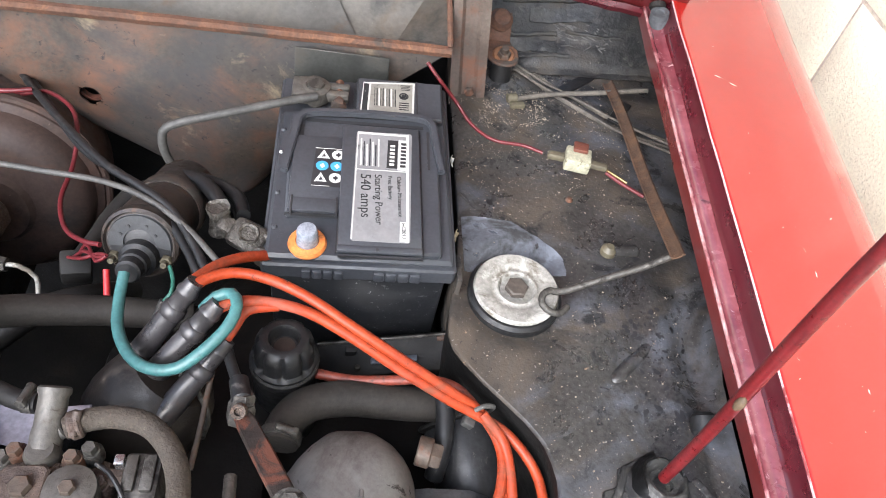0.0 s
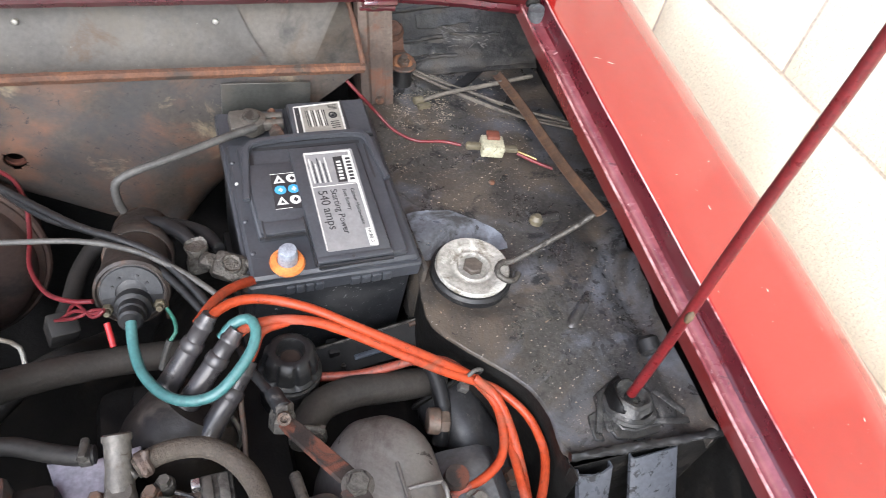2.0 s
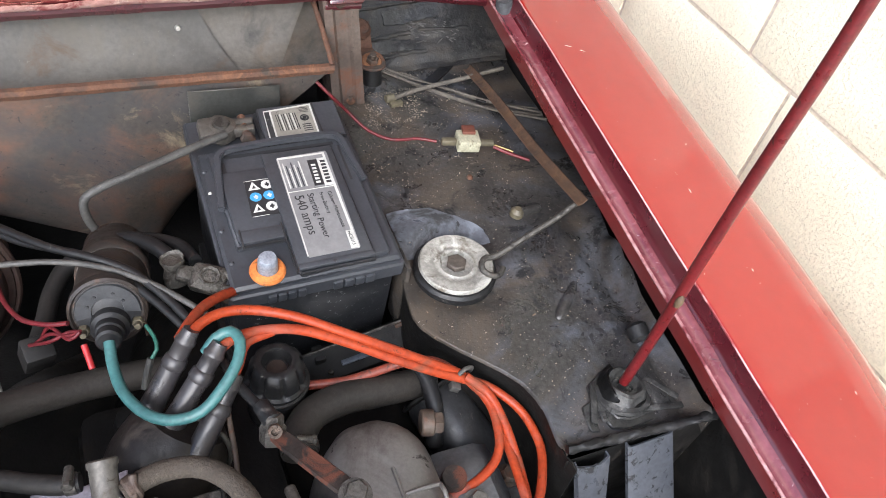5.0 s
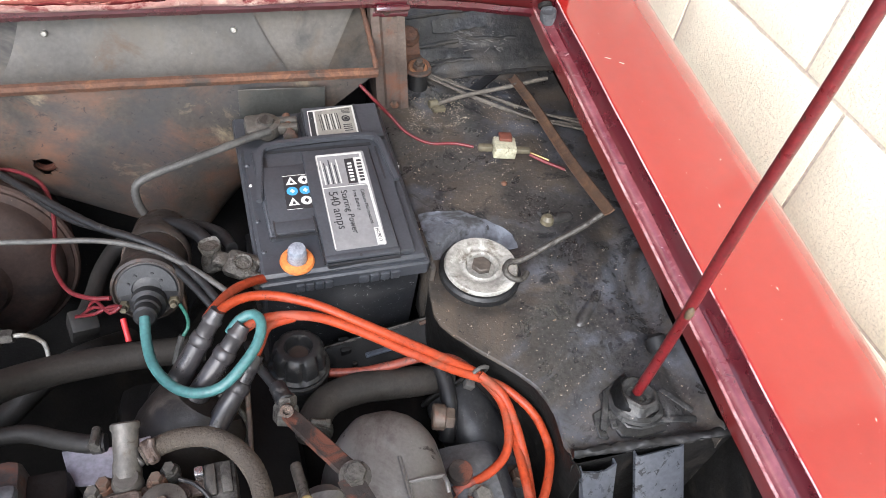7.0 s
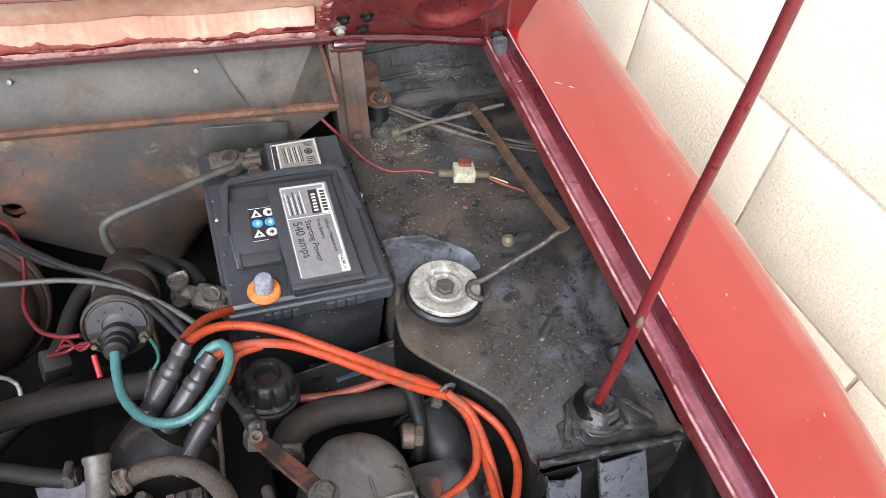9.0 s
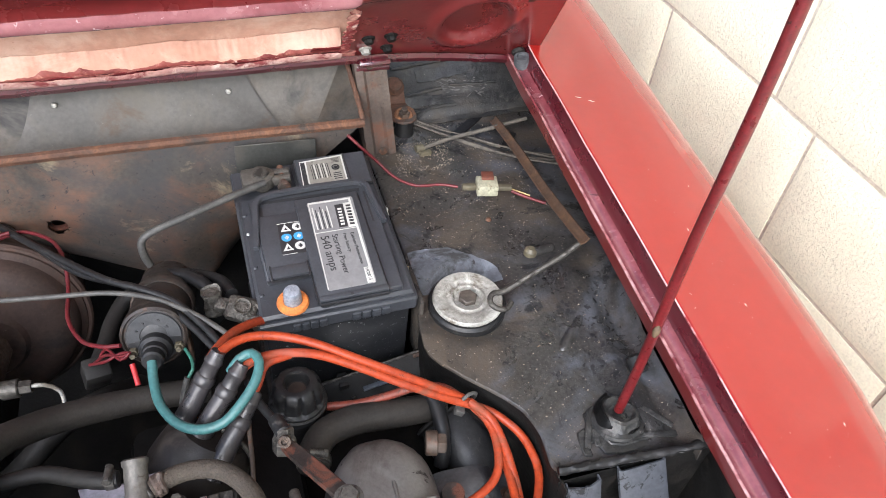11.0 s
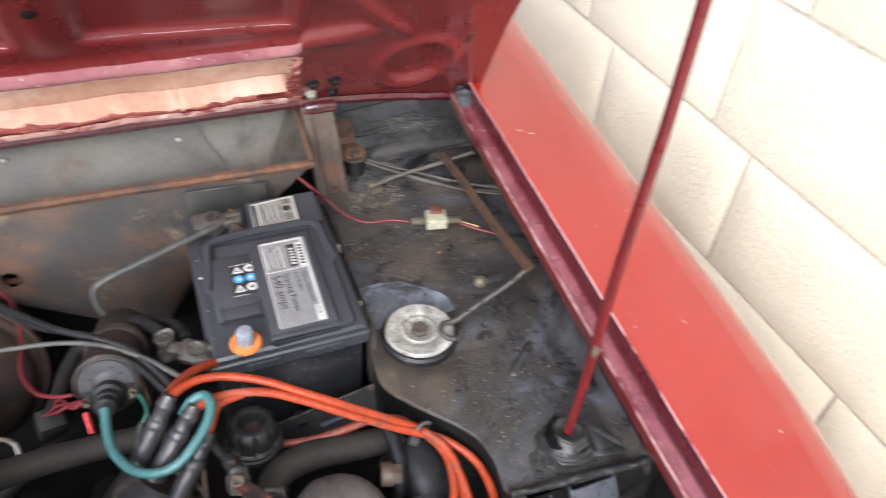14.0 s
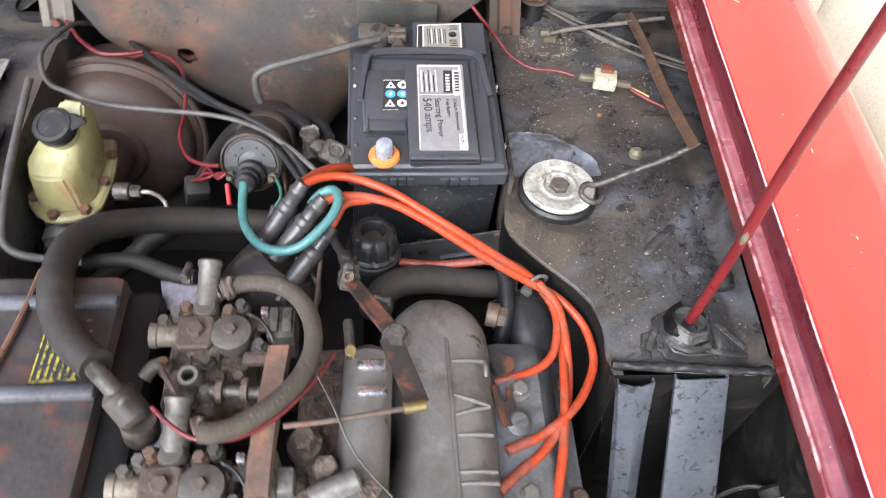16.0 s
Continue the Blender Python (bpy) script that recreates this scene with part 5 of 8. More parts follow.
# bar code sticker
sticker = part("barcode_sticker", plate([(0.0815, 0.178), (0.1365, 0.179), (0.1385, 0.228), (0.0845, 0.224)], 0.0162, 0.0168, 0), "label_white", battery, "silver-grey bar code sticker with a white border", smooth=False)
part("printed_field", plate([(0.0905, 0.180), (0.1345, 0.181), (0.1362, 0.2255), (0.0925, 0.2220)], 0.0168, 0.0170, 0), "sticker_grey", sticker, "silver-grey printed field", smooth=False)
for k in range(11):
    x = 0.0960 + 0.0021 * k
    part("code_bar", block((x, 0.190, 0.0170), (x + 0.0007 + 0.0004 * ((k * 7) % 3), 0.216, 0.0172), 0), "label_white" if k % 3 == 2 else "battery_dark", sticker, smooth=False)
part("side_band", plate([(0.0830, 0.179), (0.0885, 0.179), (0.0905, 0.222), (0.0850, 0.222)], 0.0168, 0.0170, 0), "battery_dark", sticker, "dark side band", smooth=False)
for k in range(4):
    part("fine_print", block((0.1215, 0.186 + 0.0032 * k, 0.0170), (0.1315, 0.1873 + 0.0032 * k, 0.0172), 0), "battery_dark", sticker, smooth=False)
    part("fine_print", block((0.1235, 0.2155 + 0.0022 * k, 0.0170), (0.1335, 0.2165 + 0.0022 * k, 0.0172), 0), "cable_grey", sticker, smooth=False)
part("round_mark", turned([(0.0050, 0), (0.0050, 1), (0.0036, 1), (0.0036, 0)], (0.1265, 0.2065, 0.0170), (0.1265, 0.2065, 0.0173), 20), "battery_dark", sticker, smooth=False)
part("round_mark", turned([(0.0020, 0), (0.0020, 1)], (0.1265, 0.2065, 0.0170), (0.1265, 0.2065, 0.0173), 14), "battery_dark", sticker, smooth=False)


# ---- battery clamps ----
clamp = thing("battery_clamp", "dull grey lead clamp bolted on the negative post", "battery clamp", at=BAT, group="battery clamps")
bm = turned([(0.0150, 0), (0.0160, 0.2), (0.0150, 0.9), (0.0098, 1.0), (0.0098, 0.5)], (0.036, 0.206, 0.008), (0.036, 0.206, 0.0235), 24)
block((0.045, 0.196, 0.009), (0.070, 0.204, 0.021), 0.002, bm)
block((0.045, 0.207, 0.009), (0.070, 0.215, 0.021), 0.002, bm)
block((0.012, 0.192, 0.007), (0.034, 0.221, 0.022), 0.004, bm)
for v in bm.verts:
    v.co += 0.0012 * noise.noise_vector(v.co * 110)
part("clamp_body", bm, "dirty_pale", clamp)
part("post_top", turned([(0.0095, 0), (0.0092, 0.8), (0.0078, 1.0)], (0.036, 0.206, 0.010), (0.036, 0.206, 0.0258), 22), "dirty_zinc", clamp, "worn grey lead post in the clamp")
bm = rod((0.060, 0.187, 0.015), (0.060, 0.222, 0.015), 0.0042)
hexhead((0.060, 0.184, 0.015), (0.060, 0.191, 0.015), 0.008, bm)
part("bolt", bm, "rust", clamp, "rusty pinch bolt")
clamp = thing("battery_clamp", "loose corroded lead clamp lying beside the battery", "battery clamp", group="battery clamps")
LC = pose(-0.010, 0.027, 0.851, 10, 14, -22)
bm = turned([(0.0112, 0), (0.0120, 0.08), (0.0098, 0.4), (0.0092, 0.6), (0.0110, 0.9), (0.0102, 1.0), (0.0080, 0.93)], (-0.039, 0.048, 0.836), (-0.041, 0.050, 0.866), 24)
block((-0.032, -0.008, -0.008), (-0.014, 0.008, 0.006), 0.005, bm, LC)
block((-0.020, -0.0145, -0.009), (0.014, 0.0145, 0.0085), 0.0075, bm, LC, 3)
block((0.006, 0.0025, -0.007), (0.027, 0.0120, 0.0080), 0.004, bm, LC, 3)
block((0.006, -0.0125, -0.007), (0.025, -0.0030, 0.0075), 0.004, bm, LC, 3)
for v in bm.verts:
    v.co += 0.0014 * noise.noise_vector(v.co * 120) + 0.0006 * noise.noise_vector(v.co * 300)
part("clamp_body", bm, "clamp_lead", clamp, "rough cast lead body")
bm = turned([(0.0092, 0), (0.0102, 0.5), (0.0088, 1), (0.0068, 0.7), (0.0064, 0.1)], LC @ Vector((-0.003, -0.001, 0.0075)), LC @ Vector((-0.003, -0.001, 0.0115)), 26)
part("post_ring", bm, "clamp_lead", clamp, "worn ring for the post")
bm = rod(LC @ Vector((0.018, -0.015, 0.001)), LC @ Vector((0.018, 0.015, 0.001)), 0.0034)
hexhead(LC @ Vector((0.018, -0.018, 0.001)), LC @ Vector((0.018, -0.0125, 0.001)), 0.0062, bm)
part("bolt", bm, "rusty_steel", clamp, "rusty pinch bolt")

for x, y, z, size, turn, mat in ((0.1815, 0.160, 0.838, 0.013, 80, "label_white"), (0.1815, 0.066, 0.826, 0.012, 70, "scrap")):
    rows = [[Vector((size * (a - 0.5), 0.55 * size * (b - 0.5), 0.25 * size * noise.noise(Vector((a * 3, b * 3, x * 90))))) for a in (0, 0.2, 0.4, 0.6, 0.8, 1)] for b in (0, 0.33, 0.66, 1)]
    m = pose(x, y, z, 62, 8, turn)
    tagged(obj("scrap", sheet([[m @ p for p in row] for row in rows], 0.0005), mat), "small crumpled scrap stuck beside the battery", "scrap", "scraps")

# battery tray front rail
tray = thing("battery_tray", "black painted battery tray with a slotted front rail", "battery tray")
bm = block((0.0, -0.006, 0.640), (0.185, 0.25, 0.662), 0.003)
part("tray", bm, "tar", tray)
rows = []
for k in range(25):
    f = k / 24
    x, z = 0.052 + 0.150 * f, 0.738 + 0.032 * f
    d = 0.0008 * noise.noise(Vector((f * 9, 2, 2)))
    rows.append([(x, -0.004, z - 0.004), (x, -0.0095 + d, z + 0.001), (x, -0.0125, z), (x + 0.002, -0.020 + d, z - 0.010), (x + 0.003, -0.036, z - 0.016), (x + 0.003, -0.0385, z - 0.018), (x + 0.003, -0.039, z - 0.060)])
part("front_rail", sheet(rows, 0.002), "engine_black", tray, "black pressed front rail")
part("rail_edge", tube([(0.052 + 0.150 * k / 12, -0.0108, 0.7395 + 0.032 * k / 12) for k in range(13)], 0.0016, 8, step=0.008, ripple=0.15), "dirty_zinc", tray, "scraped pale upper edge")
part("rail_rust", tube([(0.168 + 0.032 * k / 6, -0.0140, 0.7625 + 0.0068 * k / 6) for k in range(7)], 0.0026, 8, step=0.006), "rust", tray, "rust-red end of the rail")
# solid pale bar: light showing through the slot is in its colour
bm = block((-0.023, -0.0040, -0.0012), (0.023, 0.0040, 0.0012), 0.0011, m=pose(0.127, -0.0285, 0.7445, -18, -12, 0))
part("slot", bm, "slot_light", tray, "oblong slot, a pale bar for the light seen through it")
part("rail_pin", rod((0.092, -0.032, 0.735), (0.094, -0.034, 0.705), 0.0028, 0.2, 10), "dirty_zinc", tray, "thin grey pin")
for x in (0.085, 0.19):
    part("tray_leg", block((x - 0.006, -0.02, 0.45), (x + 0.006, 0.0, 0.742), 0.002), "tar", tray)

# flange coloured black in place of the dark gap beside the battery
bm = block((0.1765, -0.002, 0.74), (0.1815, 0.028, 0.842), 0.001)
part("side_flange", bm, "bay_black", tray, "small steel flange, black to stand in for the dark gap")

# ---- round mount on the inner wing ----
mount = thing("round_mount", "worn zinc plated top plate bolted over a rubber mount", "mount")
MX, MY, MZ = 0.2345, 0.000, 0.8150
bm = turned([(0.0465, 0), (0.0475, 0.10), (0.0450, 0.20), (0.0445, 0.60), (0.0452, 0.80), (0.0425, 1)], (MX, MY, MZ - 0.004), (MX, MY, MZ + 0.0125), 48)
part("rubber_base", bm, "cable_black", mount, "black rubber ring")
bm = turned([(0.0395, 0), (0.0408, 0.3), (0.0405, 0.75), (0.0392, 1.0), (0.0265, 0.98), (0.0250, 0.80), (0.0225, 0.74), (0.0205, 0.80), (0.0195, 0.92), (0.0180, 0.90), (0.0165, 0.45), (0.0150, 0.10), (0.006, 0.10)], (MX, MY, MZ + 0.012), (MX, MY, MZ + 0.0185), 56)
part("top_plate", bm, "zinc", mount, "mottled zinc plate")
part("bolt", hexhead((MX, MY, MZ + 0.0145), (MX, MY, MZ + 0.0205), 0.0112), "bolt_brown", mount, "brown hexagon bolt")
rows = []
for k in range(23):
    y = 0.028 + 0.065 * k / 22
    x1 = lerp([(0.028, 0.292), (0.047, 0.290), (0.058, 0.283), (0.072, 0.267), (0.086, 0.249), (0.090, 0.242), (0.093, 0.215)], y) + 0.0025 * noise.noise(Vector((y * 160, 0, 0)))
    rows.append([(0.189 + (x1 - 0.189) * j / 30, y + 0.002 * math.sin(j * 0.1), panel_z(0.189 + (x1 - 0.189) * j / 30, y) + 0.0010 + 0.0020 * max(0, (y - 0.080) / 0.013) ** 2) for j in range(31)])
part("bare_patch", sheet(rows, 0.0008), "bare_worn", car, "bare blue-grey steel patch")

# ---- wires, strips and fixings on the inner wing ----
def wire(name, label, category, points, r, mat, group="", seg=10, ripple=0.0, r_end=None):
    ob = obj(name, tube(points, r, seg, ripple=ripple, r_end=r_end), mat)
    return tagged(ob, label, category, group)


wire("hook_wire", "bent grey steel wire hooked over the round mount", "wire", [(0.279, -0.0215, 0.835), (0.272, -0.0290, 0.836), (0.262, -0.0305, 0.838), (0.2535, -0.0240, 0.841), (0.2545, -0.0155, 0.844), (0.262, -0.0115, 0.846), (0.272, -0.0125, 0.846), (0.310, -0.006, 0.860), (0.344, 0.000, 0.872), (0.369, 0.005, 0.885)], 0.0033, "dirty_zinc")
wire("brake_pipe", "short dull metal rod lying on the inner wing", "rod", [(0.263, 0.288, 0.826), (0.307, 0.292, 0.835), (0.363, 0.290, 0.845), (0.427, 0.291, 0.855)], 0.0031, "dusty_cable")
tagged(obj("rod_end", rod((0.258, 0.287, 0.829), (0.270, 0.2885, 0.829), 0.0055), "crimp"), "ribbed end of a metal rod on the inner wing", "rod end")
for dy, dz, r in ((0.0, 0.0, 0.0029), (0.011, 0.002, 0.0025), (-0.006, 0.003, 0.0021), (0.018, 0.0, 0.002)):
    wire("loom_cable", "grey dusty cable lying on the inner wing", "cable", [(x, y + dy + 0.02 * math.sin(x * 30 + dy * 300) * 0.2, panel_z(min(x, 0.41), y) + r + dz) for x, y, z in [(0.273, 0.350, 0.826), (0.309, 0.317, 0.826), (0.348, 0.284, 0.826), (0.393, 0.249, 0.826), (0.460, 0.215, 0.826)]], r * 0.85, "dusty_cable", "loom cables")
# rusty strip
strip = bmesh.new()
a, b = Vector((0.383, 0.309, 0.848)), Vector((0.3655, -0.008, 0.898))
wv = Vector((0.0053, 0.0, 0.0034))
rows = []
for k in range(25):
    f = k / 24
    c = a.lerp(b, f) + Vector((0, 0, 0.002 * math.sin(f * 7)))
    rows.append([c - wv + Vector((0, 0, 0.0022)), c - wv * 0.8, c - wv * 0.1 - Vector((0, 0, 0.001)), c + wv * 0.3, c + wv * 0.5 + Vector((0, 0, 0.003)), c + wv])
tagged(obj("rusty_strip", sheet(rows, 0.0016, strip), "strip_rust"), "thin rusty steel strip leaning over the inner wing", "metal strip")

wire("red_wire", "thin red wire from the bulkhead to a connector", "wire", [(0.151, 0.244, 0.900), (0.166, 0.235, 0.885), (0.188, 0.231, 0.860), (0.205, 0.211, 0.848), (0.229, 0.191, 0.845), (0.261, 0.186, 0.845), (0.282, 0.176, 0.845)], 0.0021, "wire_red", "red wires")
plug = thing("wire_connector", "cream plastic wire connector with a brown insert", "connector", at=pose(0.3185, 0.166, 0.846, 0, 0, -13))
part("shell", block((-0.014, -0.013, -0.006), (0.014, 0.012, 0.010), 0.002), "plug_white", plug, "grubby cream plastic shell")
bm = block((-0.007, 0.002, 0.009), (0.009, 0.016, 0.014), 0.001)
part("insert", bm, "plug_brown", plug, "brown plastic insert")
part("sleeve", block((-0.033, -0.0045, -0.004), (-0.013, 0.0045, 0.005), 0.003), "crimp", plug, "clear yellowed crimp sleeve")
part("sleeve", block((0.013, -0.005, -0.004), (0.034, 0.004, 0.004), 0.003), "crimp", plug, "clear yellowed crimp sleeve")
wire("red_wire", "short red wire with bare copper strands", "wire", [(0.352, 0.157, 0.840), (0.368, 0.143, 0.838), (0.390, 0.129, 0.835)], 0.0022, "wire_red", "red wires")
wire("bare_wire", "frayed bare copper wire end", "wire", [(0.351, 0.160, 0.842), (0.362, 0.150, 0.842), (0.372, 0.142, 0.841)], 0.0016, "brass")
part("rivet", turned([(0.0042, 0), (0.0042, 0.4), (0.0028, 0.9), (0.0, 1)], (0.310, 0.129, PANEL - 0.001), (0.310, 0.129, PANEL + 0.004), 14), "rusty_steel", car, "small rusty rivet")
bm = rod((0.338, 0.058, PANEL + 0.003), (0.372, 0.061, PANEL + 0.001), 0.0065, 0.5)
part("stud_boss", bm, "bay_black", car, "pressed stub on the panel")
part("stud_boss", turned([(0.0085, 0), (0.008, 0.6), (0.004, 1)], (0.339, 0.058, PANEL), (0.339, 0.058, PANEL + 0.010), 16), "crimp", car, "yellowed stub end")
tagged(obj("metal_clip", block((-0.009, -0.004, 0), (0.009, 0.004, 0.006), 0.0015, m=pose(0.270, 0.279, PANEL + 0.001, 0, 0, 8)), "crimp"), "small brass coloured clip on the inner wing", "clip")

# rear corner bolt, spacer and cap
tie = thing("tie_bolt", "rusty washer and bolt on a black spacer", "bolt")
part("spacer", turned([(0.016, 0), (0.014, 0.3), (0.0125, 0.8), (0.012, 1)], (0.254, 0.332, 0.818), (0.254, 0.334, 0.848), 24), "tar", tie)
part("spacer_foot", turned([(0.024, 0), (0.023, 0.6), (0.016, 1)], (0.254, 0.332, 0.818), (0.254, 0.332, 0.826), 28), "bay_black", tie)
ring = [(0.254 + 0.0195 * math.cos(q), 0.338 + 0.0185 * math.sin(q)) for q in (math.pi + math.pi * k / 14 for k in range(15))]
bm = plate(ring + [(0.2735, 0.352), (0.268, 0.362), (0.266, 0.372), (0.236, 0.372), (0.235, 0.352)], 0.8485, 0.8525, 0.0012)
block((-0.015, 0.0, -0.002), (0.015, 0.036, 0.002), 0.0014, bm, pose(0.251, 0.370, 0.8505, 52, 0, 0))
part("lug", bm, "rust", tie, "rusty rounded lug bent up behind the post")
part("washer", turned([(0.0135, 0), (0.0140, 0.4), (0.0120, 1)], (0.254, 0.338, 0.8522), (0.254, 0.337, 0.8552), 28), "rust_orange", tie, "orange rusty washer")
bm = hexhead((0.254, 0.336, 0.852), (0.254, 0.335, 0.860), 0.0085)
rod((0.254, 0.336, 0.858), (0.254, 0.335, 0.866), 0.0045, bm=bm)
part("bolt", bm, "rusty_steel", tie)
tagged(obj("grommet", turned([(0.014, 0), (0.015, 0.4), (0.010, 0.9), (0, 1)], (0.252, 0.388, 0.868), (0.252, 0.380, 0.880), 24), "rust"), "rusty round cap at the rear of the bay", "cap")
# grit scattered on the panel
gv, gf = [], []
seed = bmesh.new()
bmesh.ops.create_icosphere(seed, subdivisions=1, radius=1)
seed.verts.ensure_lookup_table()
rng = random.Random(4)
for k in range(7200):
    x, y = 0.20 + 0.2 * rng.random(), 0.10 + 0.24 * rng.random() ** 0.8
    if k > 5600:
        x, y = 0.20 + 0.19 * rng.random(), -0.22 + 0.55 * rng.random()
        if x < lerp(LEFT, y) + 0.004:
            continue
    elif k < 2600:
        x, y = 0.222 + 0.085 * rng.random(), 0.245 + 0.080 * rng.random()
    if k <= 5600 and noise.noise(Vector((x * 42, y * 42, 7))) + 0.5 * noise.noise(Vector((x * 130, y * 130, 3))) < -0.14 + 0.40 * rng.random() ** 2:
        continue
    r = 0.00028 + 0.0010 * rng.random() ** 6
    m = Matrix.Translation((x, y, panel_z(x, y) + r * 0.5)) @ Euler((rng.random() * 6, rng.random() * 6, 0)).to_matrix().to_4x4() @ Matrix.Diagonal((r, r * 0.7, r * 0.6, 1))
    n0 = len(gv)
    gv += [m @ v.co for v in seed.verts]
    gf += [[n0 + v.index for v in f.verts] for f in seed.faces]
gm = bpy.data.meshes.new("grit")
gm.from_pydata(gv, [], gf)
gm.materials.append(M["sand"])
seed.free()
tagged(new("grit", gm), "pale sand and grit on the inner wing", "grit", kind="stuff")
spots = bmesh.new()
for k in range(130):
    x, y = rng.gauss(0.360, 0.022), rng.gauss(-0.055, 0.055)
    if not lerp(LEFT, y) + 0.02 < x < panel_right(y) - 0.022 or y < -0.15:
        continue
    r = 0.0009 + 0.0022 * rng.random() ** 2.5
    turn = rng.random() * 3
    ring = []
    for j in range(12):
        a = 2 * math.pi * j / 12
        u, w = r * math.cos(a) * (1.2 + 0.5 * (k % 2)), r * math.sin(a) * (0.8 + 0.2 * math.sin(3 * a + k))
        px, py = x + u * math.cos(turn) - w * math.sin(turn), y + u * math.sin(turn) + w * math.cos(turn)
        ring.append(spots.verts.new((px, py, panel_z(px, py) + 0.0007)))
    spots.faces.new(ring)
for k in range(26):
    x, y = ((0.384, -0.02), (0.372, -0.105), (0.300, -0.205), (0.262, -0.19), (0.268, 0.028), (0.225, 0.13))[k % 6]
    x, y = x + rng.gauss(0, 0.008), y + rng.gauss(0, 0.022)
    r = 0.0011 + 0.0026 * rng.random() ** 2
    if not lerp(LEFT, y) + 0.016 < x < panel_right(y) - 0.020 or y < -0.205:
        continue
    if math.hypot(x - 0.2345, y) < 0.05 + r or math.hypot(x - 0.334, y + 0.196) < 0.055:
        continue
    ring = []
    for j in range(28):
        q = 2 * math.pi * j / 28
        rr = r * (1 + 0.55 * noise.noise(Vector((math.cos(q) * 1.3 + k, math.sin(q) * 1.3, 2))) + 0.2 * noise.noise(Vector((math.cos(q) * 4 + k, math.sin(q) * 4, 2))))
        px, py = x + rr * math.cos(q) * 0.8, y + rr * math.sin(q) * 1.5
        ring.append(spots.verts.new((px, py, panel_z(px, py) + 0.0009)))
    spots.faces.new(ring)
bmesh.ops.solidify(spots, geom=spots.faces[:], thickness=0.0005)
tagged(obj("oil_spots", spots, "ink"), "black oily drops on the inner wing", "stains", kind="stuff")
# rubber bump stop on the gutter
tagged(obj("bump_stop", turned([(0.0095, 0), (0.0105, 0.12), (0.0100, 0.5), (0.0104, 0.85), (0.0098, 1.0), (0.0060, 0.99), (0.0052, 0.93), (0.0020, 0.92)], (0.4040, 0.283, 0.931), (0.3972, 0.281, 0.965), 28), "rubber_grey"), "grey rubber bump stop on the wing edge", "bump stop")

# ---- prop rod ----
prop = thing("prop_rod", "dark red bonnet prop rod standing in its rubber seat", "prop rod")
RB, RT = Vector((0.3305, -0.184, 0.836)), Vector((0.3305, -0.184, 0.836)) + Vector((0.023, 0.016, 1)) * 0.72
part("rod", tube([RB.lerp(RT, k / 12) + Vector((0.0012 * math.sin(k * 1.3), 0, 0)) for k in range(13)], 0.0049, 14, step=0.02), "rod_red", prop)
SC = Vector((0.334, -0.196))
for name, grow, z0, z1, mat in (("seat_pad", 1.0, 0.8195, 0.8243, "seat_worn"), ("seat_step", 0.74, 0.8235, 0.8262, "seat_worn")):
    ring = []
    for k, (a, b) in enumerate(zip(SEAT, SEAT[1:] + SEAT[:1])):
        for f in (0.0, 0.5):
            q = Vector(a).lerp(Vector(b), f)
            q = SC + (q - SC) * grow * (1 + 0.05 * noise.noise(Vector((q.x * 70, q.y * 70, grow * 5))))
            ring.append((q.x, max(q.y, front_edge(q.x) + 0.004)))
    bm = plate(ring, z0, z1, 0.0014)
    for v in bm.verts:
        v.co.z += 0.0012 * noise.noise(v.co * 45)
    part(name, bm, mat, prop, "black painted pressed seat plate")
bm = turned([(0.0285, 0), (0.0275, 0.22), (0.0225, 0.36), (0.0208, 0.62), (0.0200, 0.90), (0.0172, 1.0), (0.0150, 0.96), (0.0128, 0.70), (0.0118, 0.62), (0.0080, 0.60), (0.0072, 0.40)], (0.3295, -0.188, 0.8235), (0.3305, -0.185, 0.8385), 44)
for v in bm.verts:
    v.co += 0.0030 * noise.noise_vector(v.co * 55)
part("seat_boot", bm, "seat_worn", prop, "worn grey-black cup under the rod")
bm = bmesh.new()
for a0, a1, r, z in ((1.7, 3.9, 0.0195, 0.8375), (0.0, 0.9, 0.0185, 0.8340), (4.4, 5.6, 0.0240, 0.8290)):
    rows = []
    for k in range(11):
        q = a0 + (a1 - a0) * k / 10
        h = math.sin(math.pi * k / 10)
        rows.append([(0.3303 + (r + o) * math.cos(q), -0.186 + (r + o) * math.sin(q), z + up * h) for o, up in ((0.005, -0.012), (0.002, -0.002), (0.0, 0.006), (-0.002, 0.005))])
    sheet(rows, 0, bm)
bmesh.ops.solidify(bm, geom=bm.faces[:], thickness=0.0022)
part("boot_flap", bm, "tar", prop, "torn curled flap round the cup")
for k, (x, y, long, turn) in enumerate(((0.352, -0.213, 0.030, -12), (0.296, -0.190, 0.022, 62), (0.371, -0.196, 0.018, -55))):
    bm = block((-long, -0.0032, -0.0012), (long, 0.0032, 0.0012), 0.0011, m=pose(x, y, 0.8262, 0, 0, turn))
    for v in bm.verts:
        v.co += 0.0012 * noise.noise_vector(v.co * 80)
    part("seat_fold", bm, "seat_worn", prop, "raised fold pressed in the seat plate")
bm = turned([(0.0005, 0), (0.0024, 0.12), (0.0036, 0.5), (0.0026, 0.85), (0.0005, 1)], (0.3306, -0.1868, 0.957), (0.3312, -0.1862, 0.972), 14)
part("worn_spot", bm, "spot_brown", prop, "scraped brown lump on the rod")
bm = rod((0.379, -0.128, 0.838), (0.379, -0.146, 0.832), 0.011, 0.3)
part("grommet", bm, "tar", car, "black rubber grommet")


# ---- ignition coil ----
coil = thing("ignition_coil", "cylindrical ignition coil with a black cap in a strap", "ignition coil")
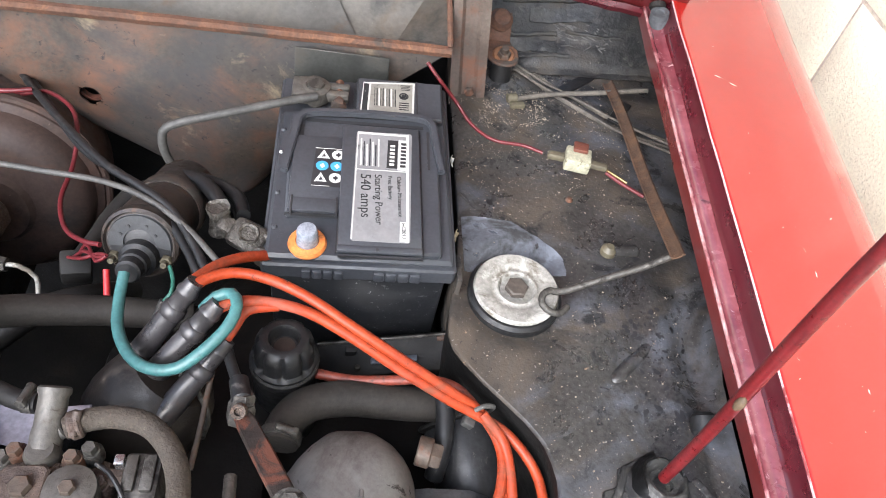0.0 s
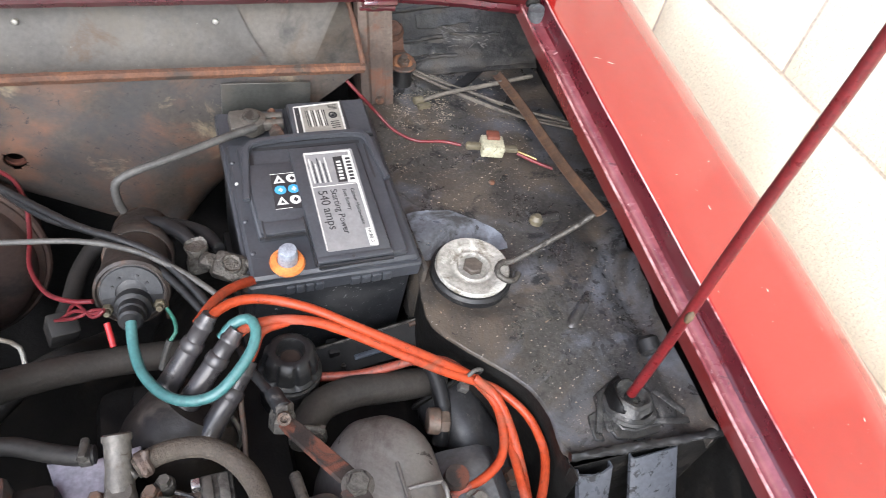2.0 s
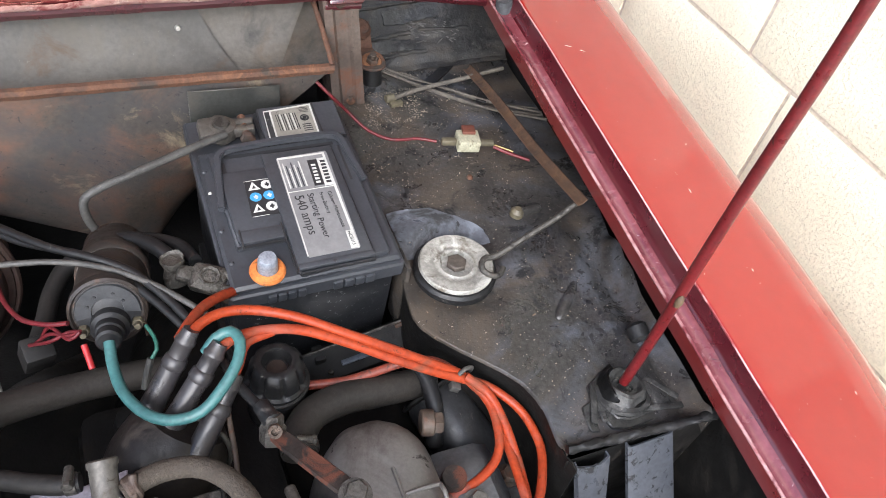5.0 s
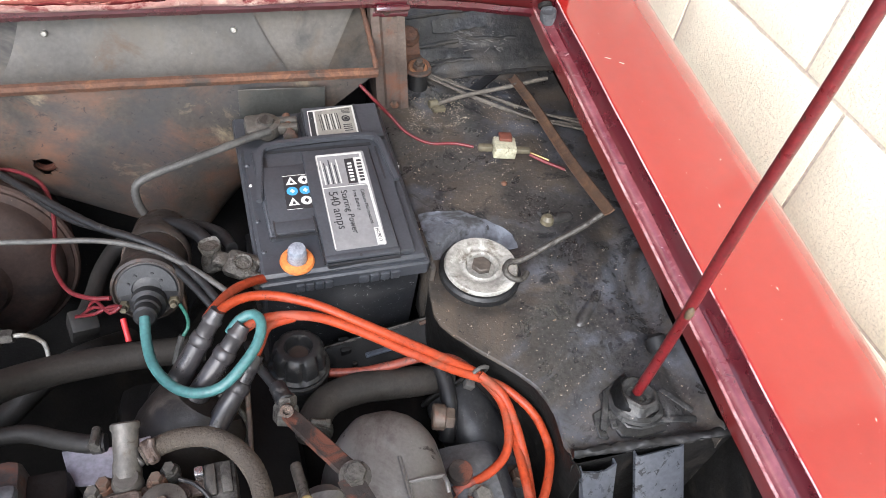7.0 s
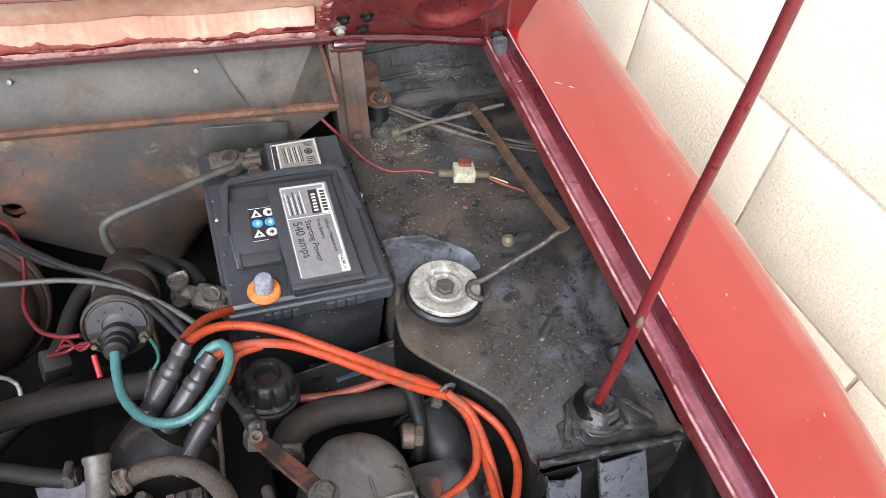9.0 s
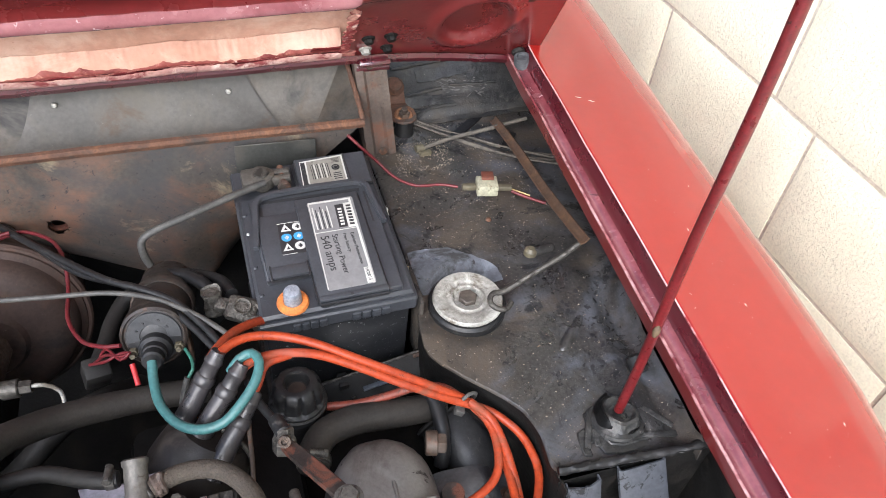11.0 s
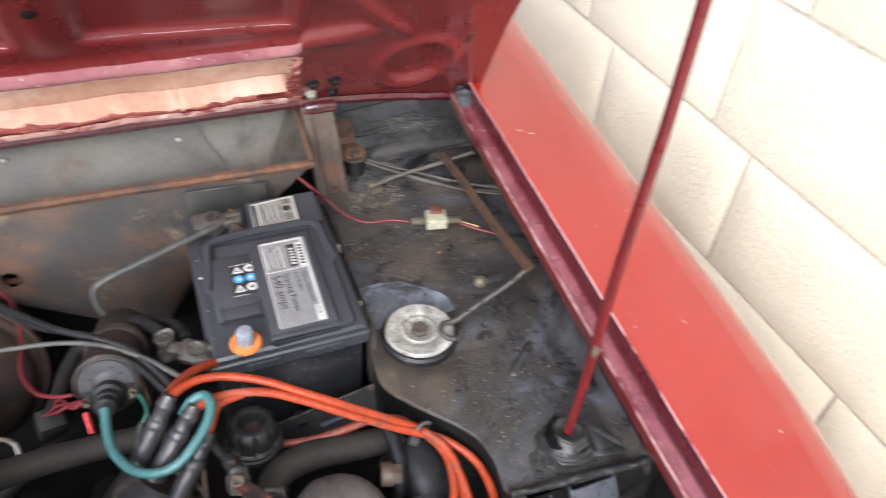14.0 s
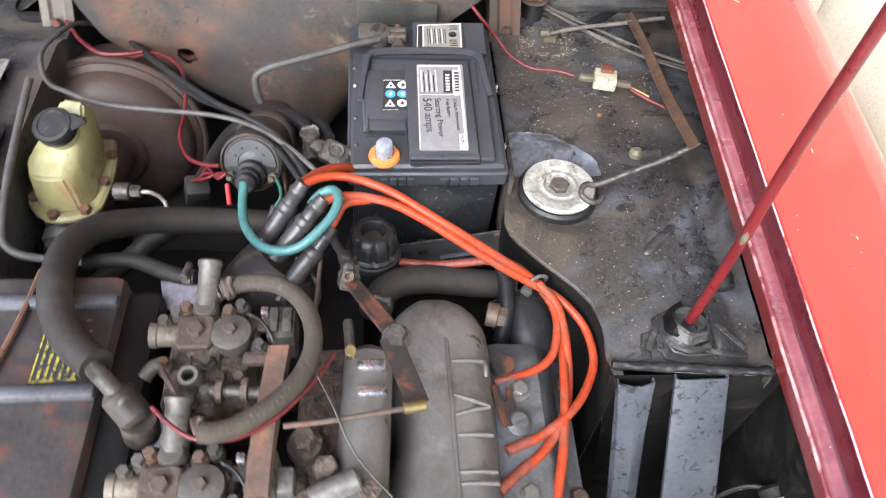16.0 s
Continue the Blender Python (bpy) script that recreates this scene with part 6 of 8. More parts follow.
CA, CB = Vector((-0.100, 0.017, 0.853)), Vector((-0.089, 0.134, 0.800))
ax = (CB - CA).normalized()
part("body", turned([(0.0295, 0), (0.031, 0.02), (0.031, 0.98), (0.029, 1)], CA, CB, 36), "coil_can", coil, "brown-black steel can")
part("rim", turned([(0.0285, 0.2), (0.0300, 0), (0.0325, 0.15), (0.0328, 0.8), (0.031, 1)], CA - ax * 0.008, CA + ax * 0.006, 40), "coil_can", coil, "crimped brown metal rim")
part("end_plate", turned([(0.026, 0), (0.030, 0.6), (0.030, 1)], CA - ax * 0.006, CA - ax * 0.001, 36), "coil_grey", coil, "grey end plate with faint marks")
up = Vector((0, 0.35, 0.93))
side = ax.cross(up).normalized()
up = side.cross(ax).normalized()
cap_c = CA - ax * 0.005 - up * 0.012
part("cap", turned([(0.0165, 0), (0.0160, 0.3), (0.0125, 0.38), (0.0120, 0.62), (0.0105, 0.66), (0.0105, 0.95), (0.0085, 1)], cap_c, cap_c - ax * 0.033, 30), "cable_black", coil, "black ribbed plastic tower")
for s in (-1, 1):
    p = CA - ax * 0.005 + side * (0.022 * s) - up * 0.014
    bm = hexhead(p, p - ax * 0.006, 0.0055)
    rod(p - ax * 0.005, p - ax * 0.012, 0.0028, bm=bm)
    part("terminal", bm, "crimp", coil, "dull brass terminal stud")
rows = []
for k in range(25):
    q = radians(-8 + 196 * k / 24)
    rows.append([CA - ax * h + side * (r * math.cos(q)) + up * (r * math.sin(q)) for r, h in ((0.0130, 0.0058), (0.0136, 0.0074), (0.0262, 0.0074), (0.0270, 0.0058))])
part("raised_field", sheet(rows), "coil_field", coil, "grey raised half ring with faint marks")
for s, u0 in ((-0.4, 0.016), (0.35, 0.017), (0.7, 0.009), (-0.75, 0.008)):
    p = CA - ax * 0.007 + side * (0.02 * s) + up * u0
    part("embossed_dot", turned([(0.0018, 0), (0.0012, 1)], p, p - ax * 0.0012, 8), "ink", coil)
part("strap", turned([(0.032, 0), (0.0335, 0.1), (0.0335, 0.9), (0.032, 1)], CA + ax * 0.062, CA + ax * 0.082, 36), "bulkhead", coil, "brown steel mounting strap")
part("strap_foot", block((-0.004, -0.012, -0.05), (0.0, 0.012, 0.0), 0.001, m=Matrix.Translation(CA + ax * 0.072 - up * 0.03 + side * 0.02)), "bulkhead", coil)
wire("green_wire", "thin green wire from the coil with a crimped end", "wire", [(-0.073, -0.009, 0.852), (-0.068, -0.022, 0.850), (-0.068, -0.034, 0.848), (-0.075, -0.039, 0.840), (-0.083, -0.049, 0.820)], 0.0018, "wire_green")
tagged(obj("bullet_connector", tube([(-0.074, -0.038, 0.843), (-0.079, -0.044, 0.832), (-0.084, -0.050, 0.818)], 0.0032, 8), "cable_grey"), "frayed grey bullet connector on the green wire", "connector")
wire("red_wire", "bright red sleeved wire under the coil", "wire", [(-0.123, -0.014, 0.850), (-0.120, -0.033, 0.840)], 0.0028, "red_tag", "red wires")
wire("red_wire", "red wire looping over the servo to the coil", "wire", [(-0.393, 0.374, 0.770), (-0.354, 0.306, 0.790), (-0.314, 0.264, 0.800), (-0.277, 0.242, 0.815), (-0.243, 0.231, 0.830), (-0.208, 0.197, 0.840), (-0.193, 0.161, 0.840), (-0.190, 0.124, 0.830), (-0.189, 0.080, 0.830), (-0.174, 0.042, 0.835), (-0.152, 0.020, 0.845), (-0.133, 0.010, 0.853)], 0.0023, "wire_red", "red wires")
wire("red_wire", "red wire from the hinge post foot over the servo", "wire", [(-0.3615, 0.2900, 0.833), (-0.3480, 0.2700, 0.834), (-0.334, 0.2487, 0.835), (-0.3073, 0.2240, 0.835), (-0.2808, 0.2213, 0.835), (-0.2552, 0.2270, 0.835)], 0.0026, "wire_red", "red wires")
for k in range(3):
    wire("red_wire", "short red wire tail beside the coil", "wire", [(-0.170 + 0.004 * k, 0.022, 0.818), (-0.150, 0.006 + 0.008 * k, 0.838), (-0.134, 0.004 - 0.004 * k, 0.848), (-0.124, -0.004, 0.856)], 0.0017, "wire_red", "red wires")
tagged(obj("relay", block((-0.013, -0.012, -0.016), (0.013, 0.012, 0.016), 0.003, m=pose(-0.168, 0.025, 0.800, 20, 10, 15)), "rubber"), "black plastic relay beside the coil", "relay")

# ---- distributor ----
dist = thing("distributor", "brown-black distributor with cap and lead towers", "distributor")
towers = [[(-0.043, -0.061, 0.893), (-0.078, -0.084, 0.846)], [(-0.024, -0.078, 0.890), (-0.068, -0.107, 0.842)], [(-0.017, -0.098, 0.870), (-0.056, -0.136, 0.833)]]
axis = (Vector(towers[0][0]) - Vector(towers[0][1])).normalized()
base = Vector((-0.074, -0.112, 0.806))
part("cap", turned([(0.047, 0), (0.048, 0.25), (0.046, 0.5), (0.043, 0.75), (0.034, 0.96), (0.020, 1.0)], base - axis * 0.022, base + axis * 0.036, 40), "dist_brown", dist, "dusty brown distributor cap")
part("body", turned([(0.036, 0), (0.038, 0.8), (0.043, 1)], base - axis * 0.085, base - axis * 0.020, 32), "engine_black", dist)
for tip, foot in towers:
    tip, foot = Vector(tip), Vector(foot)
    d = (tip - foot).normalized()
    part("tower", turned([(0.0108, 0), (0.0098, 0.4), (0.0088, 1)], foot - d * 0.012, tip - d * 0.022, 20), "tower_grey", dist, "grey-brown plastic lead tower")
    bm = turned([(0.0090, 0), (0.0102, 0.08), (0.0096, 0.25), (0.0080, 0.3), (0.0078, 0.62), (0.0088, 0.66), (0.0088, 0.72), (0.0076, 0.78), (0.0066, 1)], tip - d * 0.028, tip + d * 0.008, 20)
    part("boot", bm, "tower_grey", dist, "dusty dark rubber lead boot")
foot = base + Vector((0.0, -0.035, -0.035))
part("tower", turned([(0.012, 0), (0.011, 0.6), (0.010, 1)], foot - axis * 0.01, foot + axis * 0.035, 18), "dist_brown", dist)
part("clip", tube([base + Vector((0.040, -0.020, -0.02)), base + Vector((0.047, -0.016, 0.012)), base + Vector((0.036, -0.002, 0.034)), base + Vector((0.026, 0.004, 0.040))], 0.0024, 8), "dirty_zinc", dist, "sprung wire cap clip")

# ---- ignition leads ----
LEADS = "orange silicone ignition lead running from the distributor"
for pts, r, mat in (([(-0.046, -0.066, 0.893), (-0.034, -0.054, 0.895), (-0.014, -0.044, 0.893), (0.013, -0.046, 0.890), (0.046, -0.059, 0.885), (0.083, -0.078, 0.873), (0.123, -0.095, 0.855), (0.167, -0.110, 0.830), (0.194, -0.118, 0.811), (0.210, -0.148, 0.802), (0.207, -0.180, 0.796), (0.196, -0.199, 0.791), (0.173, -0.211, 0.789), (0.147, -0.217, 0.788)], 0.0044, "lead_orange"), ([(-0.026, -0.082, 0.890), (-0.013, -0.074, 0.893), (0.009, -0.068, 0.890), (0.044, -0.070, 0.882), (0.082, -0.084, 0.868), (0.123, -0.101, 0.848), (0.166, -0.115, 0.825), (0.191, -0.122, 0.813), (0.216, -0.134, 0.805), (0.236, -0.158, 0.798), (0.243, -0.182, 0.793), (0.240, -0.209, 0.790), (0.217, -0.246, 0.790), (0.181, -0.274, 0.792), (0.151, -0.287, 0.793)], 0.0044, "lead_orange"), ([(0.197, -0.120, 0.808), (0.211, -0.145, 0.800), (0.214, -0.180, 0.790), (0.208, -0.230, 0.790), (0.197, -0.286, 0.790), (0.183, -0.335, 0.785)], 0.0046, "lead_orange"), ([(0.194, -0.122, 0.816), (0.212, -0.143, 0.806), (0.217, -0.177, 0.796), (0.215, -0.220, 0.783), (0.203, -0.255, 0.788), (0.180, -0.288, 0.790), (0.142, -0.318, 0.792)], 0.0046, "lead_orange"), ([(-0.049, -0.055, 0.885), (-0.039, -0.040, 0.883), (-0.025, -0.021, 0.876), (-0.009, -0.006, 0.866), (0.008, 0.010, 0.850)], 0.0046, "lead_orange"), ([(-0.017, -0.096, 0.870), (-0.009, -0.089, 0.880), (0.001, -0.074, 0.886), (0.024, -0.068, 0.885)], 0.0044, "lead_orange")):
    lead = wire("ignition_lead", LEADS, "ignition lead", pts, r, mat, "ignition leads", 14)
    if pts[-1][1] < -0.2 and pts[-1][0] < 0.16:
        a, b = Vector(pts[-1]), Vector(pts[-2])
        part("faded_end", tube([a + (a - b) * 0.25, a, a.lerp(b, 0.55)], r * 1.12, 14), "lead_old", lead, "faded dirty end of the lead")
wire("ignition_lead", "faded dirty red ignition lead behind the filter", "ignition lead", [(0.051, -0.072, 0.790), (0.086, -0.081, 0.795), (0.120, -0.083, 0.800), (0.149, -0.084, 0.805), (0.175, -0.095, 0.810), (0.194, -0.117, 0.808)], 0.0046, "lead_old", "ignition leads", 12)
wire("coil_lead", "teal silicone coil lead bent in a loop to the distributor", "ignition lead", [(-0.102, -0.030, 0.868), (-0.102, -0.052, 0.862), (-0.097, -0.079, 0.862), (-0.083, -0.104, 0.865), (-0.065, -0.118, 0.870), (-0.044, -0.121, 0.877), (-0.025, -0.110, 0.886), (-0.010, -0.095, 0.895), (-0.005, -0.080, 0.900), (-0.010, -0.069, 0.900), (-0.022, -0.069, 0.895), (-0.032, -0.074, 0.885)], 0.0046, "lead_teal", "ignition leads", 14)
bm = tube([(0.203, -0.113, 0.806), (0.204, -0.115, 0.816), (0.195, -0.117, 0.821), (0.185, -0.121, 0.816), (0.184, -0.121, 0.806), (0.194, -0.117, 0.802), (0.203, -0.113, 0.806)], 0.0022, 8)
block((-0.005, -0.004, -0.004), (0.005, 0.004, 0.004), 0.001, bm, pose(0.183, -0.125, 0.807, 0, 20, -20))
tagged(obj("cable_tie", bm, "cable_grey"), "grey clip holding the orange leads together", "cable tie")

# ---- oil filter with its black ribbed cap ----
filt = thing("oil_filter", "black oil filter canister with a ribbed cap", "oil filter")
part("canister", turned([(0.0260, 0), (0.0277, 0.05), (0.0277, 0.86), (0.0294, 0.88), (0.0294, 0.93), (0.0269, 1)], (0.026, -0.070, 0.690), (0.0265, -0.0685, 0.812), 36), "cable_black", filt, "shiny black canister")
bm = turned([(0.0281, 0), (0.0286, 0.10), (0.0273, 0.16), (0.0260, 0.20), (0.0256, 0.30), (0.0252, 0.62), (0.0239, 0.80), (0.0202, 0.95), (0.0160, 1.0), (0.0134, 0.98), (0.0122, 0.90), (0.0113, 0.55), (0.0050, 0.50)], (0.0265, -0.0685, 0.808), (0.027, -0.067, 0.838), 96)
for v in bm.verts:
    h, q = v.co.z - 0.808, math.atan2(v.co.y + 0.068, v.co.x - 0.0268)
    if 0.005 < h < 0.027 and math.hypot(v.co.y + 0.068, v.co.x - 0.0268) > 0.0185:
        dip = 1 - 0.13 * max(0.0, math.cos(8 * q)) ** 3
        v.co.x, v.co.y = 0.0268 + (v.co.x - 0.0268) * dip, -0.068 + (v.co.y + 0.068) * dip
part("cap", bm, "cable_black", filt, "black scalloped plastic cap")
part("cap_seal", turned([(0.0284, 0), (0.0299, 0.3), (0.0299, 0.7), (0.0284, 1)], (0.0265, -0.0685, 0.8035), (0.0265, -0.0685, 0.8085), 44), "rubber", filt, "worn rolled seam of the canister")
part("cap_dirt", turned([(0.0105, 0), (0.0109, 0.5), (0.0076, 1)], (0.0268, -0.067, 0.8215), (0.0268, -0.067, 0.8245), 24), "servo_brown", filt, "brown dirt in the cap's well")

# ---- hoses ----
def hose(name, label, points, r, mat="rubber", group="hoses", seg=20, ripple=0.0, clips=(), step=0.006):
    ob = tagged(obj(name, tube(points, r, seg, ripple=ripple, step=step), mat), label, "hose", group)
    path = smooth_path(points)
    for f in clips:
        k = min(len(path) - 2, int(f * len(path)))
        q, d = path[k], (path[k + 1] - path[k]).normalized()
        bm = turned([(r * 0.98, 0), (r * 1.10, 0.06), (r * 1.12, 0.5), (r * 1.10, 0.94), (r * 0.98, 1)], q - d * 0.0042, q + d * 0.0042, 24)
        s = d.cross(Vector((0.3, 0.2, 1))).normalized()
        top = q + s.cross(d).normalized() * r * 1.12
        rod(top - s * 0.008, top + s * 0.007, 0.0034, bm=bm)
        hexhead(top + s * 0.006, top + s * 0.010, 0.0042, bm)
        part("hose_clip", bm, "dirty_zinc", ob, "grey worm-drive hose clip")
    return ob


hose("coolant_hose", "thick dusty black rubber coolant hose curving across the engine", [(-0.060, -0.019, 0.790), (-0.107, -0.022, 0.800), (-0.157, -0.032, 0.815), (-0.200, -0.050, 0.835), (-0.231, -0.079, 0.860), (-0.244, -0.117, 0.880), (-0.239, -0.163, 0.895), (-0.227, -0.202, 0.903), (-0.205, -0.236, 0.908), (-0.181, -0.259, 0.912)], 0.0135, "hose_dusty")
tagged(obj("metal_pipe", tube([(-0.188, -0.255, 0.912), (-0.170, -0.274, 0.912), (-0.155, -0.289, 0.908)], 0.0070, 16), "dirty_zinc"), "short bare metal pipe at the hose end", "pipe")
hose("coolant_hose", "bent grey rubber hose behind the inlet manifold", [(0.028, -0.144, 0.800), (0.033, -0.124, 0.800), (0.049, -0.107, 0.798), (0.079, -0.098, 0.793), (0.116, -0.096, 0.785), (0.154, -0.093, 0.775), (0.175, -0.086, 0.765)], 0.0155, "hose_dusty", clips=(0.04, 0.95))
hose("fuel_hose", "brown cloth-covered fuel hose looping between the carburettors", [(-0.1055, -0.1715, 0.882), (-0.0895, -0.1650, 0.883), (-0.0713, -0.1642, 0.884), (-0.0526, -0.1699, 0.885), (-0.0364, -0.1858, 0.887), (-0.0256, -0.2095, 0.890), (-0.0233, -0.2385, 0.893), (-0.0314, -0.2659, 0.897), (-0.0481, -0.2888, 0.902), (-0.0690, -0.3068, 0.907), (-0.0863, -0.3148, 0.910), (-0.0994, -0.3152, 0.912)], 0.0078, "hose_cloth", ripple=0.018, step=0.0014)
hose("vacuum_hose", "thin black rubber hose to the carburettor", [(-0.237, -0.121, 0.860), (-0.196, -0.121, 0.862), (-0.166, -0.135, 0.865), (-0.146, -0.144, 0.867), (-0.133, -0.146, 0.868)], 0.0072, "rubber", clips=(0.94,))
hose("heater_hose", "black hose rising beside the ignition coil", [(-0.167, 0.036, 0.800), (-0.159, 0.063, 0.800), (-0.152, 0.092, 0.800), (-0.137, 0.117, 0.805), (-0.119, 0.122, 0.810)], 0.0085)
hose("heater_hose", "black hose low behind the coolant hose", [(-0.294, -0.031, 0.700), (-0.244, -0.021, 0.740), (-0.223, -0.006, 0.750), (-0.196, 0.008, 0.760), (-0.171, 0.023, 0.755), (-0.139, 0.059, 0.720)], 0.012)
hose("battery_cable", "thick black cable behind the ignition coil", [(-0.093, 0.121, 0.830), (-0.067, 0.105, 0.840), (-0.048, 0.081, 0.845), (-0.037, 0.059, 0.840)], 0.0075, "cable_black", "cables")
hose("earth_cable", "grey battery earth cable hanging before the bulkhead", [(0.038, 0.191, 0.885), (0.014, 0.182, 0.885), (-0.023, 0.169, 0.882), (-0.059, 0.158, 0.878), (-0.091, 0.153, 0.870), (-0.107, 0.150, 0.860), (-0.108, 0.145, 0.840), (-0.102, 0.143, 0.820)], 0.0044, "cable_grey", "cables")
hose("battery_cable", "black battery cable to the loose clamp", [(-0.102, 0.143, 0.820), (-0.080, 0.126, 0.825), (-0.051, 0.111, 0.830), (-0.029, 0.086, 0.840), (-0.020, 0.055, 0.850)], 0.0065, "cable_black", "cables")
hose("control_cable", "long thin black cable crossing over the servo", [(-0.318, 0.355, 0.735), (-0.322, 0.320, 0.800), (-0.337, 0.265, 0.848), (-0.350, 0.218, 0.860), (-0.3558, 0.189, 0.860), (-0.3463, 0.1558, 0.860), (-0.3319, 0.1322, 0.860), (-0.3157, 0.1220, 0.860), (-0.268, 0.097, 0.862), (-0.203, 0.078, 0.870), (-0.141, 0.064, 0.875), (-0.097, 0.043, 0.878), (-0.060, 0.013, 0.878), (-0.035, -0.014, 0.876), (-0.021, -0.030, 0.872)], 0.0028, "cable_grey", "cables", 10)
hose("control_cable", "braided black cable from the bulkhead to the distributor", [(-0.320, 0.333, 0.800), (-0.279, 0.266, 0.820), (-0.231, 0.198, 0.840), (-0.179, 0.130, 0.860), (-0.139, 0.084, 0.872), (-0.108, 0.059, 0.878), (-0.076, 0.033, 0.878), (-0.052, -0.002, 0.875), (-0.037, -0.030, 0.872)], 0.0039, "cable_black", "cables", 10, 0.06)
hose("control_cable", "black cable from the bulkhead to the distributor", [(-0.337, 0.358, 0.790), (-0.260, 0.249, 0.820), (-0.180, 0.131, 0.850), (-0.127, 0.079, 0.868), (-0.091, 0.045, 0.870), (-0.063, 0.005, 0.868), (-0.042, -0.032, 0.866)], 0.0038, "cable_black", "cables", 10)
tagged(obj("brake_pipe", tube([(-0.3435, 0.118, 0.878), (-0.3430, 0.070, 0.868), (-0.3420, 0.002, 0.852), (-0.3380, -0.046, 0.840), (-0.3330, -0.072, 0.833), (-0.3200, -0.084, 0.829), (-0.295, -0.092, 0.830), (-0.241, -0.113, 0.850)], 0.0040, 10), "cable_grey"), "bent grey brake pipe beside the reservoir", "pipe")
bm = tube([(-0.242, 0.032, 0.790), (-0.222, 0.031, 0.790), (-0.208, 0.026, 0.780), (-0.206, 0.013, 0.765)], 0.0023, 10)
tagged(obj("brake_pipe", bm, "zinc"), "bright bent pipe from a union nut", "pipe")
bm = hexhead((-0.246, 0.034, 0.789), (-0.232, 0.032, 0.790), 0.0075)
rod((-0.262, 0.035, 0.788), (-0.244, 0.034, 0.789), 0.010, bm=bm)
tagged(obj("union_nut", bm, "dirty_zinc"), "grey union nut on the servo", "nut")

# ---- brake servo, master cylinder and reservoir ----
servo = thing("brake_servo", "large round brown brake servo on the bulkhead", "brake servo")
S0, S1 = Vector((-0.318, 0.300, 0.690)), Vector((-0.306, 0.150, 0.728))
part("shell", turned([(0.06, 0), (0.098, 0.10), (0.106, 0.30), (0.107, 0.58), (0.111, 0.60)], S0, S1, 56), "servo_dusty", servo, "brown pressed steel rear shell")
part("rim", turned([(0.107, 0.60), (0.1135, 0.61), (0.1140, 0.66), (0.1115, 0.68), (0.104, 0.68)], S0, S1, 64), "servo_dusty", servo, "rolled clamping rim")
part("front_shell", turned([(0.1085, 0.66), (0.1070, 0.70), (0.1000, 0.735), (0.0975, 0.80), (0.092, 0.86), (0.076, 0.92), (0.070, 0.925), (0.045, 0.96), (0.04, 1.0)], S0, S1, 64), "servo_dusty", servo, "brown domed front shell")
master = thing("master_cylinder", "brake master cylinder with a yellowed plastic reservoir", "master cylinder")
bm = rod((-0.298, 0.140, 0.745), (-0.313, -0.006, 0.750), 0.025, 0.2, 28)
block((-0.336, -0.004, 0.748), (-0.283, 0.085, 0.780), 0.010, bm)
for v in bm.verts:
    v.co += 0.0016 * noise.noise_vector(v.co * 70)
part("cylinder", bm, "carb_metal", master, "dirt-crusted cast cylinder")
part("end_collar", turned([(0.024, 0), (0.0265, 0.2), (0.0262, 0.8), (0.024, 1)], (-0.3140, 0.004, 0.751), (-0.3165, -0.012, 0.747), 32), "alloy", master, "oily pale collar")
part("end_plug", turned([(0.0215, 0), (0.0235, 0.15), (0.0232, 0.75), (0.0205, 1)], (-0.3160, -0.010, 0.7475), (-0.3190, -0.024, 0.7455), 6), "dirty_zinc", master, "grey hexagon end plug")


def tank():
    """A translucent tank: upright walls from a flange, then one long face that slopes from the high rear down to the front."""
    bm = bmesh.new()
    rings = [[(-0.336, 0.010, 0.790), (-0.316, -0.001, 0.790), (-0.290, 0.003, 0.790), (-0.278, 0.022, 0.790), (-0.279, 0.075, 0.790), (-0.289, 0.112, 0.790), (-0.318, 0.114, 0.790), (-0.338, 0.078, 0.790)],
             [(-0.337, 0.016, 0.812), (-0.318, 0.007, 0.812), (-0.294, 0.010, 0.812), (-0.281, 0.028, 0.812), (-0.279, 0.075, 0.812), (-0.286, 0.108, 0.812), (-0.316, 0.110, 0.812), (-0.339, 0.078, 0.812)],
             [(-0.3325, 0.0158, 0.832), (-0.317, 0.0115, 0.832), (-0.2975, 0.0115, 0.832), (-0.2865, 0.030, 0.834), (-0.2750, 0.068, 0.850), (-0.277, 0.094, 0.860), (-0.307, 0.098, 0.862), (-0.3400, 0.034, 0.836)],
             [(-0.3270, 0.0300, 0.8400), (-0.316, 0.0270, 0.8400), (-0.3010, 0.0275, 0.8400), (-0.2905, 0.042, 0.848), (-0.2790, 0.066, 0.866), (-0.281, 0.082, 0.876), (-0.302, 0.086, 0.878), (-0.3270, 0.044, 0.848)]]
    loops = [[bm.verts.new(p) for p in ring] for ring in rings]
    for a, b in zip(loops, loops[1:]):
        for k in range(8):
            bm.faces.new((a[k], a[(k + 1) % 8], b[(k + 1) % 8], b[k]))
    bm.faces.new(loops[0][::-1])
    bm.faces.new(loops[-1])
    bmesh.ops.bevel(bm, geom=bm.edges[:], offset=0.0028, segments=2, affect="EDGES")
    return bm


part("reservoir", tank(), "reservoir", master, "yellowed translucent plastic fluid tank")
tilt = pose(-0.3015, 0.053, 0.862, 22, -6, 0)
part("cap_neck", turned([(0.0185, 0), (0.0185, 1)], tilt @ Vector((0, 0, -0.008)), tilt @ Vector((0, 0, 0.004)), 30), "reservoir", master)
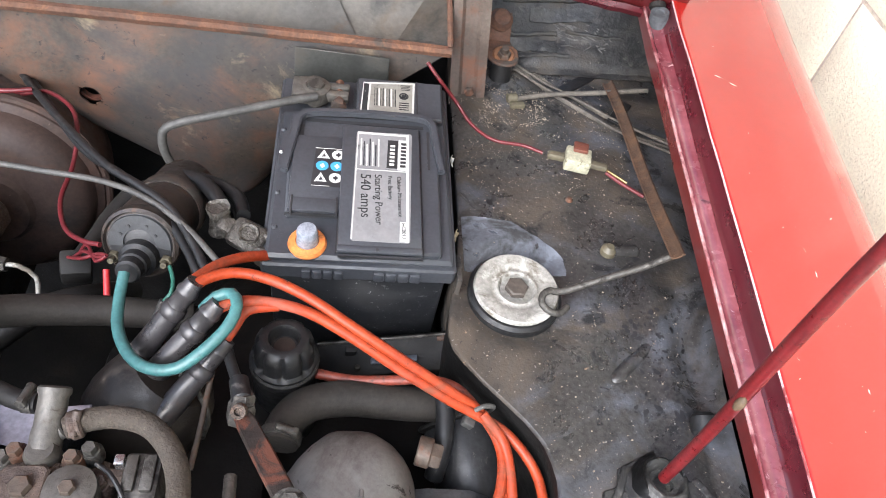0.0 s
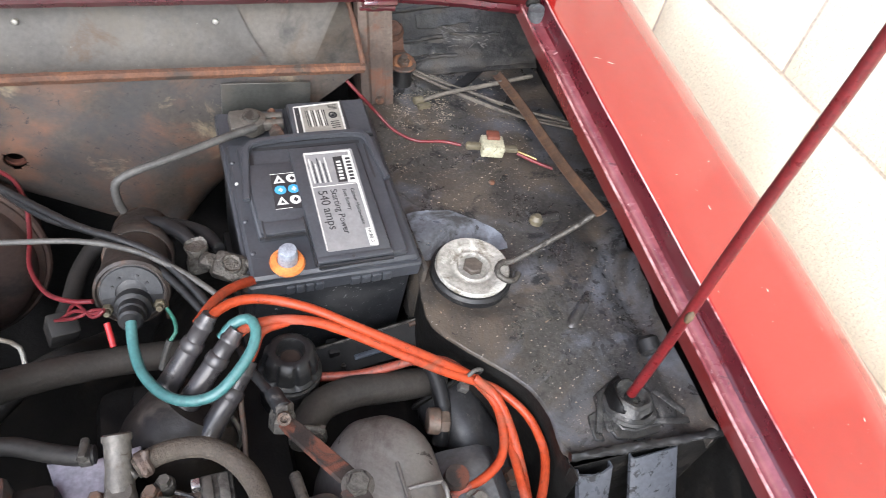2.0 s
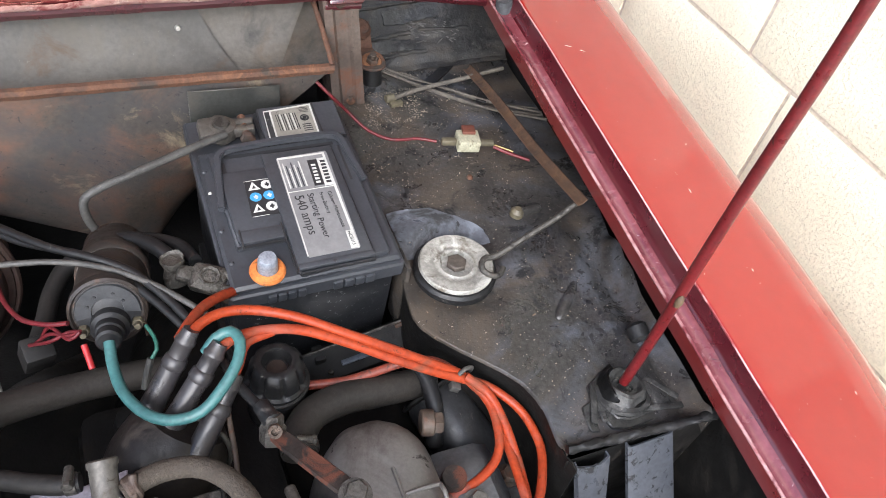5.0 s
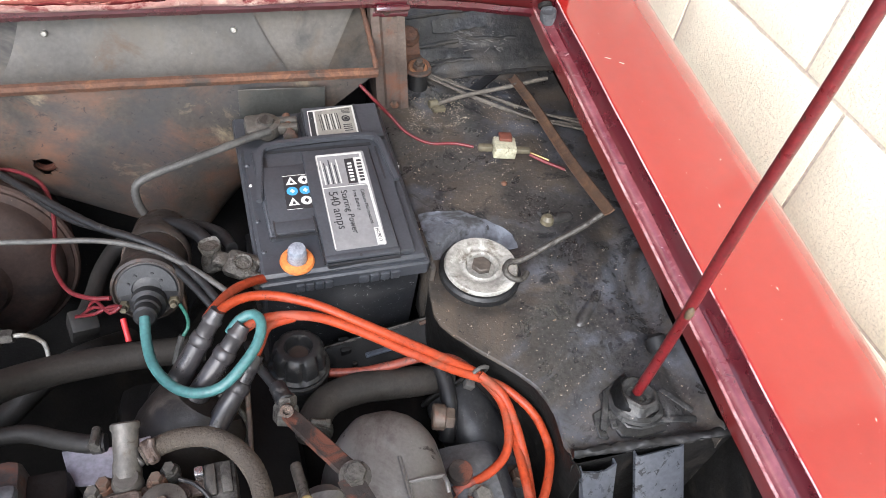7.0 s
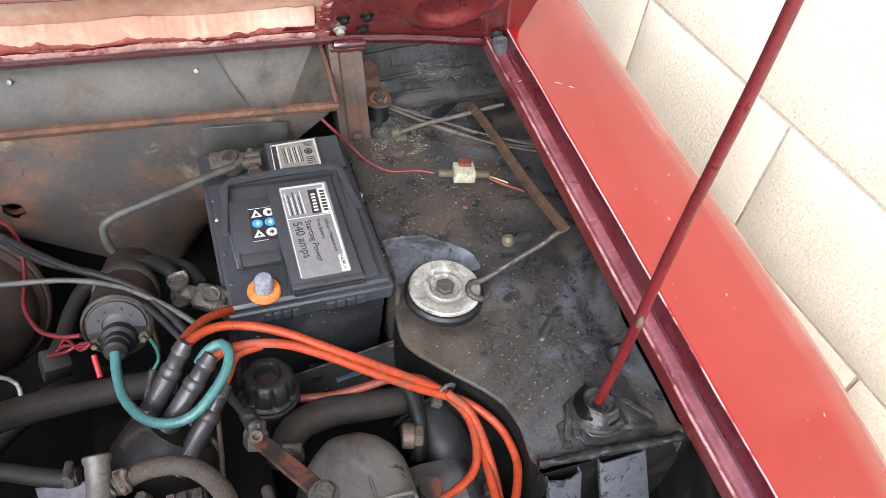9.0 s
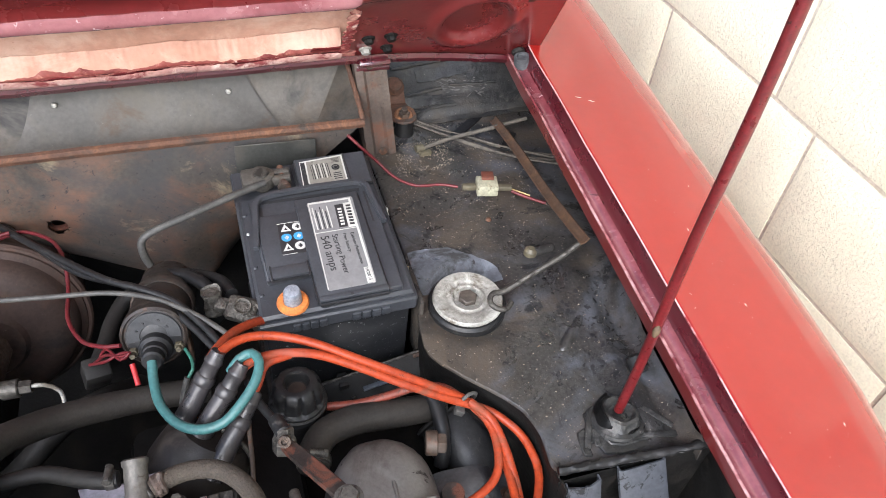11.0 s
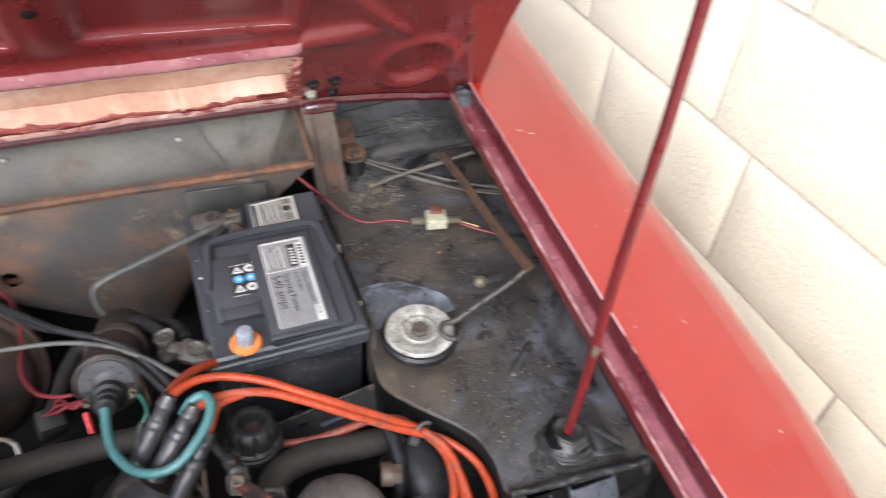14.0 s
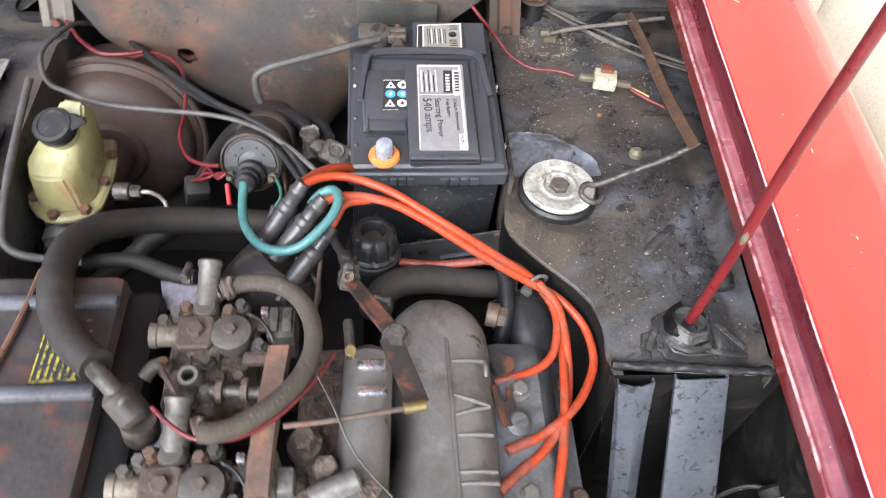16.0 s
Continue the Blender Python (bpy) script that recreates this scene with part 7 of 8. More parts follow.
part("reservoir_cap", turned([(0.0200, 0), (0.0208, 0.12), (0.0208, 0.80), (0.0192, 0.97), (0.0150, 1.0), (0.0140, 0.94)], tilt @ Vector((0, 0, 0.002)), tilt @ Vector((0, 0, 0.017)), 40), "cable_black", master, "black screw cap with a side lug")
part("cap_lug", plate([(0.008, -0.012), (0.022, -0.006), (0.034, 0.000), (0.035, 0.006), (0.022, 0.012), (0.006, 0.014)], 0.009, 0.0155, 0.0025, None, tilt), "cable_black", master)
for x, y in ((-0.343, 0.022), (-0.3165, -0.004), (-0.285, 0.003), (-0.2735, 0.045), (-0.275, 0.088)):
    part("flange_bolt", hexhead((x, y, 0.7905), (x, y - 0.001, 0.7975), 0.0062), "rust", master, "rusty flange bolt")
bm = plate([(-0.3515, 0.0200), (-0.345, 0.010), (-0.338, 0.001), (-0.325, -0.008), (-0.312, -0.0105), (-0.296, -0.008), (-0.281, -0.002), (-0.271, 0.012), (-0.267, 0.045), (-0.269, 0.080), (-0.277, 0.118), (-0.322, 0.120), (-0.344, 0.080), (-0.349, 0.034)], 0.782, 0.7915, 0.003)
part("flange", bm, "reservoir", master, "yellowed stained tank flange")
part("outlet", rod((-0.284, -0.004, 0.762), (-0.262, -0.001, 0.764), 0.0105), "chrome", master, "bright outlet union")
part("outlet_nut", hexhead((-0.264, -0.001, 0.764), (-0.250, 0.001, 0.765), 0.0115), "alloy", master)

# ---- left side of the bay ----
part("left_inner_wing", sheet([[(x, y, 0.842 + 0.05 * max(0, -0.40 - x) + 0.02 * y - 0.024 * max(0.0, min(1.0, (y - 0.235) / 0.03)) + 0.001 * noise.noise(Vector((x * 20, y * 20, 0)))) for x in np.linspace(-0.80, -0.352, 14)] + [(-0.350, y, 0.836), (-0.348, y, 0.5)] for y in np.linspace(-0.12, 0.372, 24)], 0.002), "bay_black", car, "black painted left inner wing")
part("data_plate", block((-0.455, 0.10, 0.8520), (-0.392, 0.185, 0.8535), 0.0006), "pale_plate", car, "worn pale metal plate with unreadable lines")
bm = block((-0.47, -0.055, 0.846), (-0.366, 0.075, 0.861), 0.004)
part("cover_plate", bm, "pale_blue", car, "grey-blue painted plate")
# far ledge at the left rear corner
bm = block((-0.62, 0.315, 0.78), (-0.40, 0.37, 0.826), 0.006)
turned([(0.036, 0), (0.037, 0.5), (0.031, 0.7), (0.030, 0.2), (0.02, 0.2)], (-0.405, 0.335, 0.824), (-0.405, 0.335, 0.834), 32, bm)
part("left_ledge", bm, "tar", car)

# ---- air filter housing ----
air = thing("air_filter_box", "black and rust-patched air filter housing with a worn yellow label", "air filter")
bm = block((-0.46, -0.72, 0.70), (-0.187, -0.150, 0.882), 0.010)
part("housing", bm, "airbox", air, "black steel housing with red rust patches")
bm = block((-0.212, -0.72, 0.68), (-0.158, -0.158, 0.868), 0.009)
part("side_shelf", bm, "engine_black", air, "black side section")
part("ridge", block((-0.262, -0.272, 0.878), (-0.188, -0.260, 0.889), 0.004), "alloy_blue", air, "grey raised ridge")
# back ridge: its bluish glint is put into the colour
part("ridge", block((-0.32, -0.187, 0.876), (-0.188, -0.174, 0.888), 0.005), "alloy_blue", air, "raised ridge, grey-blue for the glint along it")
bm = tube([(-0.259, -0.148, 0.884), (-0.262, -0.20, 0.886), (-0.272, -0.26, 0.886), (-0.285, -0.33, 0.886)], 0.0028, 8)
part("seam", bm, "rust", air, "rusty folded seam")
part("warning_label", plate([(-0.2418, -0.2565), (-0.2055, -0.2550), (-0.2055, -0.1980), (-0.2412, -0.2010)], 0.8822, 0.8828, 0), "ink", air, "black and yellow worn label", smooth=False)
for k in range(6):
    x = -0.2365 + 0.0052 * k
    part("label_bar", plate([(x, -0.2535), (x + 0.0024, -0.2535), (x + 0.0024 + 0.0010 * k, -0.2050 - 0.002 * (k % 3)), (x + 0.0010 * k, -0.2050 - 0.002 * (k % 3))], 0.8828, 0.8832, 0), "yellow", air, smooth=False)
for pts in ([(-0.2412, -0.2560), (-0.2060, -0.2545), (-0.2060, -0.2530), (-0.2412, -0.2545)], [(-0.2412, -0.2560), (-0.2398, -0.2560), (-0.2394, -0.2015), (-0.2408, -0.2015)], [(-0.2408, -0.2030), (-0.2065, -0.2000), (-0.2065, -0.1986), (-0.2408, -0.2015)]):
    part("label_bar", plate(pts, 0.8828, 0.8832, 0), "yellow", air, smooth=False)
elbow = thing("hose_elbow", "dark metal elbow joining the hose to the carburettor", "elbow")
part("elbow", rod((-0.166, -0.278, 0.909), (-0.148, -0.296, 0.893), 0.0128, 0.35, 22), "dist_brown", elbow)
part("collar", turned([(0.0125, 0), (0.0140, 0.2), (0.0138, 0.8), (0.0125, 1)], (-0.150, -0.298, 0.872), (-0.149, -0.295, 0.892), 26), "dist_brown", elbow, "brown stained collar")

# ---- carburettors ----
carb = thing("carburettor", "grimy metal carburettor crusted with oil and dust", "carburettor", group="carburettors")


def cpart(name, bm, mat="carb_metal", label=""):
    part(name, bm, mat, carb, label)


bm = block((-0.146, -0.268, 0.800), (-0.074, -0.184, 0.866), 0.008)
block((-0.139, -0.285, 0.84), (-0.098, -0.190, 0.877), 0.007, bm)
block((-0.104, -0.262, 0.84), (-0.080, -0.228, 0.872), 0.006, bm)
for x, y, z, r in ((-0.128, -0.238, 0.874, 0.010), (-0.100, -0.252, 0.872, 0.009), (-0.134, -0.268, 0.872, 0.010), (-0.084, -0.240, 0.868, 0.009), (-0.112, -0.288, 0.866, 0.009), (-0.138, -0.200, 0.870, 0.008)):
    turned([(r, 0), (r, 0.7), (0.7 * r, 1)], (x, y, z - 0.03), (x, y, z + 0.004), 16, bm)
for v in bm.verts:
    v.co += 0.0012 * noise.noise_vector(v.co * 70)
cpart("casting", bm, label="oily cast body with lugs")
bm = plate([(-0.136, -0.224), (-0.133, -0.228), (-0.110, -0.228), (-0.107, -0.224), (-0.1065, -0.200), (-0.110, -0.1965), (-0.133, -0.197), (-0.1365, -0.201)], 0.872, 0.8835, 0.0016)
for v in bm.verts:
    v.co += 0.0008 * noise.noise_vector(v.co * 90)
cpart("float_cover", bm, "carb_brown", "rust-brown square float cover")
cpart("cover_screw", hexhead((-0.1205, -0.212, 0.882), (-0.1205, -0.212, 0.8885), 0.0072), "rusty_steel", "brown rusty hexagon screw")
cpart("diaphragm_cover", turned([(0.0165, 0), (0.0175, 0.4), (0.0168, 0.9), (0.012, 1)], (-0.0925, -0.2135, 0.866), (-0.0925, -0.2133, 0.8845), 30), "dirty_pale", "dull grey round cover")
cpart("cover_nut", hexhead((-0.0925, -0.2133, 0.884), (-0.0925, -0.2133, 0.889), 0.0052), "rusty_steel", "brown rusty nut")
cpart("fuel_union", turned([(0.0104, 0), (0.0102, 0.25), (0.0094, 0.34), (0.0094, 0.84), (0.0106, 0.88), (0.0106, 0.97), (0.0090, 1.0)], (-0.1165, -0.1830, 0.876), (-0.1146, -0.1473, 0.895), 22), "dirty_pale", "grey upright fuel union")
cpart("union_boss", turned([(0.0108, 0), (0.0110, 0.7), (0.0085, 1)], (-0.1165, -0.1873, 0.868), (-0.1165, -0.1873, 0.8845), 24), "dirty_pale")
cpart("union_nipple", rod((-0.1130, -0.1760, 0.879), (-0.1060, -0.1718, 0.8815), 0.0058, 0.2, 14), "dirty_pale")
cpart("jet_tube", turned([(0.0082, 0), (0.0082, 0.9), (0.0078, 1), (0.0050, 1), (0.0048, 0.4)], (-0.116, -0.2575, 0.874), (-0.117, -0.2616, 0.899), 22), "dirty_pale", "open pale jet tube")
cpart("inlet_stub", turned([(0.0095, 0), (0.0098, 0.7), (0.0108, 0.75), (0.0108, 1), (0.0075, 1), (0.007, 0.7)], (-0.138, -0.207, 0.868), (-0.161, -0.2075, 0.870), 20), "scrap_metal", "stained beige inlet stub")
cpart("elbow_stub", tube([(-0.140, -0.240, 0.880), (-0.149, -0.244, 0.882), (-0.156, -0.252, 0.878)], 0.0058, 14), "dirty_pale")
cpart("choke_rod", rod((-0.106, -0.2662, 0.882), (-0.061, -0.2700, 0.882), 0.0052, 0.2, 16), "dirty_zinc")
for x in (-0.0945, -0.0750):
    cpart("choke_nut", turned([(0.0055, 0), (0.0098, 0.1), (0.0098, 0.9), (0.0055, 1)], (x - 0.003, -0.2668, 0.882), (x + 0.003, -0.2672, 0.882), 14), "carb_brown", "rusty disc on the rod")
for x, y, z, mat in ((-0.1492, -0.1988, 0.880, "dirty_pale"), (-0.1399, -0.1910, 0.881, "dirty_pale"), (-0.1324, -0.1865, 0.882, "rusty_steel"), (-0.0966, -0.1910, 0.882, "rusty_steel"), (-0.0872, -0.1850, 0.881, "dirty_zinc"), (-0.1087, -0.2410, 0.884, "dirty_zinc"), (-0.1416, -0.2416, 0.884, "rusty_steel"), (-0.0690, -0.2241, 0.880, "dirty_zinc"), (-0.1058, -0.2678, 0.884, "dirty_pale"), (-0.1150, -0.2780, 0.878, "carb_brown"), (-0.1257, -0.2776, 0.879, "carb_brown"), (-0.0780, -0.2050, 0.874, "carb_brown"), (-0.0830, -0.2520, 0.876, "carb_brown")):
    bm = hexhead((x, y, z - 0.006), (x, y, z + 0.003), 0.0050)
    turned([(0.0075, 0), (0.0078, 0.6), (0.006, 1)], (x, y, z - 0.014), (x, y, z - 0.003), 14, bm)
    cpart("screw", bm, mat)
bm = block((-0.064, -0.218, 0.842), (-0.040, -0.186, 0.879), 0.003)
block((-0.0625, -0.2135, 0.877), (-0.0545, -0.1890, 0.8825), 0.0015, bm)
block((-0.0510, -0.2135, 0.877), (-0.0430, -0.1890, 0.8825), 0.0015, bm)
cpart("switch_block", bm, "dirty_zinc", "grey ribbed switch block")
cpart("switch_tag", block((-0.0695, -0.1970, 0.874), (-0.0630, -0.1895, 0.884), 0.0012), "chrome", "bright metal tag")
cpart("switch_lead", tube([(-0.080, -0.196, 0.882), (-0.070, -0.203, 0.885), (-0.062, -0.213, 0.884), (-0.057, -0.222, 0.880)], 0.0016, 8), "cable_black", "thin black lead")
cpart("bracket", block((-0.088, -0.206, 0.866), (-0.040, -0.194, 0.872), 0.002), "carb_brown")
cpart("lever", block((-0.082, -0.240, 0.868), (-0.060, -0.228, 0.876), 0.003, m=pose(0, 0, 0, 0, 0, 0)), "carb_brown", "oily lever plate")
cpart("link_arm", tube([(-0.1413, -0.2478, 0.892), (-0.1336, -0.2619, 0.898), (-0.1198, -0.2832, 0.897), (-0.1148, -0.2963, 0.892)], 0.0024, 8), "carb_brown", "thin bent link arm")
cpart("hose_collar", turned([(0.0085, 0), (0.0100, 0.2), (0.0100, 0.8), (0.0085, 1)], (-0.1035, -0.1708, 0.8822), (-0.0955, -0.1675, 0.8826), 18), "carb_brown", "rusty hose clip")
cpart("clip_screw", rod((-0.0985, -0.1790, 0.884), (-0.0970, -0.1640, 0.893), 0.0030, 0.2, 10), "carb_brown")
cpart("flange", block((-0.152, -0.275, 0.790), (-0.066, -0.172, 0.802), 0.004), "engine_black")
cpart("heat_shield", plate([(-0.169, -0.137), (-0.138, -0.142), (-0.103, -0.138), (-0.106, -0.156), (-0.129, -0.176), (-0.161, -0.168)], 0.850, 0.852, 0.0008), "lilac", "pale grey-lilac thin plate")
copy_thing(carb, pose(-0.006, -0.1315, 0.004))
wire("red_wire", "thin red wire trailing across the carburettors", "wire", [(-0.137, -0.291, 0.905), (-0.122, -0.305, 0.905), (-0.105, -0.316, 0.905), (-0.084, -0.319, 0.905), (-0.066, -0.312, 0.900), (-0.043, -0.294, 0.895), (-0.019, -0.263, 0.890), (-0.007, -0.235, 0.880)], 0.0018, "wire_red", "red wires")
wire("steel_wire", "loose pale steel wire over the inlet manifold", "wire", [(-0.018, -0.266, 0.900), (-0.005, -0.293, 0.900), (0.004, -0.314, 0.895), (0.016, -0.330, 0.880), (0.039, -0.350, 0.860)], 0.0009, "dirty_zinc")
strap = bmesh.new()
pts = [(-0.0500, -0.234, 0.893), (-0.0535, -0.273, 0.893), (-0.057, -0.319, 0.893), (-0.0575, -0.357, 0.893)]
rows = []
for k, q in enumerate(smooth_path(pts, 0.012)):
    rows.append([q + Vector((-0.0098, 0, -0.006)), q + Vector((-0.0088, 0, 0)), q + Vector((0.0080, 0, 0.0008)), q + Vector((0.0098, 0, -0.006))])
tagged(obj("stay_bracket", sheet(rows, 0.002, strap), "stay_rust"), "brown rusty flat steel stay beside the carburettors", "bracket")
tagged(obj("throttle_rod", tube([(-0.042, -0.305, 0.895), (-0.009, -0.302, 0.895), (0.025, -0.297, 0.894), (0.064, -0.291, 0.893)], 0.0024, 10), "rusty_steel"), "thin brown throttle rod", "rod")
tagged(obj("rod_end", rod((0.048, -0.2935, 0.8935), (0.066, -0.2905, 0.893), 0.0048), "brass"), "brass end of the throttle rod", "rod end")

# ---- throttle linkage ----
link = thing("throttle_linkage", "rusty throttle linkage arm with bright nut and bolts", "linkage")
a, b = Vector((0.004, -0.150, 0.868)), Vector((0.046, -0.226, 0.886))
d = (b - a).normalized()
s = d.cross(Vector((0, 0, 1))).normalized()
bm = sheet([[a.lerp(b, f) - s * w, a.lerp(b, f) - s * w * 0.8 + Vector((0, 0, 0.003)), a.lerp(b, f) + s * w * 0.8 + Vector((0, 0, 0.003)), a.lerp(b, f) + s * w] for f, w in ((0, 0.006), (0.15, 0.0075), (0.5, 0.008), (0.85, 0.008), (1, 0.006))], 0.003)
part("arm", bm, "dark_rust", link, "rust-patched dark flat arm")
bm = sheet([[Vector((0.040, -0.226, 0.889)).lerp(Vector((0.060, -0.285, 0.886)), f) + Vector((w, 0.3 * w, 0)) for w in (-0.0088, -0.007, 0.007, 0.0088)] for f in (0, 0.3, 0.6, 1)], 0.003)
part("arm", bm, "dark_rust", link, "dark worn lower arm")
part("bolt", hexhead((0.045, -0.2265, 0.887), (0.045, -0.2275, 0.899), 0.0088), "dirty_zinc", link, "dull grey hexagon bolt")
part("washer", turned([(0.0125, 0), (0.0125, 1)], (0.045, -0.2262, 0.8865), (0.045, -0.2265, 0.889), 22), "dirty_zinc", link)
bm = hexhead((0.003, -0.152, 0.858), (0.005, -0.145, 0.872), 0.0105)
hexhead((0.0045, -0.146, 0.870), (0.006, -0.140, 0.878), 0.0088, bm)
part("nut", bm, "dirty_zinc", link, "dull grey lock nuts")
part("adjuster", rod((0.0, -0.126, 0.872), (0.005, -0.146, 0.876), 0.0072, 0.2), "cable_black", link, "black cable adjuster")
part("stud_end", turned([(0.0055, 0), (0.0055, 1), (0.003, 1), (0.003, 0.5)], (0.005, -0.153, 0.876), (0.004, -0.157, 0.881), 14), "carb_metal", link)
part("brass_stud", rod((0.007, -0.234, 0.875), (0.007, -0.237, 0.888), 0.0048), "brass", link, "brass stud")
part("ball_rod", tube([(0.004, -0.20, 0.872), (0.006, -0.225, 0.878), (0.007, -0.236, 0.880)], 0.0045, 10), "dirty_zinc", link)
wire("throttle_cable", "thin dark cable down to the throttle linkage", "cable", [(-0.018, -0.070, 0.858), (-0.012, -0.098, 0.864), (-0.004, -0.120, 0.870), (0.0, -0.130, 0.873)], 0.0042, "cable_black", "cables")
wire("throttle_cable", "thin dark link rod beside the linkage", "cable", [(-0.020, -0.085, 0.855), (-0.024, -0.115, 0.850), (-0.026, -0.15, 0.845), (-0.030, -0.18, 0.835)], 0.0022, "rusty_steel", "cables")

# ---- inlet manifold cover ----
inlet = thing("inlet_manifold", "dull grey cast alloy inlet manifold with raised marks", "inlet manifold")


def loft_casting():
    rows = []
    for k in range(54):
        f = k / 53
        y = -0.127 - 0.47 * f
        open_ = min(1.0, math.sqrt(max(0.0, 1 - (1 - min(1, f / 0.11)) ** 2)))
        cx = 0.084 + 0.002 * math.sin(6 * f) - 0.01 * f
        hw = 0.057 * max(open_, 0.02)
        left = 1 - 0.30 * math.exp(-(((f - 0.31) / 0.085) ** 2)) - 0.10 * math.exp(-(((f - 0.02) / 0.05) ** 2))
        top = 0.775 + 0.052 * max(open_, 0.0) ** 0.7
        row = []
        for j in range(29):
            a = math.pi * j / 28
            c, s = math.cos(a), math.sin(a)
            x = cx - hw * (left if c > 0 else 1.0) * math.copysign(abs(c) ** 0.62, c)
            z = 0.745 + (top - 0.745) * abs(s) ** (0.62 if c < 0.15 else 0.95) + 0.0012 * noise.noise(Vector((x * 25, y * 25, 1)))
            row.append((x, y, z))
        row = [(row[0][0], y, 0.66)] + row + [(row[-1][0], y, 0.66)]
        rows.append(row)
    return sheet(rows)


part("casting", loft_casting(), "cast_alloy", inlet, "grey cast alloy cover with oily stains")
part("rib", block((0.092, -0.50, 0.822), (0.0955, -0.19, 0.8285), 0.0015), "cast_alloy", inlet)
for k, strokes in enumerate((((-1, -1, 1, -0.2), (1, -0.2, -0.6, 0.5)), ((-1, -0.8, 1, -0.8), (-1, -0.8, -1, 0.3), (1, -0.8, 1, 0.3)), ((-1, -0.8, 1, 0.0), (1, 0.0, -1, 0.6)), ((-1, -0.5, 1, -0.5),), ((-1, -0.6, 1, -0.6), (-1, 0.1, 1, 0.1)), ((-1, -0.5, 1, -0.5),))):
    if k == 0:
        continue
    y = -0.192 - 0.034 * k
    bm = bmesh.new()
    for x0, y0, x1, y1 in strokes:
        tube([(0.112 + 0.016 * x0, y - 0.014 * y0, 0.8250 - 0.0035 * (x0 > 0)), (0.112 + 0.008 * (x0 + x1), y - 0.007 * (y0 + y1), 0.8255), (0.112 + 0.016 * x1, y - 0.014 * y1, 0.8255 - 0.0035 * (x1 > 0))], 0.0021, 8, bm)
    part("raised_mark", bm, "cast_alloy", inlet, "raised cast bars")
bm = rod((0.140, -0.1465, 0.799), (0.152, -0.150, 0.799), 0.0125, 0.1, 24)
hexhead((0.151, -0.150, 0.799), (0.160, -0.1525, 0.799), 0.0108, bm)
part("blanking_bolt", bm, "rusty_steel", inlet, "brown rusty blanking bolt")
# tubular runner beside it
runner = thing("inlet_runner", "grey cast runner tube with bright machined patches", "inlet runner")
part("tube", rod((0.022, -0.212, 0.842), (0.0, -0.60, 0.842), 0.0215, 0.45, 26), "cast_alloy", runner)
for y in (-0.238, -0.262):
    part("machined_pad", block((0.012, y - 0.0045, 0.856), (0.036, y + 0.0045, 0.8665), 0.002), "chrome", runner, "bright machined pad")
for x, y in ((-0.012, -0.325), (0.022, -0.345), (-0.030, -0.30), (-0.025, -0.352)):
    bm = hexhead((x, y, 0.850), (x, y, 0.866), 0.0105)
    turned([(0.015, 0), (0.014, 1)], (x, y, 0.842), (x, y, 0.852), 20, bm)
    part("stud_nut", bm, "carb_metal", runner)
part("stub_pipe", rod((-0.022, -0.352, 0.868), (0.014, -0.338, 0.872), 0.0095, 0.2), "alloy", runner)
part("pad_block", block((-0.050, -0.348, 0.86), (-0.034, -0.328, 0.876), 0.003), "alloy", runner, "pale metal block")
bm = block((-0.04, -0.62, 0.76), (0.03, -0.20, 0.835), 0.012)
part("base_casting", bm, "carb_metal", runner)

# ---- rocker cover ----
rocker = thing("rocker_cover", "blue-grey painted rocker cover with flange bolts", "rocker cover")
rows = []
for k in range(40):
    f = k / 39
    y = -0.172 - 0.45 * f
    r = min(1.0, f / 0.05)
    rows.append([(0.120, y, 0.66), (0.122, y, 0.775 + 0.008 * r), (0.150, y, 0.782 + 0.010 * r), (0.186 - 0.012 * f, y, 0.778 + 0.010 * r), (0.204 - 0.012 * f, y, 0.764 + 0.006 * r), (0.212 - 0.012 * f, y, 0.742), (0.226 - 0.012 * f, y, 0.738), (0.227 - 0.012 * f, y, 0.726), (0.20, y, 0.66)])
bm = sheet(rows)
bm.faces.new([bm.verts[i] for i in range(9)]) if bm.verts.ensure_lookup_table() is None else None
part("cover", bm, "alloy_blue", rocker, "smooth blue-grey cover")
for x, y, z in ((0.220, -0.200, 0.740), (0.214, -0.318, 0.740), (0.162, -0.230, 0.791), (0.158, -0.330, 0.791)):
    bm = hexhead((x, y, z), (x + 0.002, y, z + 0.008), 0.0085)
    turned([(0.012, 0), (0.012, 1)], (x, y, z - 0.001), (x, y, z + 0.002), 20, bm)
    part("flange_bolt", bm, "alloy" if x < 0.2 else "rusty_steel", rocker)
bm = plate([(-0.009, -0.03), (0.009, -0.03), (0.010, 0.006), (0.006, 0.010), (0.0035, 0.004), (0.003, -0.004), (-0.001, -0.006), (-0.0035, -0.002), (-0.003, 0.008), (-0.006, 0.014), (-0.010, 0.009)], -0.0015, 0.0015, 0.0006, None, pose(0.146, -0.238, 0.797, 0, 10, 8))
turned([(0.012, 0), (0.011, 1)], (0.150, -0.205, 0.792), (0.150, -0.205, 0.800), 18, bm)
part("lifting_bracket", bm, "dark_rust", rocker, "dark rusty forked bracket")
bm = turned([(0.0125, 0), (0.0130, 0.4), (0.009, 0.8), (0.008, 1)], (0.158, -0.262, 0.791), (0.159, -0.263, 0.798), 20)
part("ring_plug", bm, "alloy_blue", rocker)
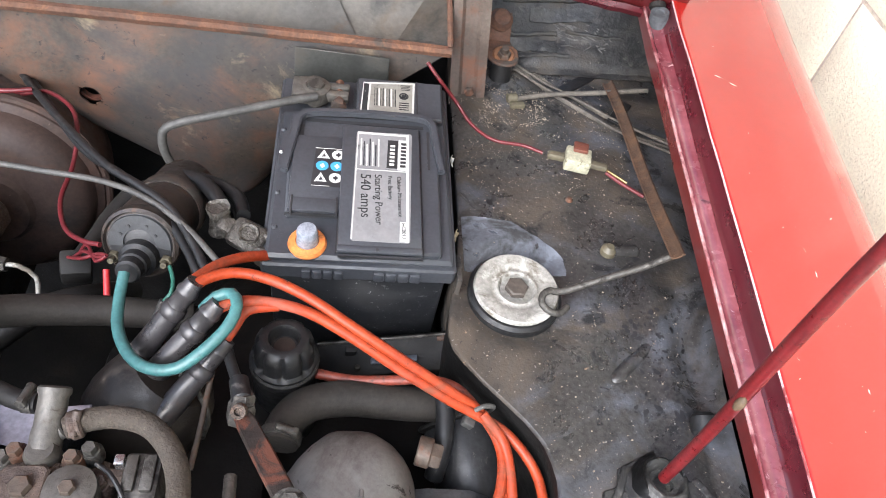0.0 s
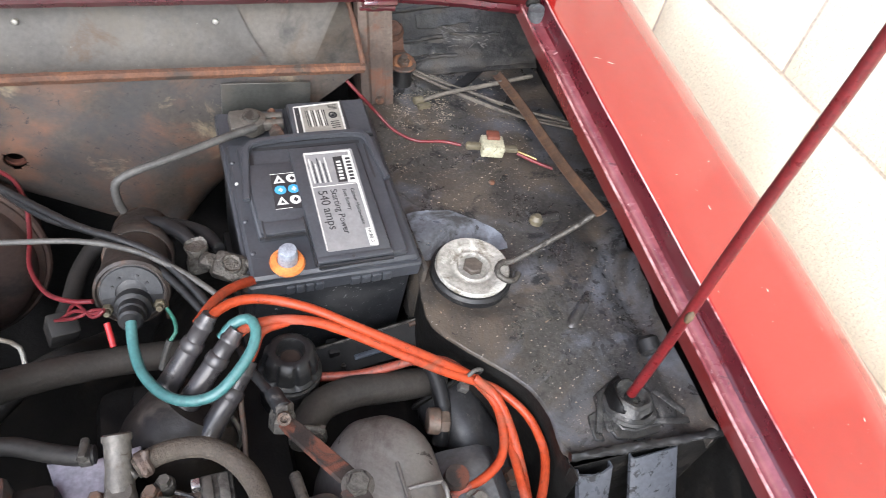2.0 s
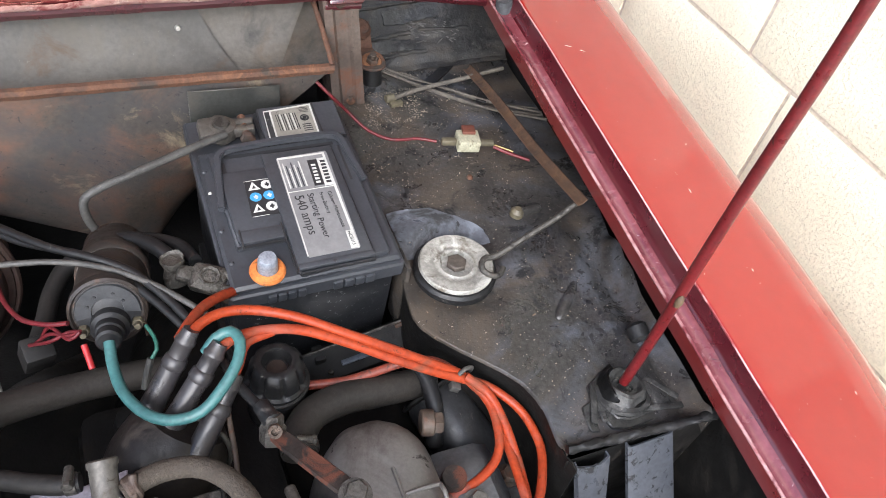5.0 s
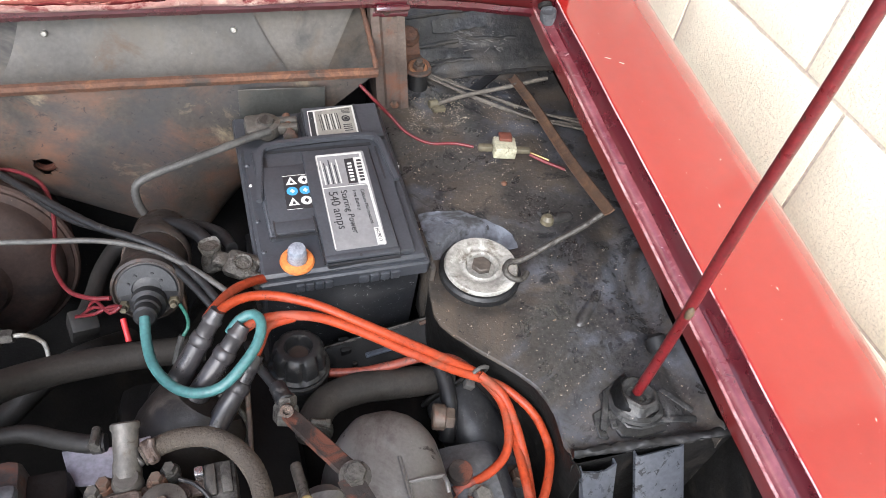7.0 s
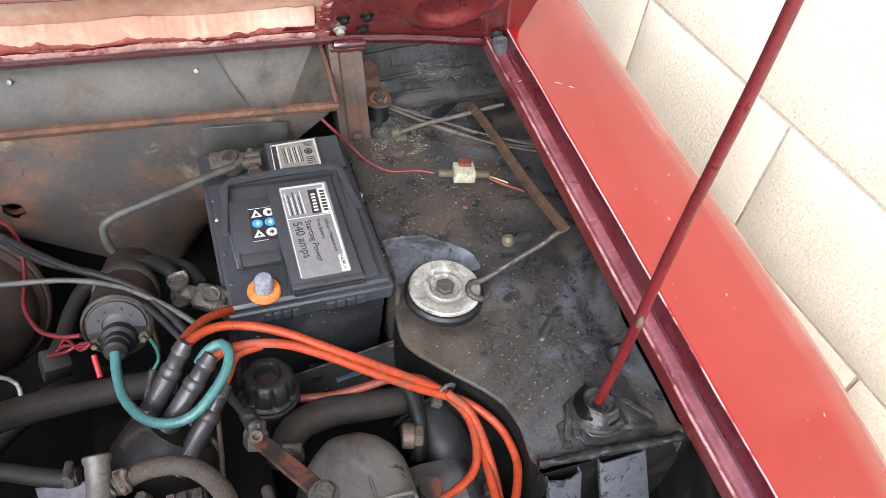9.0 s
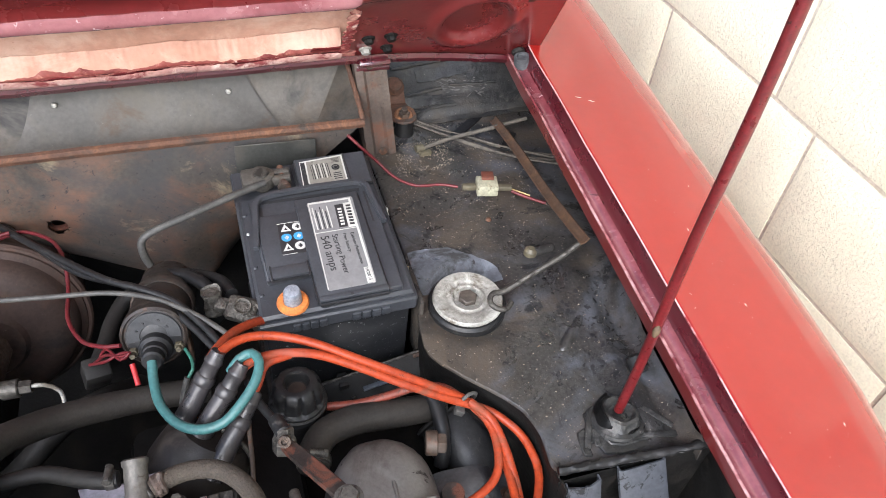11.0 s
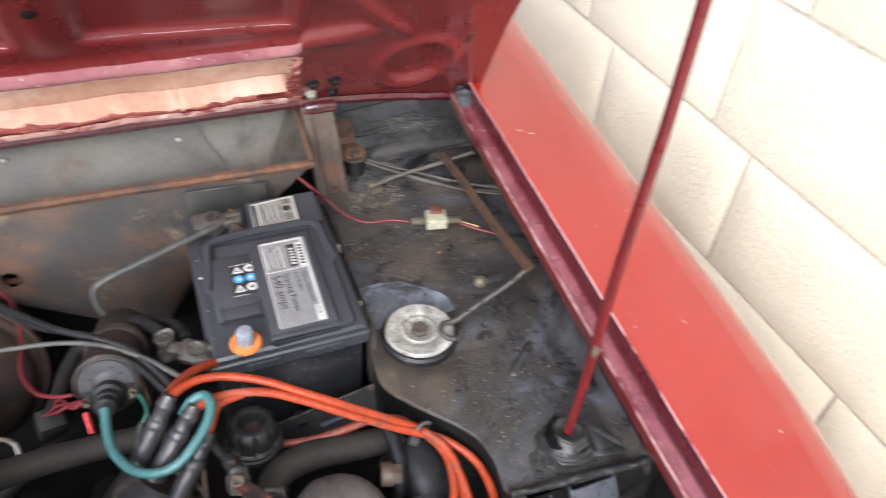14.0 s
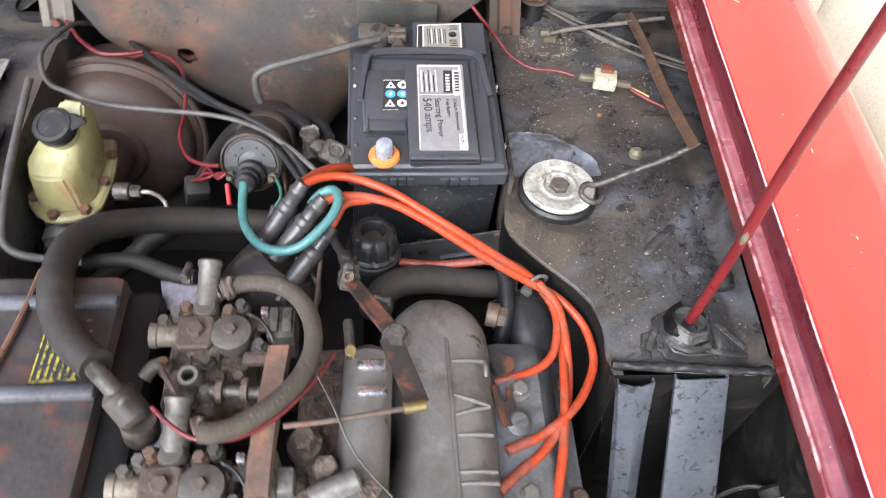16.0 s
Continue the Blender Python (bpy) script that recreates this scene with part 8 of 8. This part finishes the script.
# end of the chassis rail behind the leads
rail = thing("chassis_rail", "dark grey rounded rail end with a beaded rim", "chassis rail")
part("rail", turned([(0.030, 0), (0.034, 0.1), (0.034, 0.9), (0.03, 1)], (0.186, -0.088, 0.735), (0.214, -0.185, 0.700), 30), "coil_grey", rail)
part("rim", turned([(0.033, 0), (0.0365, 0.3), (0.0365, 0.7), (0.033, 1)], (0.1845, -0.084, 0.7365), (0.1865, -0.090, 0.7345), 40), "rubber", rail, "beaded black rim")
hose("breather_hose", "thin black hose end beside the manifold", [(0.165, -0.085, 0.79), (0.168, -0.105, 0.785), (0.166, -0.130, 0.775), (0.160, -0.15, 0.75)], 0.0085, "cable_black")

# ---- engine block and bay floor, near-black to paint the deep shade below everything ----
engine = thing("engine_block", "oily engine block deep in the bay, near-black for the shade", "engine")
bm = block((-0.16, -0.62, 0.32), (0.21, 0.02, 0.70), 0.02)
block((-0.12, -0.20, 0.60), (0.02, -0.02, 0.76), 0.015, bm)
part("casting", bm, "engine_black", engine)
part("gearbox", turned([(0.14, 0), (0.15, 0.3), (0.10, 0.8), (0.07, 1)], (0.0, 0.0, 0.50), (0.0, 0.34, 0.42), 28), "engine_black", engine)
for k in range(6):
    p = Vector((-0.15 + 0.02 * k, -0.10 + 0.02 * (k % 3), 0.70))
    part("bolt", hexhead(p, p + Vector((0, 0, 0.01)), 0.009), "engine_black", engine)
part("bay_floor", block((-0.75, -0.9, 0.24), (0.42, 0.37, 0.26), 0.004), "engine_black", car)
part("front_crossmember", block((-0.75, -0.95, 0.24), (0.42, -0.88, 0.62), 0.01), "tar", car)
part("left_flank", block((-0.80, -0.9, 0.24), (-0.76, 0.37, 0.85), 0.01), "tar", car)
# lamp shell seen below the gutter
lamp = thing("headlamp_shell", "dull metal back of a headlamp below the wing", "headlamp")
part("shell", turned([(0.02, 0), (0.040, 0.3), (0.052, 0.7), (0.055, 1)], (0.425, -0.318, 0.715), (0.452, -0.45, 0.69), 30), "zinc", lamp)
part("bulb_holder", rod((0.423, -0.305, 0.717), (0.427, -0.328, 0.713), 0.016, 0.2), "rubber", lamp)
hose("lamp_wire", "thin black wire to the headlamp", [(0.424, -0.31, 0.717), (0.40, -0.30, 0.70), (0.37, -0.305, 0.66), (0.35, -0.33, 0.62)], 0.003, "cable_black", "cables", 8)

lay_wall()
